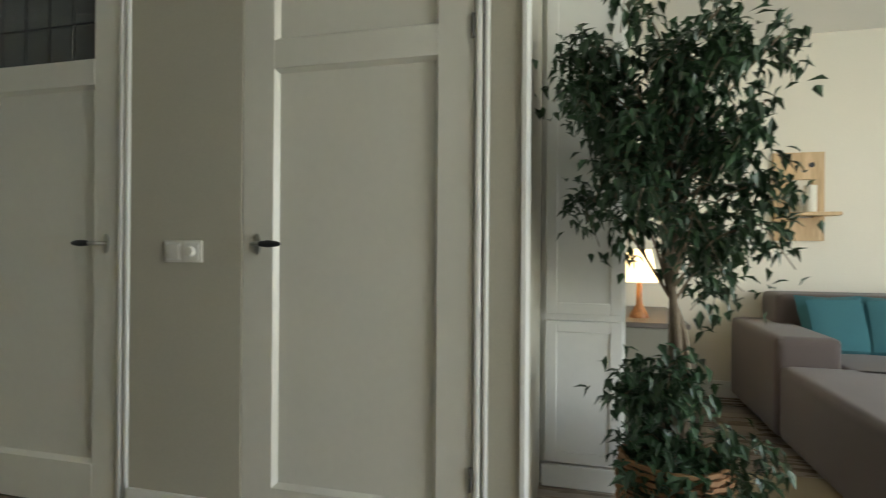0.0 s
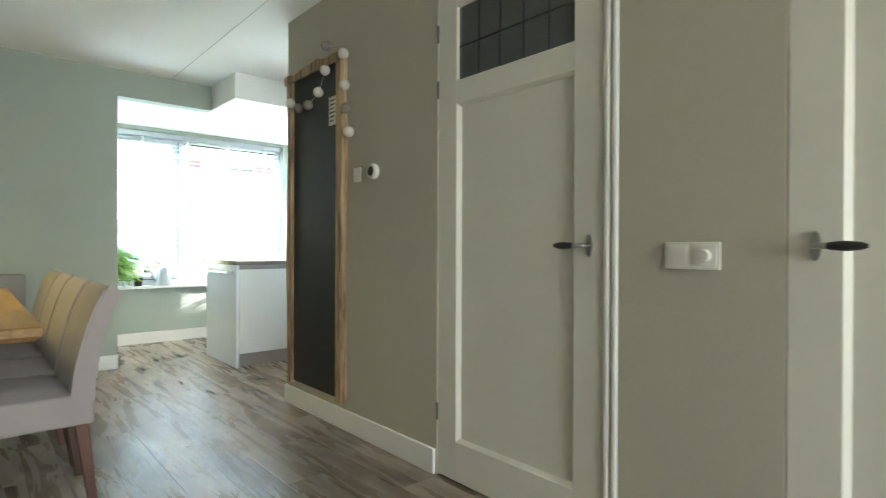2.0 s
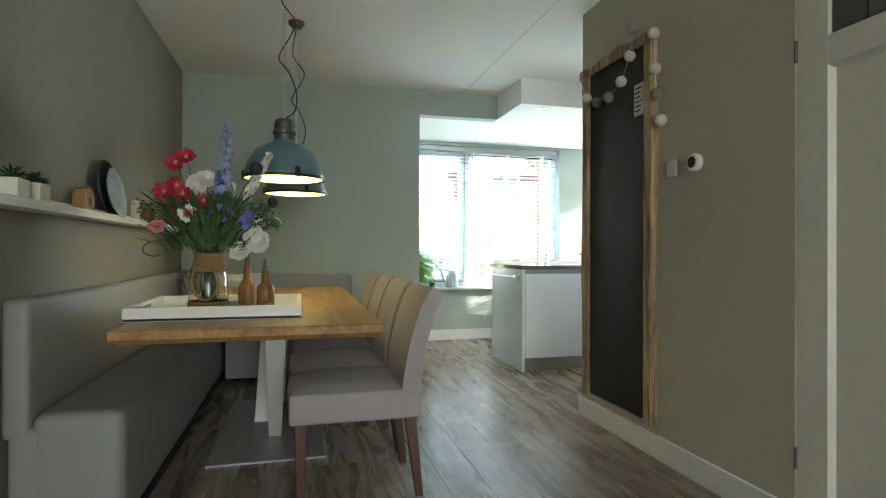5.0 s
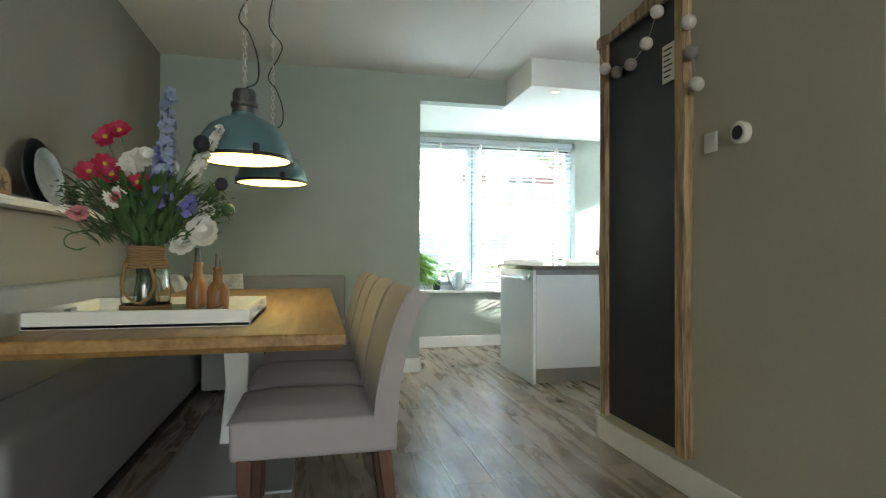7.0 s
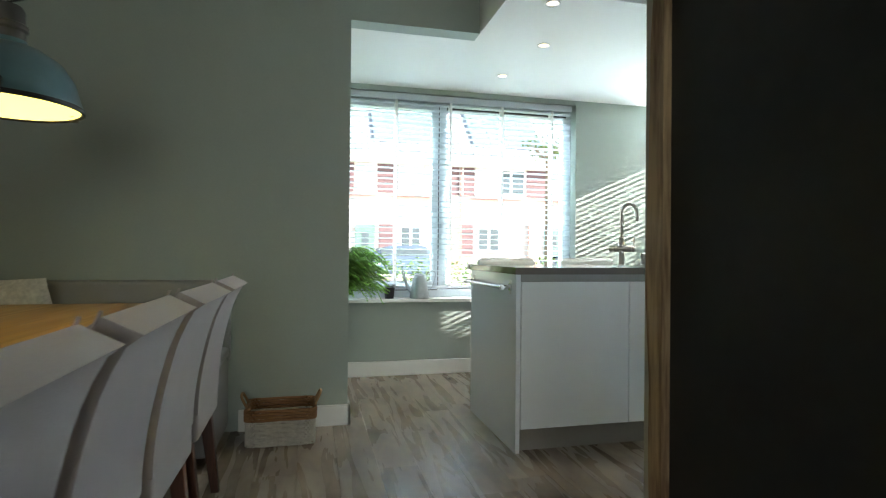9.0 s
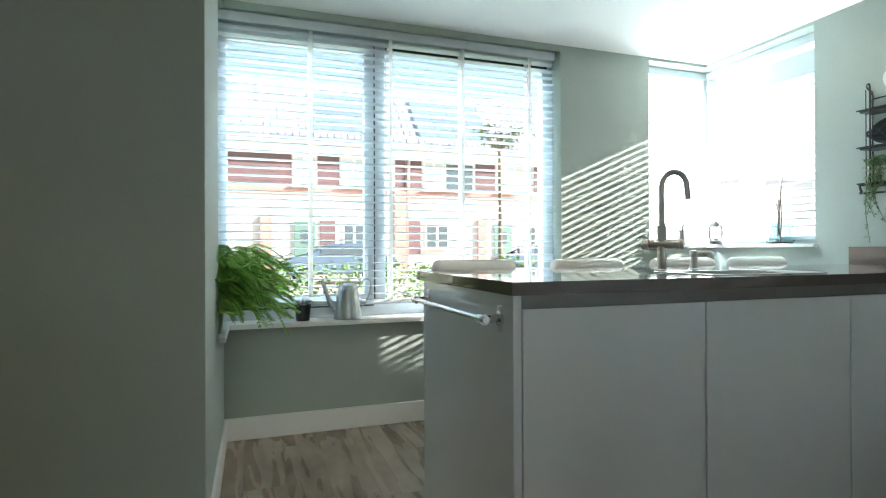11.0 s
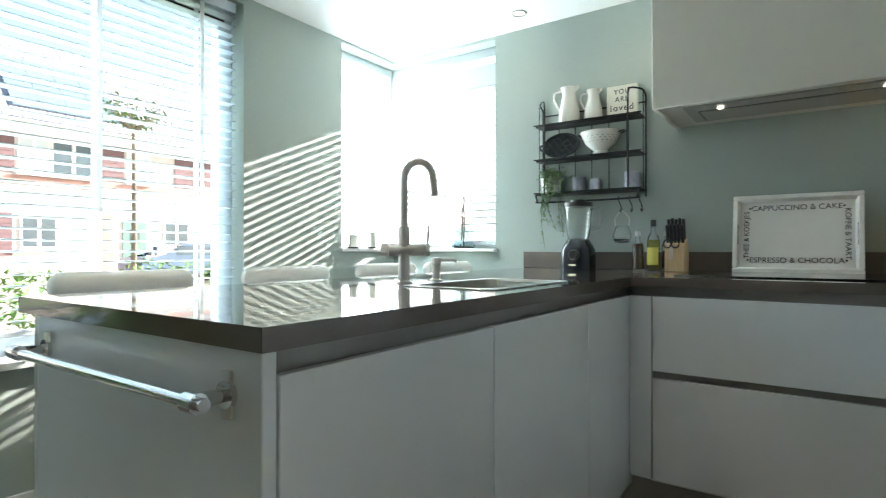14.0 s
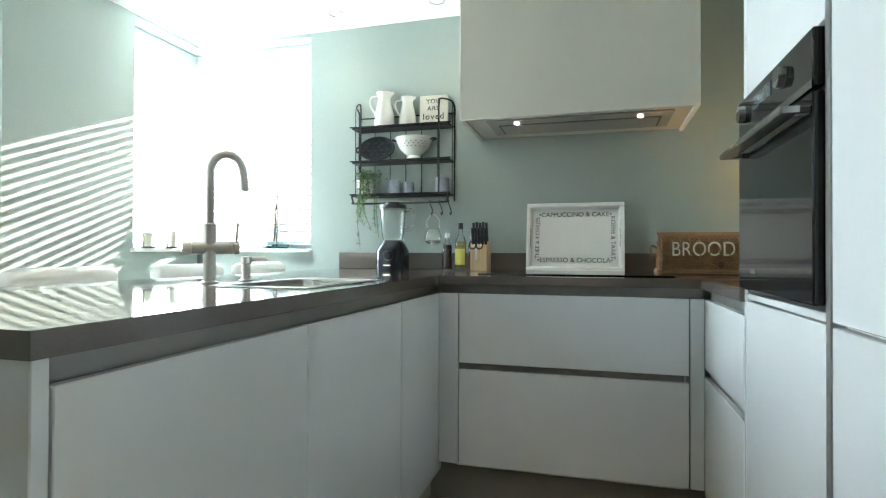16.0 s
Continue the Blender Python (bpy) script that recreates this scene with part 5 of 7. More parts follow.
for dx, dy, dz in ((0.05, 0.25, 0.47), (0.02, 0.30, 0.40)):
    c = head_at(dx, dy, dz)
    part("thistle_head", ball(0.026, c, seg=12), M["stem"], vase, "green round bud")
for dx, dy, dz, r in ((0.10, 0.215, 0.645, 0.030), (0.12, 0.29, 0.49, 0.024)):
    c = head_at(dx, dy, dz)
    part("seed_pod", ball(r, c, (1, 1, 1.1), seg=12), M["ball_dark"], vase, "dark round seed head")
greens = bmesh.new()
for k in range(820):
    a, r, h = rnd.uniform(0, 2 * math.pi), rnd.uniform(0.01, 0.19), rnd.uniform(0.25, 0.48)
    c = Vector((r * math.cos(a) * 0.7, r * math.sin(a) * 1.2, h))
    leaf_mesh(greens, c, Vector((math.cos(a) * 0.6, math.sin(a) * 0.8, rnd.uniform(0.3, 1.6))), Vector((0, 0, 1)), rnd.uniform(0.05, 0.11), rnd.uniform(0.014, 0.03), 0.1, 0.15)
for cy, cz in ((-0.25, 0.46), (-0.22, 0.42), (0.22, 0.42), (0.25, 0.44), (0.27, 0.38)):
    for k in range(60):
        leaf_mesh(greens, Vector((rnd.gauss(0.03, .02), rnd.gauss(cy, .025), rnd.gauss(cz, .022))), Vector((rnd.uniform(-1, 1), rnd.uniform(-1, 1), rnd.uniform(-.3, 1))), Vector((0, 0, 1)), 0.022, 0.012)
    head_at(0.03, cy, cz)
tube(curve_points([(0, -0.04, 0.27), (0.02, -0.14, 0.315), (0.03, -0.25, 0.30), (0.03, -0.27, 0.26), (0.03, -0.23, 0.24), (0.03, -0.20, 0.25)], 6), 0.003, 6, stems)
for k in range(24):
    tube([(rnd.uniform(-.05, .05), rnd.uniform(-.05, .05), 0.02), (rnd.uniform(-.04, .04), rnd.uniform(-.04, .04), 0.27)], 0.0022, 4, stems)
part("stem", stems, M["stem"], vase)
part("greenery", greens, M["stem"], vase)


def wood_bottle(x, y, h):
    ob = thing("oil_bottle", "turned brown wooden bottle with a dark steel spout", "bottle", (x, y, T_TOP + 0.0125), "wooden bottles on the tray")
    k = h / 0.26
    part("body", lathe([(r, z * k) for r, z in ((0, 0), (0.040, 0), (0.043, 0.01), (0.043, 0.09), (0.036, 0.115), (0.021, 0.135), (0.018, 0.185), (0.021, 0.19), (0.021, 0.20), (0, 0.20))], 22), M["mango"], ob)
    part("spout", tube([(0, 0, 0.195 * k), (0, 0, 0.26 * k)], [0.013, 0.011], 12), M["pewter"], ob, "dark steel spout")


wood_bottle(-4.22, -0.15, 0.26)
wood_bottle(-4.16, -0.06, 0.235)

ledge = thing("wall_shelf", "white narrow picture ledge along the wall", "shelf", (0, Y_BENCH, 1.20))
part("board", block(-6.42, -3.2, 0.0, 0.10, 0.0, 0.02, 0.002, 1), M["trim"], ledge)
part("lip", block(-6.42, -3.2, 0.088, 0.10, 0.02, 0.035, 0.002, 1), M["trim"], ledge)
part("back", block(-6.42, -3.2, 0.0, 0.012, 0.02, 0.06, 0.002, 1), M["trim"], ledge)
LEDGE = 1.22
for x in (-3.50, -3.66):
    pot = thing("succulent_pot", "small white square pot with a green succulent", "potted plant", (x, Y_BENCH + 0.05, LEDGE), "pots on the ledge")
    part("pot", block(-0.045, 0.045, -0.036, 0.036, 0, 0.08, 0.004, 1), M["ceramic"], pot)
    bm = bmesh.new()
    for k in range(90):
        a, e = rnd.uniform(0, 6.28), rnd.uniform(0.1, 1.2)
        d = Vector((math.cos(a) * math.cos(e), math.sin(a) * math.cos(e), math.sin(e)))
        leaf_mesh(bm, Vector((0, 0, 0.075)) + d * rnd.uniform(0, 0.03), d, Vector((0, 0, 1)), 0.03, 0.012)
    part("leaves", bm, M["leaf"], pot)
star = thing("wooden_block", "round-topped wooden block with a cut-out star", "ornament", (-4.13, Y_BENCH + 0.05, LEDGE))
bm = bmesh.new()
outline = [(-0.06, 0), (0.06, 0)] + [(0.06 * math.cos(t), 0.06 + 0.06 * math.sin(t)) for t in [math.pi * k / 12 for k in range(13)]]
lo = [bm.verts.new((x, -0.025, z)) for x, z in outline]
hi = [bm.verts.new((x, 0.025, z)) for x, z in outline]
bm.faces.new(lo)
bm.faces.new(hi)
for k in range(len(lo)):
    bm.faces.new((lo[k], lo[(k + 1) % len(lo)], hi[(k + 1) % len(lo)], hi[k]))
part("block", bm, M["oak"], star)
bm = bmesh.new()
pts = [bm.verts.new(((0.036 if k % 2 == 0 else 0.015) * math.sin(math.pi * k / 5), 0.0258, 0.058 + (0.036 if k % 2 == 0 else 0.015) * math.cos(math.pi * k / 5))) for k in range(10)]
bm.faces.new(pts)
part("star", bm, M["dark_wood"], star, "dark star cut-out")
pl = thing("standing_plate", "round silvery plate leaning on the ledge", "plate", (-4.50, Y_BENCH + 0.055, LEDGE))
part("plate", lathe([(0, 0.006), (0.085, 0.004), (0.092, 0.012), (0.128, 0.022), (0.13, 0.018), (0.095, 0.004), (0.088, -0.002), (0, -0.002)], 36), material("silver_plate", (0.42, 0.47, 0.50), 0.35, metal=0.3, stain=9, vary=0.15), pl, "", Matrix.Translation((0, 0.004, 0.129)) @ pose(0, 0, 0, -80, 0, 0))
back_plate = solid("dark_plate", lathe([(0, 0.006), (0.10, 0.004), (0.146, 0.020), (0.148, 0.014), (0.10, -0.003), (0, -0.003)], 36), M["iron"], "dark round plate standing behind the silvery one", "plate", Matrix.Translation((-4.47, Y_BENCH + 0.033, LEDGE + 0.146)) @ pose(0, 0, 0, -84, 0, 0))
cardbox = thing("picture_card", "small white framed card on the ledge", "picture", (-4.92, Y_BENCH + 0.05, LEDGE))
part("frame", block(-0.05, 0.05, -0.012, 0.012, 0, 0.13, 0.002, 1), M["ceramic"], cardbox)
part("line_bar", block(-0.03, 0.03, 0.012, 0.013, 0.055, 0.06), M["ink"], cardbox)
part("line_bar", block(-0.03, 0.02, 0.012, 0.013, 0.075, 0.08), M["ink"], cardbox)
crate = thing("wooden_box", "small brown wooden box on the ledge", "box", (-5.35, Y_BENCH + 0.05, LEDGE))
part("box", block(-0.09, 0.09, -0.04, 0.035, 0, 0.10, 0.003, 1), M["mango"], crate)
hs = thing("wooden_house", "open wooden house-shaped box with a white inside", "ornament", (-6.05, Y_BENCH + 0.05, LEDGE))
bm = bmesh.new()
box(bm, -0.08, -0.065, -0.04, 0.04, 0, 0.14)
box(bm, 0.065, 0.08, -0.04, 0.04, 0, 0.14)
box(bm, -0.08, 0.08, -0.04, 0.04, 0, 0.014)
part("body", bm, M["mango"], hs)
for s in (-1, 1):
    part("roof_board", block(-0.004, 0.105, -0.042, 0.042, -0.012, 0.004), M["mango"], hs, "", pose(0, 0, 0.205, 0, 40, 0) if s > 0 else pose(0, 0, 0.205, 0, 140, 0))
part("candle", tube([(0, 0, 0.014), (0, 0, 0.12)], 0.02, 14), M["candle"], hs)

for x, y, z, rz, tilt, s, m in ((-6.23, -0.70, 0.70, 35, 68, 0.38, "knit"), (-6.27, -0.40, 0.685, 78, 68, 0.40, "knit"), (-6.05, -0.72, 0.69, 8, 68, 0.36, "bench")):
    solid("cushion", cushion(s, s, 0.14), M[m], "grey-white knitted cushion on the corner bench", "cushion", Matrix.Translation((x, y, z)) @ pose(0, 0, 0, 0, 0, rz) @ pose(0, 0, 0, tilt, 0, 180), "bench cushions")


def woven(bm, sx, sy, z0, z1, rows, r, wave, n=56, round_top=False):
    """Rows of weave round a rounded rectangle."""
    for k in range(rows):
        z = z0 + (z1 - z0) * (k + 0.5) / rows
        pts = []
        for i in range(n + 1):
            t = 2 * math.pi * i / n
            c, s = math.cos(t), math.sin(t)
            p = 0.22
            x = math.copysign(abs(c) ** p, c) * sx
            y = math.copysign(abs(s) ** p, s) * sy
            o = wave * (1 if (i + k) % 2 else -1)
            pts.append((x + o * c, y + o * s, z))
        tube(pts, r, 5, bm, ends=False)


bask = thing("wicker_basket", "low grey wicker basket with rope handles on the floor", "basket", (-6.30, 0.84, 0))
bm = bmesh.new()
woven(bm, 0.125, 0.17, 0.0, 0.13, 11, 0.007, 0.004)
part("lower_weave", bm, M["grey_wicker"], bask, "whitewashed lower weave")
bm = bmesh.new()
woven(bm, 0.13, 0.175, 0.13, 0.19, 4, 0.008, 0.004)
part("rim", bm, M["wicker"], bask, "brown woven rim")
part("bottom", block(-0.12, 0.12, -0.165, 0.165, 0.002, 0.012), M["wicker"], bask)
for s in (-1, 1):
    part("handle", tube(curve_points([(0.05, s * 0.17, 0.18), (0.04, s * 0.20, 0.24), (-0.04, s * 0.20, 0.24), (-0.05, s * 0.17, 0.18)], 6), 0.007, 6), M["rope"], bask)

# ---- things in the kitchen ----
rack = thing("wire_rack", "black wire wall rack with three shelves", "wall rack", (-6.245, Y_STOVE, 1.30))
rw, rd = 0.288, 0.115
for z in (0.445, 0.25, 0.06):
    bm = block(-rw, rw, -rd, -0.006, z - 0.012, z, 0.002, 1)
    part("shelf", bm, M["black_metal"], rack)
    part("rail", tube([(-rw - 0.01, -rd - 0.004, z), (rw + 0.01, -rd - 0.004, z)], 0.004, 8), M["black_metal"], rack)
for s in (-1, 1):
    x = s * (rw + 0.004)
    inner = x - math.copysign(0.06, x)
    part("side_frame", tube(curve_points([(x, -0.006, 0.50), (x, -0.008, 0.55), (x - math.copysign(0.006, x), -rd * 0.5, 0.575), (inner + math.copysign(0.01, x), -rd - 0.002, 0.575), (inner, -rd - 0.004, 0.54), (inner, -rd - 0.004, 0.3), (inner, -rd - 0.004, 0.06)], 5), 0.0048, 8), M["black_metal"], rack)
    part("side_bar", tube([(x, -0.006, 0.02), (x, -0.006, 0.56)], 0.004, 8), M["black_metal"], rack)
    part("side_bar", tube([(x, -rd / 2, 0.05), (x, -rd / 2, 0.565)], 0.0025, 6), M["black_metal"], rack)
for i in range(1, 6):
    x = -rw + 2 * rw * i / 6
    part("back_wire", tube([(x, -0.004, 0.05), (x, -0.004, 0.50)], 0.0025, 6), M["black_metal"], rack)
part("top_wire", tube([(-rw, -0.004, 0.52), (rw, -0.004, 0.52)], 0.004, 6), M["black_metal"], rack)
part("hook_rail", tube(curve_points([(-rw, -rd, 0.055), (-rw + 0.01, -rd, 0.02), (-rw + 0.05, -rd, 0.008), (rw - 0.05, -rd, 0.008), (rw - 0.01, -rd, 0.02), (rw, -rd, 0.055)], 5), 0.0055, 8), M["black_metal"], rack)
RX, RY = -6.235, Y_STOVE - 0.06
for x in (-6.06, -6.005, -5.955):
    hk = solid("s_hook", tube(curve_points([(0, 0, 0.0), (0.0, -0.012, 0.008), (0.0, -0.014, -0.01), (0.006, 0.004, -0.035), (0.01, 0.01, -0.062), (0.01, -0.008, -0.074), (0.01, -0.02, -0.06)], 5), 0.003, 6), M["black_metal"], "small black S-hook on the rack rail", "hook", (x, Y_STOVE - 0.112, 1.31), "hooks on the rack")
hang = thing("hanging_jar", "small clear glass jar hanging from a hook", "jar", (-6.045, Y_STOVE - 0.115, 1.075))
part("jar", lathe([(0, 0), (0.032, 0), (0.045, 0.02), (0.047, 0.045), (0.036, 0.075), (0.030, 0.085), (0.034, 0.09), (0.032, 0.09), (0.028, 0.085), (0.044, 0.045), (0.042, 0.022), (0, 0.004)], 24), M["glass"], hang)
part("wire_handle", tube(curve_points([(-0.034, 0, 0.09), (-0.036, 0, 0.13), (0, 0, 0.165), (0.036, 0, 0.13), (0.034, 0, 0.09)], 6), 0.003, 6), M["chain"], hang)


def jug(x, h, z):
    k = h / 0.2
    ob = thing("enamel_jug", "white enamel jug with a curved handle", "jug", (x, RY, z), "white jugs on the rack", 0)
    part("body", lathe([(a * k, b * k) for a, b in ((0, 0), (0.055, 0), (0.06, 0.008), (0.056, 0.07), (0.04, 0.14), (0.036, 0.165), (0.048, 0.2), (0.044, 0.2), (0.033, 0.165), (0.037, 0.14), (0.052, 0.07), (0, 0.01))], 26), M["ceramic"], ob)
    part("handle", tube(curve_points([(-0.045 * k, 0, 0.185 * k), (-0.08 * k, 0, 0.18 * k), (-0.088 * k, 0, 0.14 * k), (-0.06 * k, 0, 0.085 * k), (-0.05 * k, 0, 0.07 * k)], 6), 0.007 * k, 8), M["ceramic"], ob)
    part("lip", tube([(0.034 * k, 0, 0.188 * k), (0.058 * k, 0, 0.2 * k)], [0.014 * k, 0.007 * k], 10), M["ceramic"], ob)


jug(-6.355, 0.200, 1.746)
jug(-6.215, 0.165, 1.746)
sign = thing("text_sign", "cream block sign reading you are loved", "sign", (-6.06, RY + 0.005, 1.746), "", 0)
part("block", block(-0.08, 0.08, -0.012, 0.012, 0, 0.165, 0.002, 1), M["candle"], sign)
for body, size, dz in (("YOU", 0.036, 0.13), ("ARE", 0.036, 0.09), ("loved", 0.048, 0.045)):
    letters(body, size, M["ink"], sign, Matrix.Translation((0, -0.0132, dz)) @ FACING_Y, spacing=1.2)
pan = thing("poffertjes_pan", "black cast iron pan with round hollows", "pan", (-6.40, RY + 0.005, 1.552))
bm = lathe([(0, 0.0), (0.085, 0.0), (0.095, 0.008), (0.095, 0.018), (0.088, 0.018), (0.084, 0.010), (0, 0.010)], 30)
up = Matrix.Translation((0, 0, 0.073)) @ pose(0, 0, 0, 74, 0, 0) @ Matrix.Diagonal((1.15, 0.78, 1, 1))
pan_body = part("plate", bm, M["iron"], pan, "", up)
for i in range(-2, 3):
    for j in range(-2, 3):
        x, y = i * 0.034 + (0.017 if j % 2 else 0), j * 0.03
        if x * x + y * y < 0.0062:
            part("hollow_ring", lathe([(0.012, 0.010), (0.0145, 0.0135), (0.0165, 0.010)], 12), M["iron"], pan, "", up @ Matrix.Translation((x, y, 0.0005)))
part("handle", tube(curve_points([(-0.105, 0, 0.06), (-0.13, 0, 0.065), (-0.13, 0, 0.085), (-0.105, 0, 0.09)], 5), 0.006, 8), M["iron"], pan)
col = thing("colander", "white enamel colander on a foot with holes", "colander", (-6.175, RY, 1.552))
part("bowl", lathe([(0, 0.0), (0.045, 0.0), (0.05, 0.004), (0.035, 0.022), (0.045, 0.032), (0.08, 0.06), (0.098, 0.10), (0.105, 0.118), (0.110, 0.12), (0.108, 0.124), (0.094, 0.102), (0.076, 0.064), (0.04, 0.04), (0, 0.036)], 32), M["ceramic"], col)
for i in range(22):
    for j in range(3):
        a = 2 * math.pi * (i + 0.5 * j) / 22
        r, z = (0.085, 0.068 + 0.0) if j == 0 else ((0.0915, 0.082) if j == 1 else (0.0962, 0.094))
        part("hole", lathe([(0, 0), (0.0032, 0)], 6), M["ink"], col, "", Matrix.Translation(((r + 0.0012) * math.cos(a), (r + 0.0012) * math.sin(a), z)) @ pose(0, 0, 0, 0, 68, math.degrees(a))) if math.sin(a) < 0.3 else None
for s in (-1, 1):
    part("handle", tube(curve_points([(s * 0.10, -0.02, 0.112), (s * 0.125, -0.018, 0.118), (s * 0.125, 0.018, 0.118), (s * 0.10, 0.02, 0.112)], 5), 0.004, 6), M["black_metal"], col)
for x, h in ((-6.295, 0.078), (-6.205, 0.065), (-6.01, 0.085)):
    k = h / 0.08
    cup = solid("cup", lathe([(a * k, b * k) for a, b in ((0, 0), (0.036, 0), (0.039, 0.006), (0.036, 0.08), (0.033, 0.08), (0.034, 0.01), (0, 0.006))], 24), M["grey_ceramic"], "small grey-blue glazed cup on the rack", "cup", (x, RY, 1.361), "cups on the rack")
hp = thing("trailing_plant", "trailing green plant in a pale pot on the rack", "potted plant", (-6.47, RY, 1.361))
part("pot", lathe([(0, 0), (0.042, 0), (0.05, 0.085), (0.046, 0.085), (0.04, 0.07), (0, 0.07)], 24), M["ceramic"], hp)
vines, vleaf = bmesh.new(), bmesh.new()
rnd = random.Random(11)
for k in range(11):
    a = rnd.uniform(-0.3, 1.0)
    drop = rnd.uniform(0.04, 0.40)
    x1, y1 = rnd.uniform(-0.01, 0.09), -rnd.uniform(0.05, 0.085)
    pts = curve_points([(0, 0, 0.08), (x1 * 0.6, y1 * 0.8, 0.12), (x1, y1, 0.05), (x1 + rnd.uniform(-.02, .02), y1 - 0.005, 0.05 - drop * 0.5), (x1 + rnd.uniform(-.03, .03), y1, 0.05 - drop)], 6)
    tube(pts, 0.0015, 4, vines)
    for p in pts[3::2]:
        for q in range(2):
            leaf_mesh(vleaf, p, Vector((rnd.uniform(-1, 1), rnd.uniform(-1, 0.2), rnd.uniform(-.8, .4))), Vector((0, -0.5, 1)), rnd.uniform(0.016, 0.028), rnd.uniform(0.011, 0.018))
for k in range(120):
    leaf_mesh(vleaf, Vector((rnd.gauss(0.03, .035), rnd.gauss(-0.02, .025), rnd.gauss(0.10, .018))), Vector((rnd.uniform(-1, 1), rnd.uniform(-1, 1), rnd.uniform(-.3, .8))), Vector((0, 0, 1)), 0.026, 0.017)
part("vines", vines, M["stem"], hp)
part("leaves", vleaf, material("pale_vine_leaf", (0.17, 0.26, 0.11), 0.5, vary=0.3), hp)

M["blue_black"] = material("blue_black_gloss", (0.014, 0.017, 0.028), 0.15, vary=0.1)
bl = thing("blender", "blue-black kitchen blender with a clear jug", "blender", (-6.275, 4.36, TOP))
bm = bmesh.new()
rows = []
for a, z in ((0.084, 0.0), (0.087, 0.015), (0.084, 0.105), (0.070, 0.135), (0.058, 0.152), (0.054, 0.160)):
    rows.append([bm.verts.new((x, y, z)) for x, y in [(a * math.copysign(abs(math.cos(t)) ** 0.7, math.cos(t)), a * math.copysign(abs(math.sin(t)) ** 0.7, math.sin(t))) for t in [2 * math.pi * k / 28 for k in range(28)]]])
for a, b in zip(rows, rows[1:]):
    for k in range(28):
        bm.faces.new((a[k], a[(k + 1) % 28], b[(k + 1) % 28], b[k]))
bm.faces.new(rows[0])
bm.faces.new(rows[-1])
part("motor_base", bm, M["blue_black"], bl, "glossy blue-black base")
part("dial", tube([(0.01, -0.086, 0.08), (0.01, -0.110, 0.08)], [0.026, 0.022], 20), M["black_metal"], bl)
part("dial_ring", tube([(0.01, -0.084, 0.08), (0.01, -0.095, 0.08)], 0.030, 20), M["pewter"], bl)
part("badge", block(-0.02, 0.02, -0.0895, -0.0865, 0.022, 0.030), M["chrome"], bl, "plain pale badge")
part("jug", lathe([(0, 0.158), (0.054, 0.158), (0.062, 0.20), (0.074, 0.345), (0.070, 0.345), (0.058, 0.20), (0.050, 0.166), (0, 0.164)], 28), M["glass"], bl, "clear jug")
part("handle", tube(curve_points([(0.068, 0, 0.325), (0.108, 0, 0.33), (0.118, 0, 0.29), (0.112, 0, 0.23), (0.063, 0, 0.215)], 6), 0.008, 8), M["glass"], bl)
part("lid", lathe([(0, 0.375), (0.04, 0.375), (0.042, 0.362), (0.076, 0.36), (0.077, 0.338), (0, 0.338)], 28), M["black"], bl, "black lid")


def bottle(x, y, h, r, fill, fill_h, name, label, cap, tag=None):
    ob = thing(name, label, "bottle", (x, y, TOP), "bottles by the hob")
    part("glass", lathe([(0, 0), (r, 0), (r, h * 0.60), (r * 0.8, h * 0.68), (r * 0.4, h * 0.76), (r * 0.38, h * 0.9), (r * 0.3, h * 0.9), (r * 0.32, h * 0.76), (r * 0.92, h * 0.58), (r * 0.92, 0.008), (0, 0.008)], 22), M["glass"], ob)
    part("filling", lathe([(0, 0.01), (r * 0.9, 0.01), (r * 0.9, fill_h), (0, fill_h)], 22), fill, ob, "liquid inside")
    part("cap", lathe([(0, h * 0.87), (r * 0.45, h * 0.87), (r * 0.45, h), (0, h)], 16), cap, ob)
    if tag:
        bm = bmesh.new()
        a0 = [math.radians(-150 + 120 * k / 10) for k in range(11)]
        lo = [bm.verts.new(((r + 0.001) * math.cos(t), (r + 0.001) * math.sin(t), h * 0.12)) for t in a0]
        hi = [bm.verts.new(((r + 0.001) * math.cos(t), (r + 0.001) * math.sin(t), h * 0.46)) for t in a0]
        for k in range(10):
            bm.faces.new((lo[k], lo[k + 1], hi[k + 1], hi[k]))
        part("label", bm, tag, ob, "yellow printed label")


bottle(-5.96, 4.36, 0.20, 0.028, M["vinegar"], 0.135, "vinegar_bottle", "clear swing-top bottle half full of dark vinegar", M["steel"])
bottle(-5.885, 4.36, 0.255, 0.030, M["oil"], 0.155, "oil_bottle_glass", "glass bottle of yellow olive oil with a black cap", M["black"], M["label"])
bottle(-5.835, 4.41, 0.20, 0.022, M["vinegar"], 0.10, "vinegar_bottle", "slim bottle of dark vinegar behind the oil", M["steel"])

kb = thing("knife_block", "beech knife block full of black-handled knives", "knife block", (-5.775, 4.36, TOP))
bm = bmesh.new()
sidep = [(-0.055, 0.0), (0.055, 0.0), (0.055, 0.10), (0.02, 0.165), (-0.055, 0.13)]
lo = [bm.verts.new((-0.045, y, z)) for y, z in sidep]
hi = [bm.verts.new((0.045, y, z)) for y, z in sidep]
bm.faces.new(lo)
bm.faces.new(hi)
for k in range(5):
    bm.faces.new((lo[k], lo[(k + 1) % 5], hi[(k + 1) % 5], hi[k]))
bmesh.ops.bevel(bm, geom=bm.edges[:], offset=0.003, segments=1, affect="EDGES")
part("block", bm, M["light_wood"], kb)
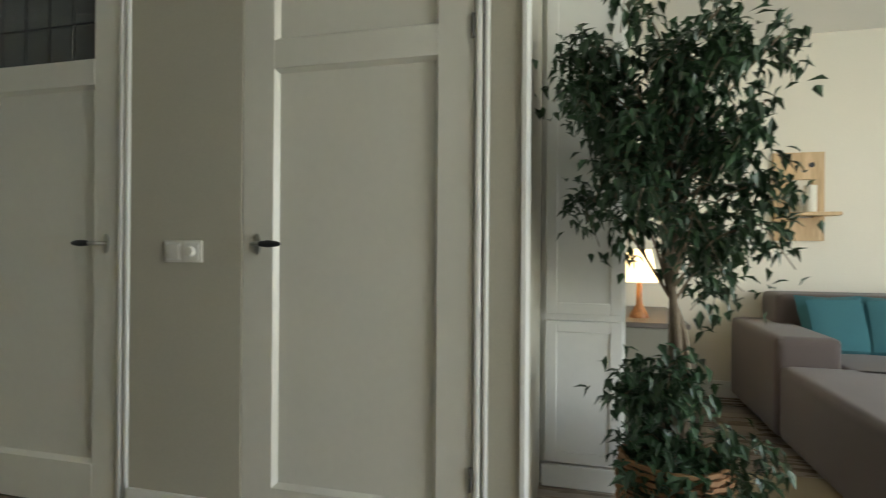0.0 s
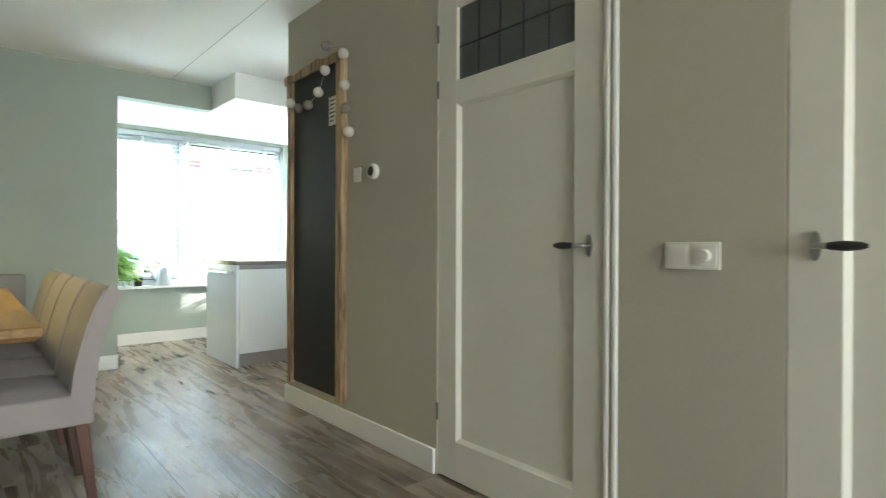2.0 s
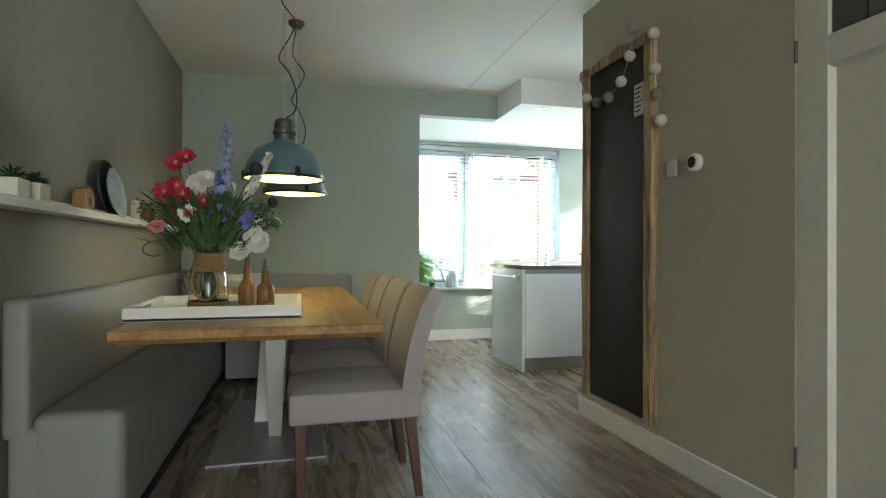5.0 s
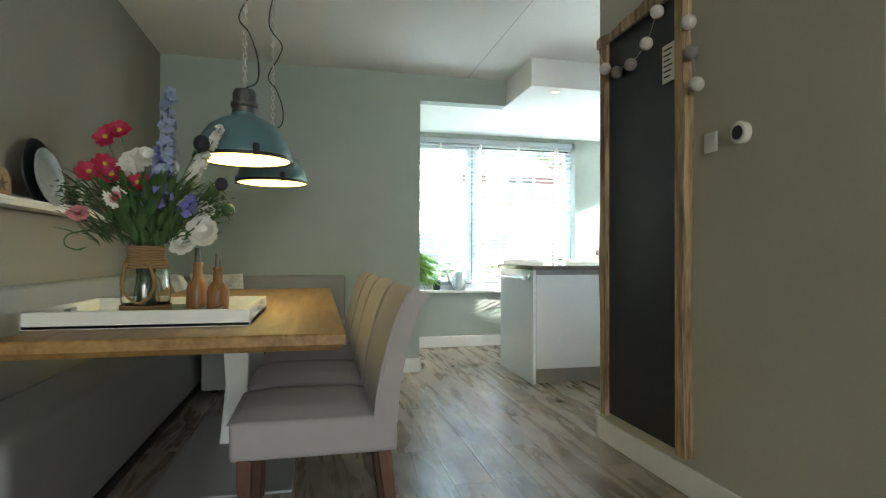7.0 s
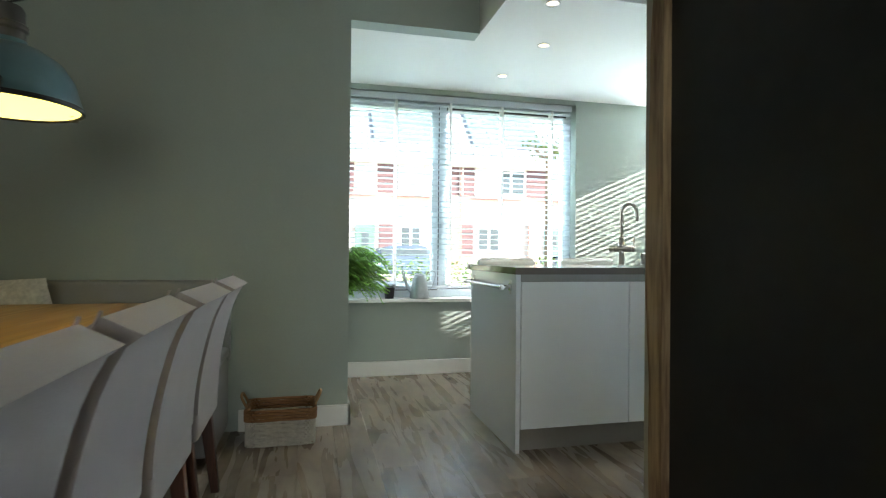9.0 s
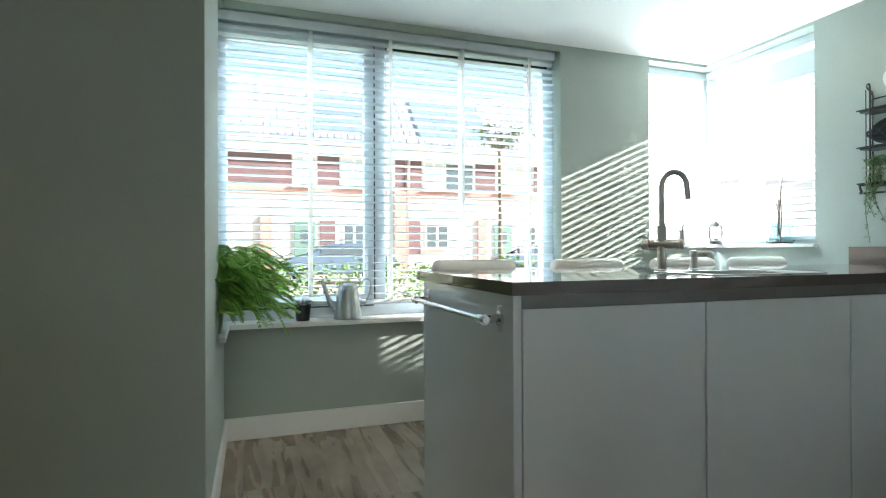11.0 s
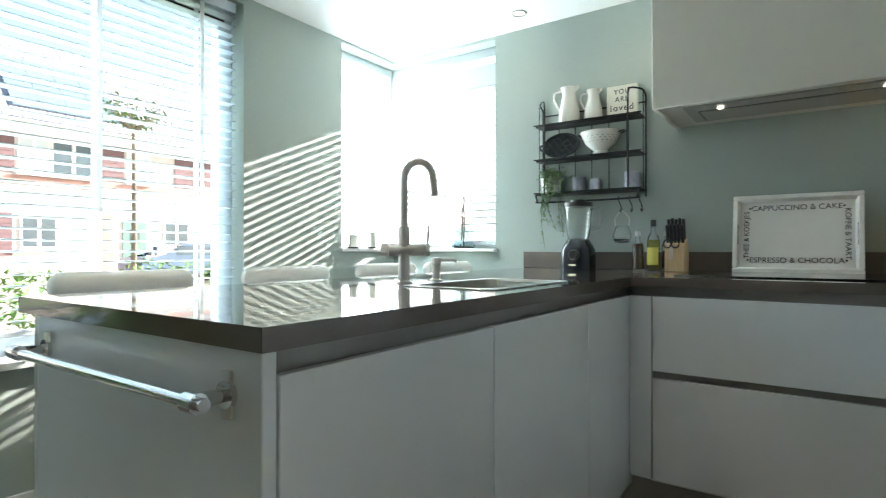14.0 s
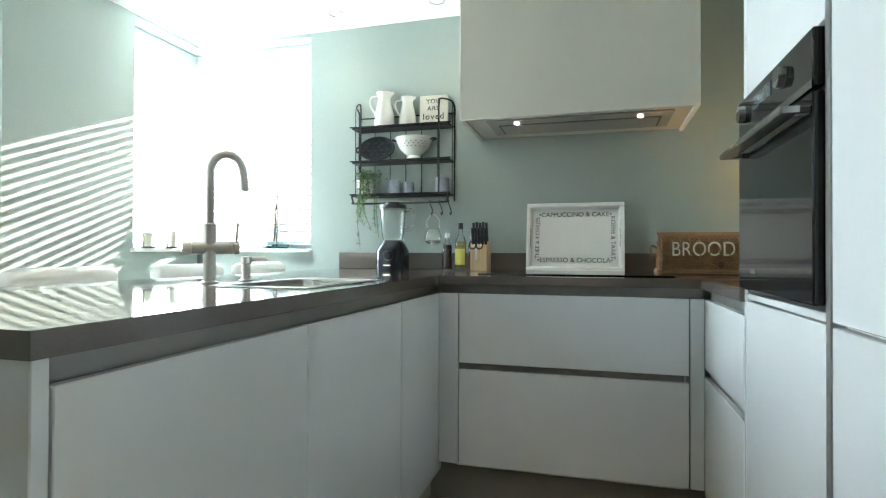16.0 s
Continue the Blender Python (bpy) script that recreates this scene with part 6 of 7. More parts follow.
for i in range(5):
    for j in range(2):
        x, y = -0.034 + i * 0.017, -0.03 + 0.035 * j
        part("knife_handle", tube([(x, y, 0.14 + 0.012 * j), (x - 0.001, y - 0.022, 0.225 + 0.03 * j + 0.004 * (i % 2))], 0.0075, 8), M["black"], kb, "black knife handle")
for s in (-1, 1):
    part("scissor_ring", tube([(-0.012 + s * 0.018 + 0.017 * math.cos(t), -0.064, 0.135 + 0.02 * math.sin(t)) for t in [2 * math.pi * k / 14 for k in range(15)]], 0.004, 6, ends=False), M["black"], kb, "black scissor handle")
part("scissor_blade", block(-0.018, -0.006, -0.062, -0.058, 0.06, 0.12), M["steel"], kb)

tt = new("printed_tray")
tt.matrix_basis = Matrix.Translation((-5.290, 4.378, TOP - 0.0045)) @ pose(0, 0, 0, -9.5, 0, 0)
tagged(tt, "white wooden tray with black lettering leaning against the wall", "tray")
hw, hh = 0.245, 0.36
part("panel", block(-hw + 0.02, hw - 0.02, -0.006, 0.004, 0.02, hh - 0.02), M["white"], tt)
for a, b, c, d in ((-hw, hw, 0.0, 0.022), (-hw, hw, hh - 0.022, hh), (-hw, -hw + 0.022, 0.022, hh - 0.022), (hw - 0.022, hw, 0.022, hh - 0.022)):
    bm = block(a, b, -0.036, 0.006, c, d, 0.004, 1)
    for v in bm.verts:  # the rims flare outwards to the front
        inset = 0.012 * (v.co.y + 0.036) / 0.042
        v.co.x *= 1 - inset / hw
        v.co.z += inset * (1 - 2 * v.co.z / hh)
    part("rim", bm, M["white"], tt)
part("handle_slot", block(hw - 0.0235, hw - 0.0215, -0.034, -0.012, hh / 2 - 0.05, hh / 2 + 0.045), M["ink"], tt, "dark cut-out handle")
part("handle_slot", block(-hw + 0.0215, -hw + 0.0235, -0.034, -0.012, hh / 2 - 0.05, hh / 2 + 0.045), M["ink"], tt, "dark cut-out handle")
for body, x, z, r in (("\u2022CAPPUCCINO & CAKE\u2022", 0, hh - 0.058, 0), ("\u2022ESPRESSO & CHOCOLA\u2022", 0, 0.062, 0), ("THEE & KOEKJES", -hw + 0.056, hh / 2, 90), ("KOFFIE & TAART", hw - 0.056, hh / 2, -90)):
    letters(body, 0.034 if r == 0 else 0.030, M["ink"], tt, Matrix.Translation((x, -0.0072, z)) @ FACING_Y @ pose(0, 0, 0, 0, 0, r))

bread = thing("bread_basket", "brown wicker bread basket with pale lettering", "basket", (-4.655, 4.28, TOP))
bm = bmesh.new()
for k in range(29):
    t = k / 28
    y, z = (-0.11, 0.008 + 0.13 * t * 1.6) if t < 0.55 else (-0.11 + 0.10 * ((t - 0.55) / 0.45) ** 1.3, 0.122 + 0.068 * math.sin((t - 0.55) / 0.45 * math.pi / 2))
    pts = [(-0.25 + 0.5 * i / 48, y + 0.003 * (1 if (i + k) % 2 else -1), z) for i in range(49)]
    tube(pts, 0.0041, 5, bm)
part("weave", bm, M["wicker"], bread)
bm = block(-0.245, 0.245, -0.10, 0.10, 0.003, 0.12, 0.004, 1)
box(bm, -0.245, 0.245, -0.06, 0.10, 0.12, 0.176, 0.03, 2)
part("body", bm, M["wicker"], bread)
bm = bmesh.new()
woven(bm, 0.248, 0.112, 0.004, 0.02, 2, 0.008, 0.003)
part("foot_weave", bm, M["wicker"], bread)
part("clasp", tube([(0.0, -0.118, 0.045), (0.0, -0.128, 0.045)], 0.014, 14), M["dark_wood"], bread, "dark wooden clasp")
for i in range(13):
    x = -0.24 + 0.04 * i
    part("stake", tube(curve_points([(x, -0.117, 0.01), (x, -0.118, 0.11), (x, -0.10, 0.148), (x, -0.04, 0.187)], 4), 0.0024, 6), M["wicker"], bread)
letters("BROOD", 0.092, M["ivory"], bread, Matrix.Translation((-0.068, -0.1165, 0.112)) @ pose(0, 0, 0, 89, 0, 0) @ Matrix.Diagonal((0.8, 1, 1, 1)), depth=0.001, spacing=1.02)
part("handle", tube(curve_points([(-0.25, -0.03, 0.12), (-0.275, -0.03, 0.13), (-0.28, -0.03, 0.10), (-0.25, -0.03, 0.08)], 5), 0.005, 6), M["wicker"], bread)
M["warm_bulb"] = glow("warm_lamp_glass", (1.0, 0.72, 0.32), 0.35)
lampk = thing("table_lamp", "small warm lamp on the worktop behind the oven tower", "lamp", (-4.35, 4.25, TOP))
part("base", lathe([(0, 0), (0.05, 0), (0.05, 0.012), (0.012, 0.02), (0.012, 0.14), (0, 0.14)], 20), M["black_metal"], lampk)
part("shade", lathe([(0.07, 0.14), (0.05, 0.26), (0.048, 0.26), (0.068, 0.14)], 24), M["warm_bulb"], lampk)
bulb("table_lamp_bulb", -4.35, 4.25, TOP + 0.20, 1.0, (1.0, 0.68, 0.30), 0.04)

# sill things
can = thing("watering_can", "galvanised zinc watering can on the sill", "watering can", (X_BAY + 0.01, 1.86, W1[2] + 0.028))
part("body", lathe([(0, 0.002), (0.078, 0.002), (0.08, 0.008), (0.076, 0.05), (0.058, 0.16), (0.054, 0.18), (0.051, 0.18), (0.056, 0.155), (0.073, 0.05), (0.073, 0.01), (0, 0.008)], 28), M["zinc"], can)
part("hood", lathe([(0.054, 0.178), (0.045, 0.20), (0.02, 0.205), (0.0, 0.2)], 20), M["zinc"], can, "", pose(0.012, 0, 0, 0, 8, 0))
part("spout", tube(curve_points([(0, -0.066, 0.055), (0, -0.10, 0.10), (0, -0.135, 0.20), (0, -0.15, 0.225)], 5), [0.017] * 6 + [0.012] * 6 + [0.009] * 4, 12), M["zinc"], can)
part("handle", tube(curve_points([(0, 0.055, 0.17), (0, 0.10, 0.225), (0, 0.135, 0.20), (0, 0.11, 0.10), (0, 0.072, 0.06)], 6), 0.004, 8), M["zinc"], can)
pot = thing("small_pot", "small black pot with a sprig on the sill", "pot", (X_BAY + 0.015, 1.61, W1[2] + 0.028))
part("pot", lathe([(0, 0.002), (0.036, 0.002), (0.045, 0.09), (0.041, 0.09), (0.034, 0.01), (0, 0.01)], 20), M["black"], pot)
bm = bmesh.new()
for k in range(14):
    a = rnd.uniform(0, 6.28)
    leaf_mesh(bm, Vector((0.012 * math.cos(a), 0.012 * math.sin(a), 0.08)), Vector((math.cos(a) * 0.8, math.sin(a) * 0.8, 1)), Vector((0, 0, 1)), rnd.uniform(0.04, 0.075), 0.016)
part("leaves", bm, M["zinc"], pot, "silvery leaves")

fern = thing("potted_fern", "lush bright green fern in a black pot on the side sill", "fern", (-7.33, 1.155, W1[2] + 0.028))
part("pot", lathe([(0, 0.0), (0.05, 0.0), (0.065, 0.12), (0.060, 0.12), (0.045, 0.01), (0, 0.01)], 24), M["black"], fern)
bm, st = bmesh.new(), bmesh.new()
rnd = random.Random(5)
for k in range(260):
    a = rnd.uniform(-0.2, math.pi - 0.2)
    reach, rise = rnd.uniform(0.12, 0.40), rnd.uniform(0.0, 0.29)
    d = Vector((math.cos(a), math.sin(a), 0))
    end = rise - rnd.uniform(0.0, 0.10) - (0.10 if k % 9 == 0 else 0)
    pts = curve_points([Vector((0, 0, 0.12)), Vector((0, 0, 0.12)) + d * reach * 0.45 + Vector((0, 0, rise)), Vector((0, 0, 0.12)) + d * reach * 0.85 + Vector((0, 0, rise * 0.85)), Vector((0, 0, 0.12)) + d * reach * 1.12 + Vector((0, 0, end))], 6)
    if min(p.y for p in pts) < -0.06 or (min(p.x for p in pts) < -0.28):
        continue
    tube(pts, 0.0011, 3, st)
    for i in range(2, len(pts) - 1):
        w = (pts[i + 1] - pts[i]).normalized()
        s = w.cross(Vector((0, 0, 1))).normalized()
        size = 0.042 * (1 - abs(i / len(pts) - 0.45) * 1.3)
        for f in (0, 0.5):
            p = pts[i].lerp(pts[i + 1], f)
            for q in (-1, 1):
                leaf_mesh(bm, p, s * q + w * 0.45, Vector((0, 0, 1)), max(size, 0.012) * rnd.uniform(.85, 1.15), 0.0105, 0.1, 0.25)
part("fronds", bm, M["fern"], fern)
part("stem", st, M["stem"], fern)

for x, y, h in ((-7.655, 4.06, 0.085), (-7.64, 4.22, 0.105)):
    cd = thing("candle_holder", "pale candle in a wire holder on the corner sill", "candle holder", (x, y, W2Z[0] + 0.022), "candles on the corner sill")
    part("candle", lathe([(0, 0.004), (0.026, 0.004), (0.026, h), (0.022, h + 0.004), (0, h)], 20), M["candle"], cd)
    part("dish", lathe([(0, 0), (0.036, 0), (0.04, 0.008), (0.036, 0.006), (0, 0.004)], 20), M["black_metal"], cd)
    part("wire", tube(curve_points([(0, -0.034, 0.005), (0, -0.034, 0.13), (0, 0, 0.19), (0, 0.034, 0.13), (0, 0.034, 0.005)], 6), 0.0035, 6), M["black_metal"], cd)
lan = thing("storm_lantern", "small dark metal storm lantern with a glass chimney", "lantern", (-7.55, 4.44, W2Z[0] + 0.022))
part("tank", lathe([(0, 0), (0.040, 0), (0.043, 0.008), (0.043, 0.025), (0.02, 0.035), (0.02, 0.045), (0, 0.045)], 22), M["pewter"], lan)
part("chimney", lathe([(0.022, 0.045), (0.036, 0.075), (0.03, 0.115), (0.022, 0.125), (0.02, 0.125), (0.034, 0.075), (0.02, 0.046)], 22), M["glass"], lan)
part("top", lathe([(0.026, 0.125), (0.024, 0.15), (0.012, 0.165), (0, 0.168)], 20), M["pewter"], lan)
for s in (-1, 1):
    part("side_tube", tube(curve_points([(0, s * 0.036, 0.02), (0, s * 0.056, 0.06), (0, s * 0.052, 0.12), (0, s * 0.025, 0.15)], 5), 0.006, 6), M["pewter"], lan)
part("bail", tube(curve_points([(0, -0.05, 0.12), (0, -0.04, 0.18), (0, 0, 0.2), (0, 0.04, 0.18), (0, 0.05, 0.12)], 5), 0.0018, 6), M["black_metal"], lan)
gv = thing("glass_vase", "pale blue glass vase with dry twigs on the corner sill", "vase", (-7.13, 4.54, W2Z[0] + 0.022))
part("vase", lathe([(0, 0.002), (0.07, 0.002), (0.078, 0.01), (0.080, 0.07), (0.066, 0.125), (0.064, 0.14), (0.061, 0.14), (0.062, 0.125), (0.076, 0.07), (0.073, 0.014), (0, 0.01)], 28), M["blue_glass"], gv)
bm = bmesh.new()
for k in range(5):
    tube([(rnd.uniform(-.05, .05), rnd.uniform(-.03, .03), 0.012), (rnd.uniform(-.012, .012), 0, 0.16), (rnd.uniform(-.02, .02), rnd.uniform(-.01, .01), 0.27 + 0.04 * k)], [0.0045, 0.004, 0.0025], 5, bm)
part("twigs", bm, M["bark"], gv)


# ---- living room ----
cab = thing("tall_cupboard", "tall built-in white cupboard with panelled doors", "cupboard", (0, 0, 0))
part("body", block(-0.499, -0.13, 2.645, 3.1, 0.0, H_MAIN - 0.002), M["trim"], cab)
for z0, z1 in ((0.11, 0.745), (0.775, 2.55)):
    d = part("door", block(-0.475, -0.145, 2.62, 2.645, z0, z1, 0.002, 1), M["trim"], cab)
    for a, b, c, e in ((-0.475, -0.425, z0, z1), (-0.195, -0.145, z0, z1), (-0.425, -0.195, z0, z0 + 0.05), (-0.425, -0.195, z1 - 0.05, z1)):
        part("door_rail", block(a, b, 2.613, 2.620, c, e, 0.0015, 1), M["trim"], d)
part("plinth", block(-0.49, -0.13, 2.61, 2.645, 0, 0.10, 0.003, 1), M["trim"], cab)
low = thing("low_cupboard", "low dark taupe cupboard beside the tall white one", "cupboard", (0, 0, 0))
part("body", block(-0.129, 0.25, 3.45, 4.40, 0.02, 0.62, 0.004, 1), M["taupe"], low)
part("top", block(-0.129, 0.27, 3.43, 4.42, 0.62, 0.65, 0.003, 1), M["plinth"], low)
tl = thing("table_lamp", "small lit lamp with an amber shade on a low cupboard", "lamp", (0.02, 3.7, 0.65))
part("shade", lathe([(0.11, 0.22), (0.07, 0.42), (0.068, 0.42), (0.108, 0.22)], 24), M["warm_bulb"], tl)
part("foot", lathe([(0, 0), (0.06, 0), (0.05, 0.03), (0.02, 0.08), (0.015, 0.23), (0, 0.23)], 18), M["mango"], tl)

fic = thing("ficus_tree", "tall leafy weeping fig in a wicker basket", "potted plant", (0.01, 2.22, 0))
bm = bmesh.new()
for k in range(15):
    z = 0.012 + 0.022 * k
    r = 0.155 + 0.035 * math.sin(k / 14 * 2.4)
    tube([((r + 0.004 * (1 if (i + k) % 2 else -1)) * math.cos(2 * math.pi * i / 40), (r + 0.004 * (1 if (i + k) % 2 else -1)) * math.sin(2 * math.pi * i / 40), z) for i in range(41)], 0.011, 5, bm, ends=False)
part("basket", bm, M["wicker"], fic, "brown wicker basket")
part("soil", lathe([(0, 0.29), (0.17, 0.29)], 20), M["bark"], fic)
rnd = random.Random(21)
wd, lv = bmesh.new(), bmesh.new()
tips = []
for s, (bx, by) in enumerate(((-0.015, 0.0), (0.025, 0.01), (0.0, -0.02))):
    top = Vector((bx * 2 + rnd.uniform(-.05, .05), by, 1.55))
    trunk = curve_points([(bx, by, 0.28), (bx * 1.3 + 0.01, by, 0.7), (bx * -0.6 - 0.02, by + 0.01, 1.05), top], 6)
    tube(trunk, [0.017 - 0.010 * i / len(trunk) for i in range(len(trunk))], 8, wd)
    for k in range(17):
        p = trunk[rnd.randint(9, len(trunk) - 1)]
        a = rnd.uniform(0, 6.28)
        r = rnd.uniform(0.15, 0.40)
        h = rnd.uniform(0.05, 0.50)
        e = Vector((p.x + r * math.cos(a), p.y + r * 0.75 * math.sin(a), p.z + h))
        br = curve_points([p, p.lerp(e, 0.5) + Vector((0, 0, 0.06)), e], 4)
        tube(br, [0.006 - 0.004 * i / len(br) for i in range(len(br))], 5, wd)
        tips += br[3:]
        for q in range(3):
            d = e + Vector((rnd.uniform(-.10, .10), rnd.uniform(-.09, .09), rnd.uniform(-.22, .05)))
            tw = curve_points([br[5], e, d], 3)
            tube(tw, 0.0018, 4, wd)
            tips += tw[2:]
for k in range(22):
    a = rnd.uniform(0, 6.28)
    r = rnd.uniform(0.12, 0.29)
    e = Vector((r * math.cos(a) + 0.03, r * math.sin(a) * 0.8, rnd.uniform(0.16, 0.62)))
    br = curve_points([(0, 0, 0.3), (e.x * 0.5, e.y * 0.5, e.z + 0.03), e], 4)
    tube(br, 0.003, 4, wd)
    tips += br[3:] * 3
for p in tips:
    for q in range(4 if p.z > 0.7 else 6):
        o = Vector((rnd.gauss(0, .045), rnd.gauss(0, .045), rnd.gauss(-.01, .045)))
        leaf_mesh(lv, p + o, Vector((rnd.uniform(-1, 1), rnd.uniform(-1, 1), rnd.uniform(-1.1, 0.2))), Vector((rnd.uniform(-.3, .3), rnd.uniform(-.3, .3), 1)), rnd.uniform(0.045, 0.075), rnd.uniform(0.022, 0.034), 0.18, 0.25)
part("trunk", wd, M["bark"], fic, "thin grey-brown stems")
part("crown", lv, M["leaf"], fic, "small glossy dark green leaves")

so = thing("sofa", "taupe fabric corner sofa with a wide low arm", "sofa", (0, 0, 0))
part("arm", block(0.70, 1.02, 3.44, 4.42, 0.05, 0.60, 0.05, 4), M["sofa"], so)
part("base", block(1.021, 3.2, 3.35, 4.42, 0.06, 0.30, 0.02, 2), M["sofa"], so)
part("seat_cushion", block(1.022, 2.0, 3.30, 4.10, 0.30, 0.45, 0.04, 3), M["sofa"], so)
part("seat_cushion", block(2.01, 3.2, 3.30, 4.10, 0.30, 0.45, 0.04, 3), M["sofa"], so)
part("backrest", block(0.90, 3.2, 4.10, 4.44, 0.45, 0.79, 0.05, 4), M["sofa"], so)
part("chaise", block(0.71, 1.9, 2.25, 3.435, 0.05, 0.45, 0.05, 4), M["sofa"], so)
for x, rz in ((1.18, 8), (1.52, -4)):
    solid("cushion", cushion(0.40, 0.40, 0.15), M["teal"], "teal blue cushion on the sofa", "cushion", Matrix.Translation((x, 3.99, 0.60)) @ pose(0, 0, 0, 70, 0, rz), "sofa cushions")
solid("rug", block(0.35, 3.4, 1.3, 3.0, 0.001, 0.014, 0.004, 1), M["rug"], "low sandy rug on the living room floor", "rug")
wl = thing("wall_candle_shelf", "oak wall board with a small shelf and candle", "wall shelf", (1.14, Y_STOVE, 1.14))
bm = bmesh.new()
for a, b, c, d in ((-0.16, 0.16, 0.0, 0.16), (-0.16, -0.05, 0.16, 0.43), (0.09, 0.16, 0.16, 0.43), (-0.16, 0.16, 0.43, 0.62)):
    box(bm, a, b, -0.03, -0.001, c, d)
part("board", bm, M["light_wood"], wl)
part("shelf", block(-0.17, 0.22, -0.16, -0.03, 0.17, 0.195, 0.003, 1), M["light_wood"], wl)
part("candle", tube([(0.05, -0.09, 0.195), (0.05, -0.09, 0.38)], 0.04, 18), M["candle"], wl)
part("bolt", tube([(0.08, -0.03, 0.53), (0.08, -0.038, 0.53)], 0.018, 12), M["black_metal"], wl)

# ---- outside ----
structure("ground", block(-400, 60, -300, 300, -0.62, -0.20), M["grass"], "lawn and gardens")
structure("road", block(-27, -21, -200, 200, -0.20, -0.16), M["paving"], "brick paved street")
structure("pavement", block(-21, -15, -200, 200, -0.20, -0.10), M["paving"], "paved footpath")
structure("pavement", block(-30, -27, -200, 200, -0.20, -0.10), M["paving"], "paved front gardens")
# assumed eave, added to set the upper limit of the sun stripes
structure("sun_cutting_overhang", block(-8.6, -4.0, Y_STOVE + 0.22, Y_STOVE + 0.22 + 0.78, 2.50, 2.62), M["trim"], "assumed eave board, added to cut the high sun at the side window")


def row_house(y0, w, boards, blinds, clear, doors, piers, array):
    """A two-storey house front facing +x; spans are measured along the front. blinds: windows with panes painted pale
    as reflected sky.
    """
    ob = thing("row_house", "two-storey pale brick row house with red-brown boarding and a tiled roof", "house", (-30.0, y0, -0.15), "houses across the street")
    part("wall", block(-7.0, 0.0, 0.0, w, 0.0, 6.2), M["render_wall"], ob, "pale brick wall")
    bm = bmesh.new()
    v = [bm.verts.new(p) for p in ((0.35, -0.02, 6.05), (0.35, w + 0.02, 6.05), (-3.5, w + 0.02, 10.0), (-3.5, -0.02, 10.0), (-7.35, w + 0.02, 6.05), (-7.35, -0.02, 6.05))]
    for q in ((0, 1, 2, 3), (3, 2, 4, 5), (0, 3, 5), (1, 4, 2), (0, 5, 4, 1)):
        bm.faces.new([v[i] for i in q])
    roof = part("roof", bm, M["roof"], ob, "grey tiled roof")
    slope = math.degrees(math.atan2(3.95, 3.85))
    on_roof = Matrix.Translation((0.35, 0, 6.05)) @ pose(0, 0, 0, 0, slope, 0)
    bm = bmesh.new()
    for k in range(16):
        d = 0.10 + 0.335 * k
        n = int(w / 0.30)
        for i in range(n):
            box(bm, -d - 0.30, -d, i * w / n + 0.03, (i + 1) * w / n - 0.03, 0.0, 0.05)
    part("roof_tiles", bm, M["roof"], roof, "", on_roof)
    a, b = array
    n = max(1, round((b - a) / 1.0))
    for i in range(n):
        for k in range(2):
            part("solar_panel", block(-0.75 - 1.7 * (k + 1) + 0.03, -0.75 - 1.7 * k, a + (b - a) * i / n, a + (b - a) * (i + 1) / n - 0.02, 0.09, 0.14), M["solar"], roof, "pale reflecting solar panel", on_roof)
    part("gutter", tube([(0.42, 0.0, 6.02), (0.42, w, 6.02)], 0.07, 10), M["trim"], ob)
    part("fascia", block(0.0, 0.40, 0.0, w, 5.58, 5.98), M["trim"], ob)
    part("brick_band", block(0.0, 0.05, 0.0, w, 3.72, 4.02), M["brick"], ob, "salmon brick band")
    for a, b, z0, z1 in boards:
        bd = part("boarding", block(0.0, 0.04, a, b, z0, z1), M["board"], ob, "red-brown boarding")
        z = z0 + 0.2
        while z < z1 - 0.1:
            part("board_joint", block(0.04, 0.055, a, b, z, z + 0.02), M["board"], bd)
            z += 0.2

    def win(a, b, z0, z1, mat):
        wdw = part("window", block(0.0, 0.05, a, b, z0, z1), M["trim"], ob, "white window frame")
        n = max(1, round((b - a) / 0.62))
        for i in range(n):
            c, d = a + (b - a) * i / n, a + (b - a) * (i + 1) / n
            part("pane", block(0.05, 0.06, c + 0.07, d - 0.07, z0 + 0.09, z1 - 0.09), mat, wdw)
        part("sill", block(0.05, 0.16, a - 0.05, b + 0.05, z0 - 0.06, z0), M["trim"], wdw)

    for a, b, z0, z1 in blinds:
        win(a, b, z0, z1, M["sky_pane"])
    for a, b, z0, z1 in clear:
        win(a, b, z0, z1, M["far_glass"])
    for a, b in doors:
        d = part("door", block(0.0, 0.06, a, b, 0.1, 2.5), M["green_door"], ob, "green front door")
        part("door_window", block(0.06, 0.07, a + 0.3, b - 0.3, 1.5, 2.1), M["far_glass"], d)
    for a, b, z in piers:
        part("brick_pier", block(0.0, 0.10, a, b, 0.0, z), M["brick"], ob, "salmon brick pier")
    return ob


UP = (4.1, 5.5)
house_a = row_house(0.25, 8.08, [(0.0, 2.75, *UP), (3.9, 4.88, *UP), (7.55, 8.05, *UP), (4.0, 4.7, 1.0, 2.55)], [(2.8, 3.85, *UP), (4.95, 6.2, *UP), (6.3, 7.5, *UP)], [(5.05, 6.1, 1.2, 2.5)], [(2.85, 3.8)],
                    [(1.4, 1.9, 2.7), (7.5, 8.08, 4.0)], (3.75, 7.3))
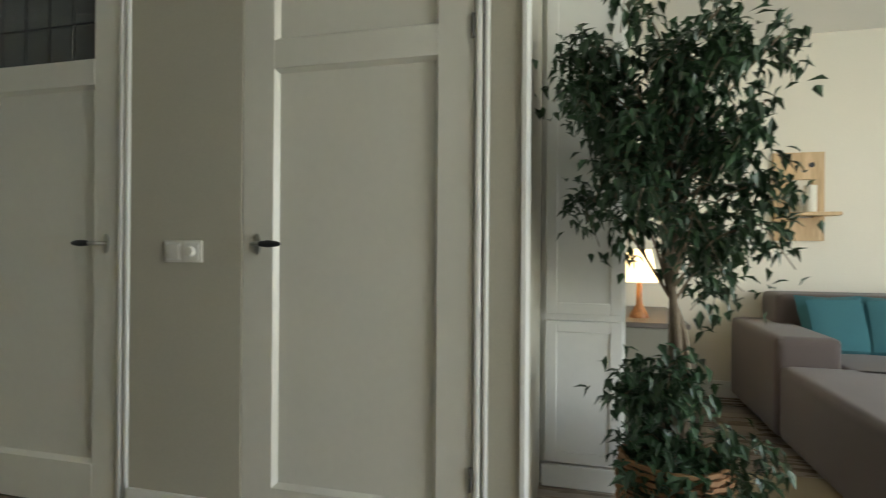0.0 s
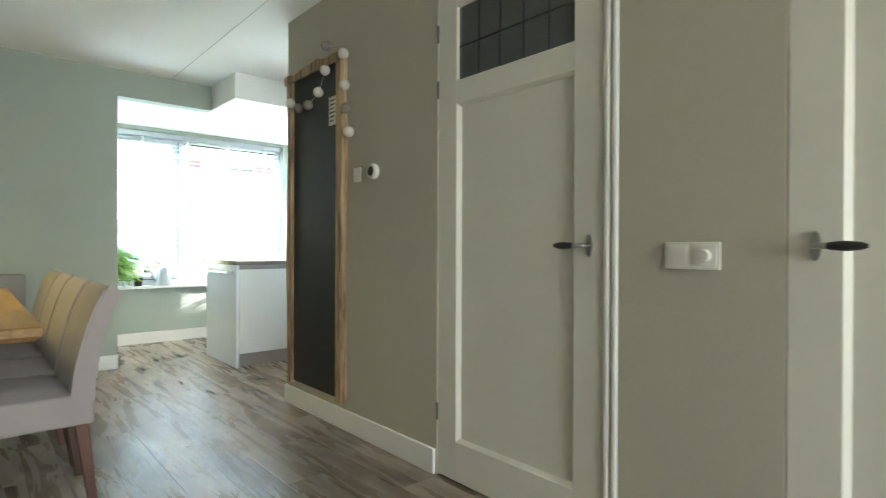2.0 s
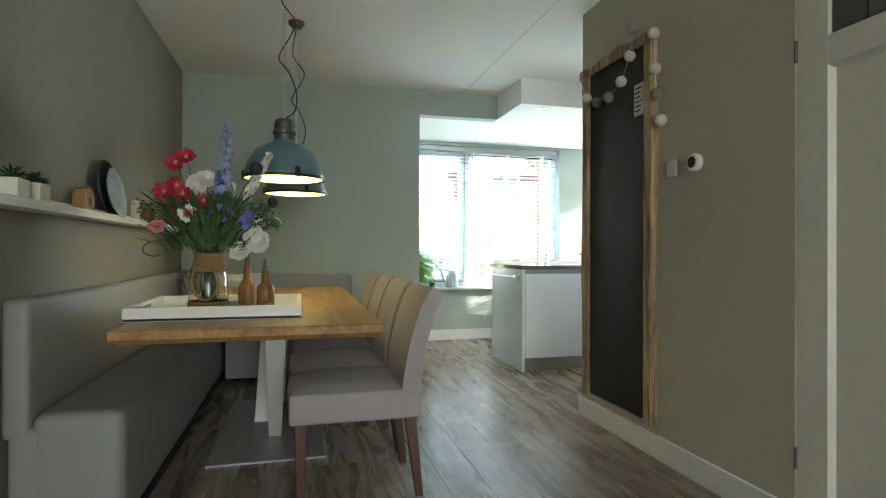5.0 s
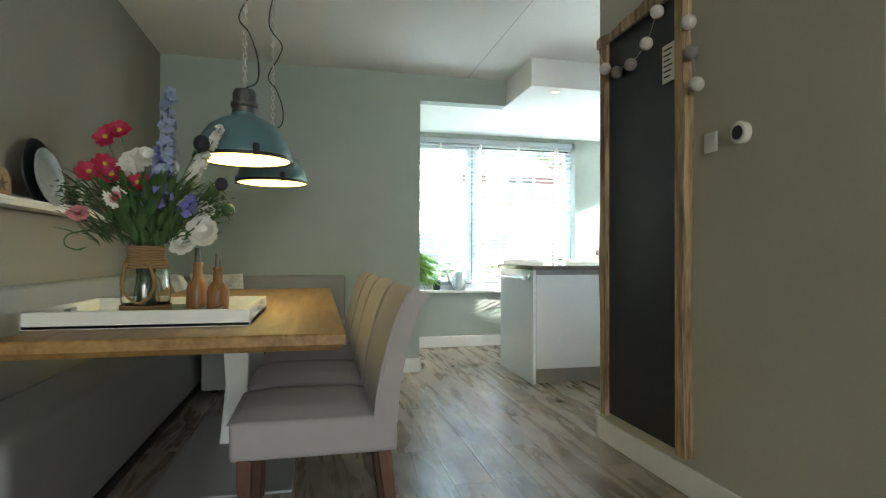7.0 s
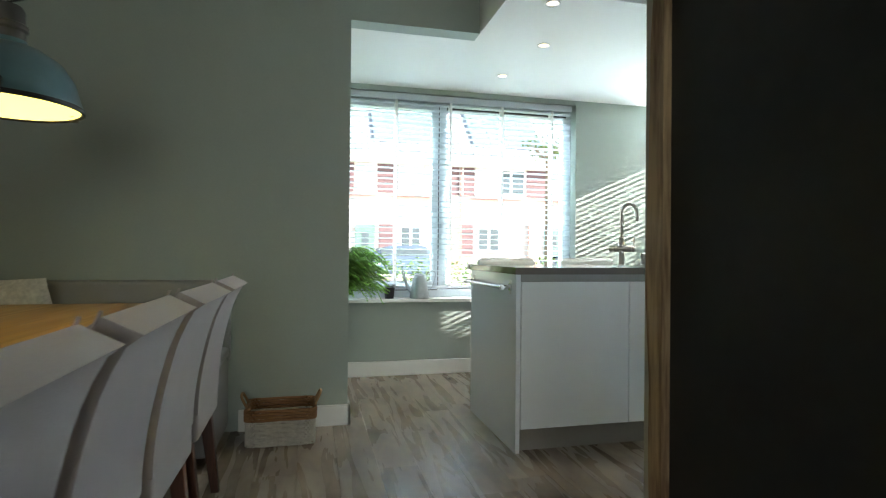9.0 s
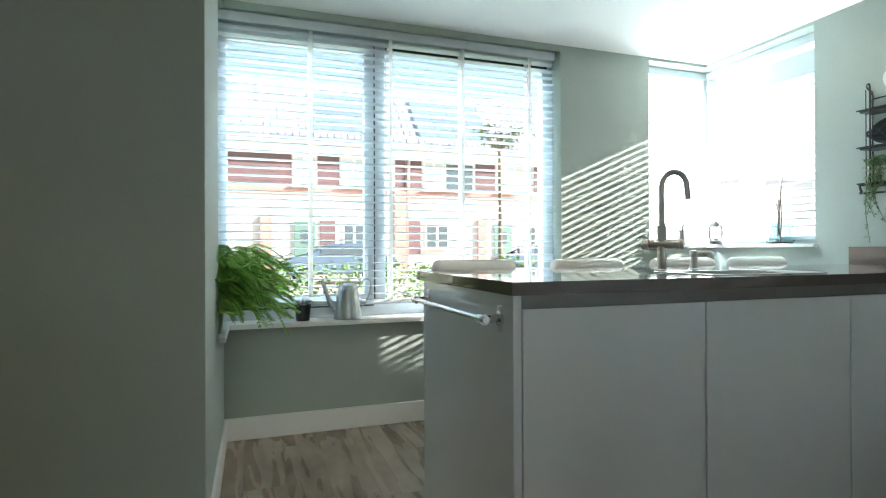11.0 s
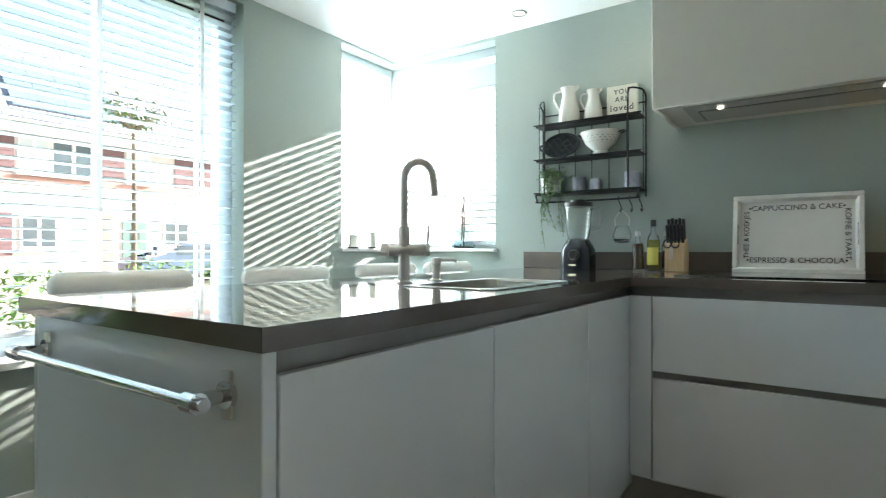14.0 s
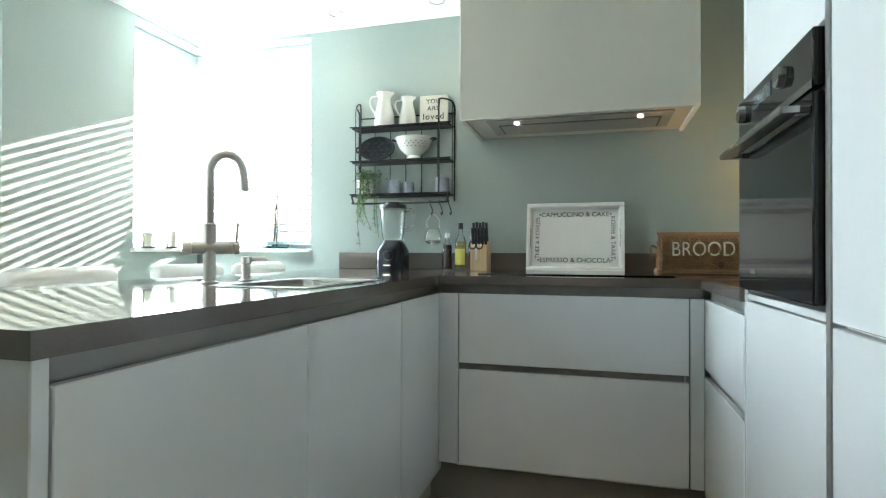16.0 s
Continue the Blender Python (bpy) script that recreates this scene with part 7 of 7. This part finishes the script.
house_b = row_house(8.35, 8.08, [(0.2, 0.75, *UP), (3.6, 4.65, *UP), (6.9, 8.0, *UP), (0.1, 0.7, 1.0, 2.6)], [(0.85, 1.9, *UP), (4.75, 5.8, *UP)], [(1.95, 3.5, *UP), (0.95, 2.15, 1.25, 2.5), (6.4, 7.6, 1.2, 2.5)], [(4.6, 5.6)],
                    [(0.0, 0.08, 5.5), (3.7, 4.2, 2.7)], (0.75, 4.6))
for k in (-3, -2, -1, 1, 2):
    copy_thing(house_a, pose(-30.0, 0.25 + 16.2 * k, -0.15))
    copy_thing(house_b, pose(-30.0, 8.35 + 16.2 * k, -0.15))

rnd = random.Random(9)
bm = bmesh.new()
for k in range(9000):
    y, x = rnd.uniform(-6, 12), -10.6 + rnd.gauss(0, 0.26)
    top = 0.86 + 0.05 * math.sin(y * 3.1) + 0.03 * math.sin(y * 7.7)
    z = -0.2 + (top + 0.2) * math.sqrt(rnd.random())
    leaf_mesh(bm, Vector((x, y, z)), Vector((rnd.uniform(-1, 1), rnd.uniform(-1, 1), rnd.uniform(-.4, 1))), Vector((0, 0, 1)), rnd.uniform(0.06, 0.11), rnd.uniform(0.035, 0.06))
tagged(solid("hedge", bm, M["hedge"], "clipped green garden hedge below the window", "hedge"), kind="stuff")
# added out of view: blocks the low sun through the corner window
shrub = thing("garden_shrub", "unseen green shrub added to keep low sun off the bay wall", "shrub", (-5.9, 6.6, -0.2))
bm, st = bmesh.new(), bmesh.new()
for k in range(5):
    tube(curve_points([(0.15 * (k - 2), 0, 0), (0.18 * (k - 2), 0.03 * (k % 2), 1.0), (0.2 * (k - 2), 0, 2.0)], 5), [0.03 - 0.0022 * i for i in range(11)], 6, st)
for k in range(4500):
    p = Vector((rnd.uniform(-0.54, 0.54), rnd.uniform(-0.3, 0.3), 2.44 * math.sqrt(rnd.uniform(0.01, 1))))
    leaf_mesh(bm, p, Vector((rnd.uniform(-1, 1), rnd.uniform(-1, 1), rnd.uniform(-.4, .6))), Vector((0, 0, 1)), rnd.uniform(0.08, 0.13), rnd.uniform(0.05, 0.08))
part("stems", st, M["bark"], shrub)
part("leaves", bm, M["hedge"], shrub)
structure("hedge_soil", block(-10.95, -10.25, -6, 12, -0.2, -0.12), M["bark"])


def street_tree(x, y, h):
    ob = thing("street_tree", "slim street tree with a sparse spreading crown", "tree", (x, y, -0.12))
    bm = tube(curve_points([(0, 0, 0), (0.02, 0.01, h * 0.5), (0, 0, h)], 5), [0.07 - 0.003 * i for i in range(11)], 9)
    lv = bmesh.new()
    for k in range(9):
        a = 6.28 * k / 9
        e = Vector((0.55 * math.cos(a), 0.55 * math.sin(a), h + rnd.uniform(-.1, .45)))
        tube([(0, 0, h - 0.15), e], [0.03, 0.008], 6, bm)
        for q in range(26):
            p = Vector((0, 0, h)).lerp(e, rnd.uniform(.3, 1.1)) + Vector((rnd.gauss(0, .12), rnd.gauss(0, .12), rnd.gauss(0.05, .10)))
            leaf_mesh(lv, p, Vector((rnd.uniform(-1, 1), rnd.uniform(-1, 1), rnd.uniform(-.6, .6))), Vector((0, 0, 1)), 0.14, 0.08)
    part("trunk", bm, M["bark"], ob)
    part("crown", lv, M["hedge"], ob)


street_tree(-18.0, 7.66, 4.0)


def parked_car(x, y):
    ob = thing("parked_car", "blue hatchback car parked in the street", "car", (x, y, -0.16), "parked cars")
    bm = bmesh.new()
    prof = [(-2.0, 0.35), (-2.0, 0.8), (-1.85, 0.95), (-1.1, 1.0), (-0.5, 1.42), (0.9, 1.45), (1.55, 1.02), (1.95, 0.92), (2.02, 0.35)]
    lo = [bm.verts.new((-0.82, yy, z)) for yy, z in prof]
    hi = [bm.verts.new((0.82, yy, z)) for yy, z in prof]
    bm.faces.new(lo)
    bm.faces.new(hi)
    for k in range(len(prof)):
        bm.faces.new((lo[k], lo[(k + 1) % len(prof)], hi[(k + 1) % len(prof)], hi[k]))
    bmesh.ops.bevel(bm, geom=bm.edges[:], offset=0.06, segments=2, affect="EDGES")
    part("body", bm, M["car"], ob)
    for s in (-1, 1):
        part("side_window", block(s * 0.80, s * 0.835, -0.75, 1.05, 1.03, 1.34, 0.02, 1), M["far_glass"], ob)
        for yy in (-1.3, 1.3):
            wh = part("wheel", tube([(s * 0.66, yy, 0.31), (s * 0.85, yy, 0.31)], 0.31, 22), M["tyre"], ob)
            part("rim", tube([(s * 0.84, yy, 0.31), (s * 0.86, yy, 0.31)], 0.19, 18), M["steel"], wh)
    return ob


c1 = parked_car(-24.5, 4.3)
copy_thing(c1, pose(-24.5, 12.6, -0.16))

# ---- floor planks ----
PL, PW = 1.22, 0.185
bm = bmesh.new()
box(bm, 0.0002, PL - 0.0002, 0.0002, PW - 0.0002, -0.011, 0.0, 0.0005, 1)
plank_mesh = mesh("plank", bm, M["floor"])
rnd = random.Random(7)
count = 0
rest = bmesh.new()
row = 0
y = -0.92
while y < 4.49:
    x = -7.7 - rnd.uniform(0, PL)
    while x < 3.95:
        x1 = x + PL
        hidden = (y + PW < 1.2 and x1 < X_DINE) or (y > 1.99 and y < 4.3 and x > -4.1 and x1 < -0.7)
        if not hidden:
            if x1 < 1.3 and count < 300:
                p = new("plank", plank_mesh)
                p.parent, p.location = floor, (x, y, 0)
                count += 1
            else:
                box(rest, x + 0.0008, x1 - 0.0008, y + 0.0008, y + PW - 0.0008, -0.011, 0.0)
        x = x1
    y += PW
ob = new("plank_field", mesh("plank_field", rest, M["floor"]))
ob.parent = floor
tagged(ob, kind="stuff")
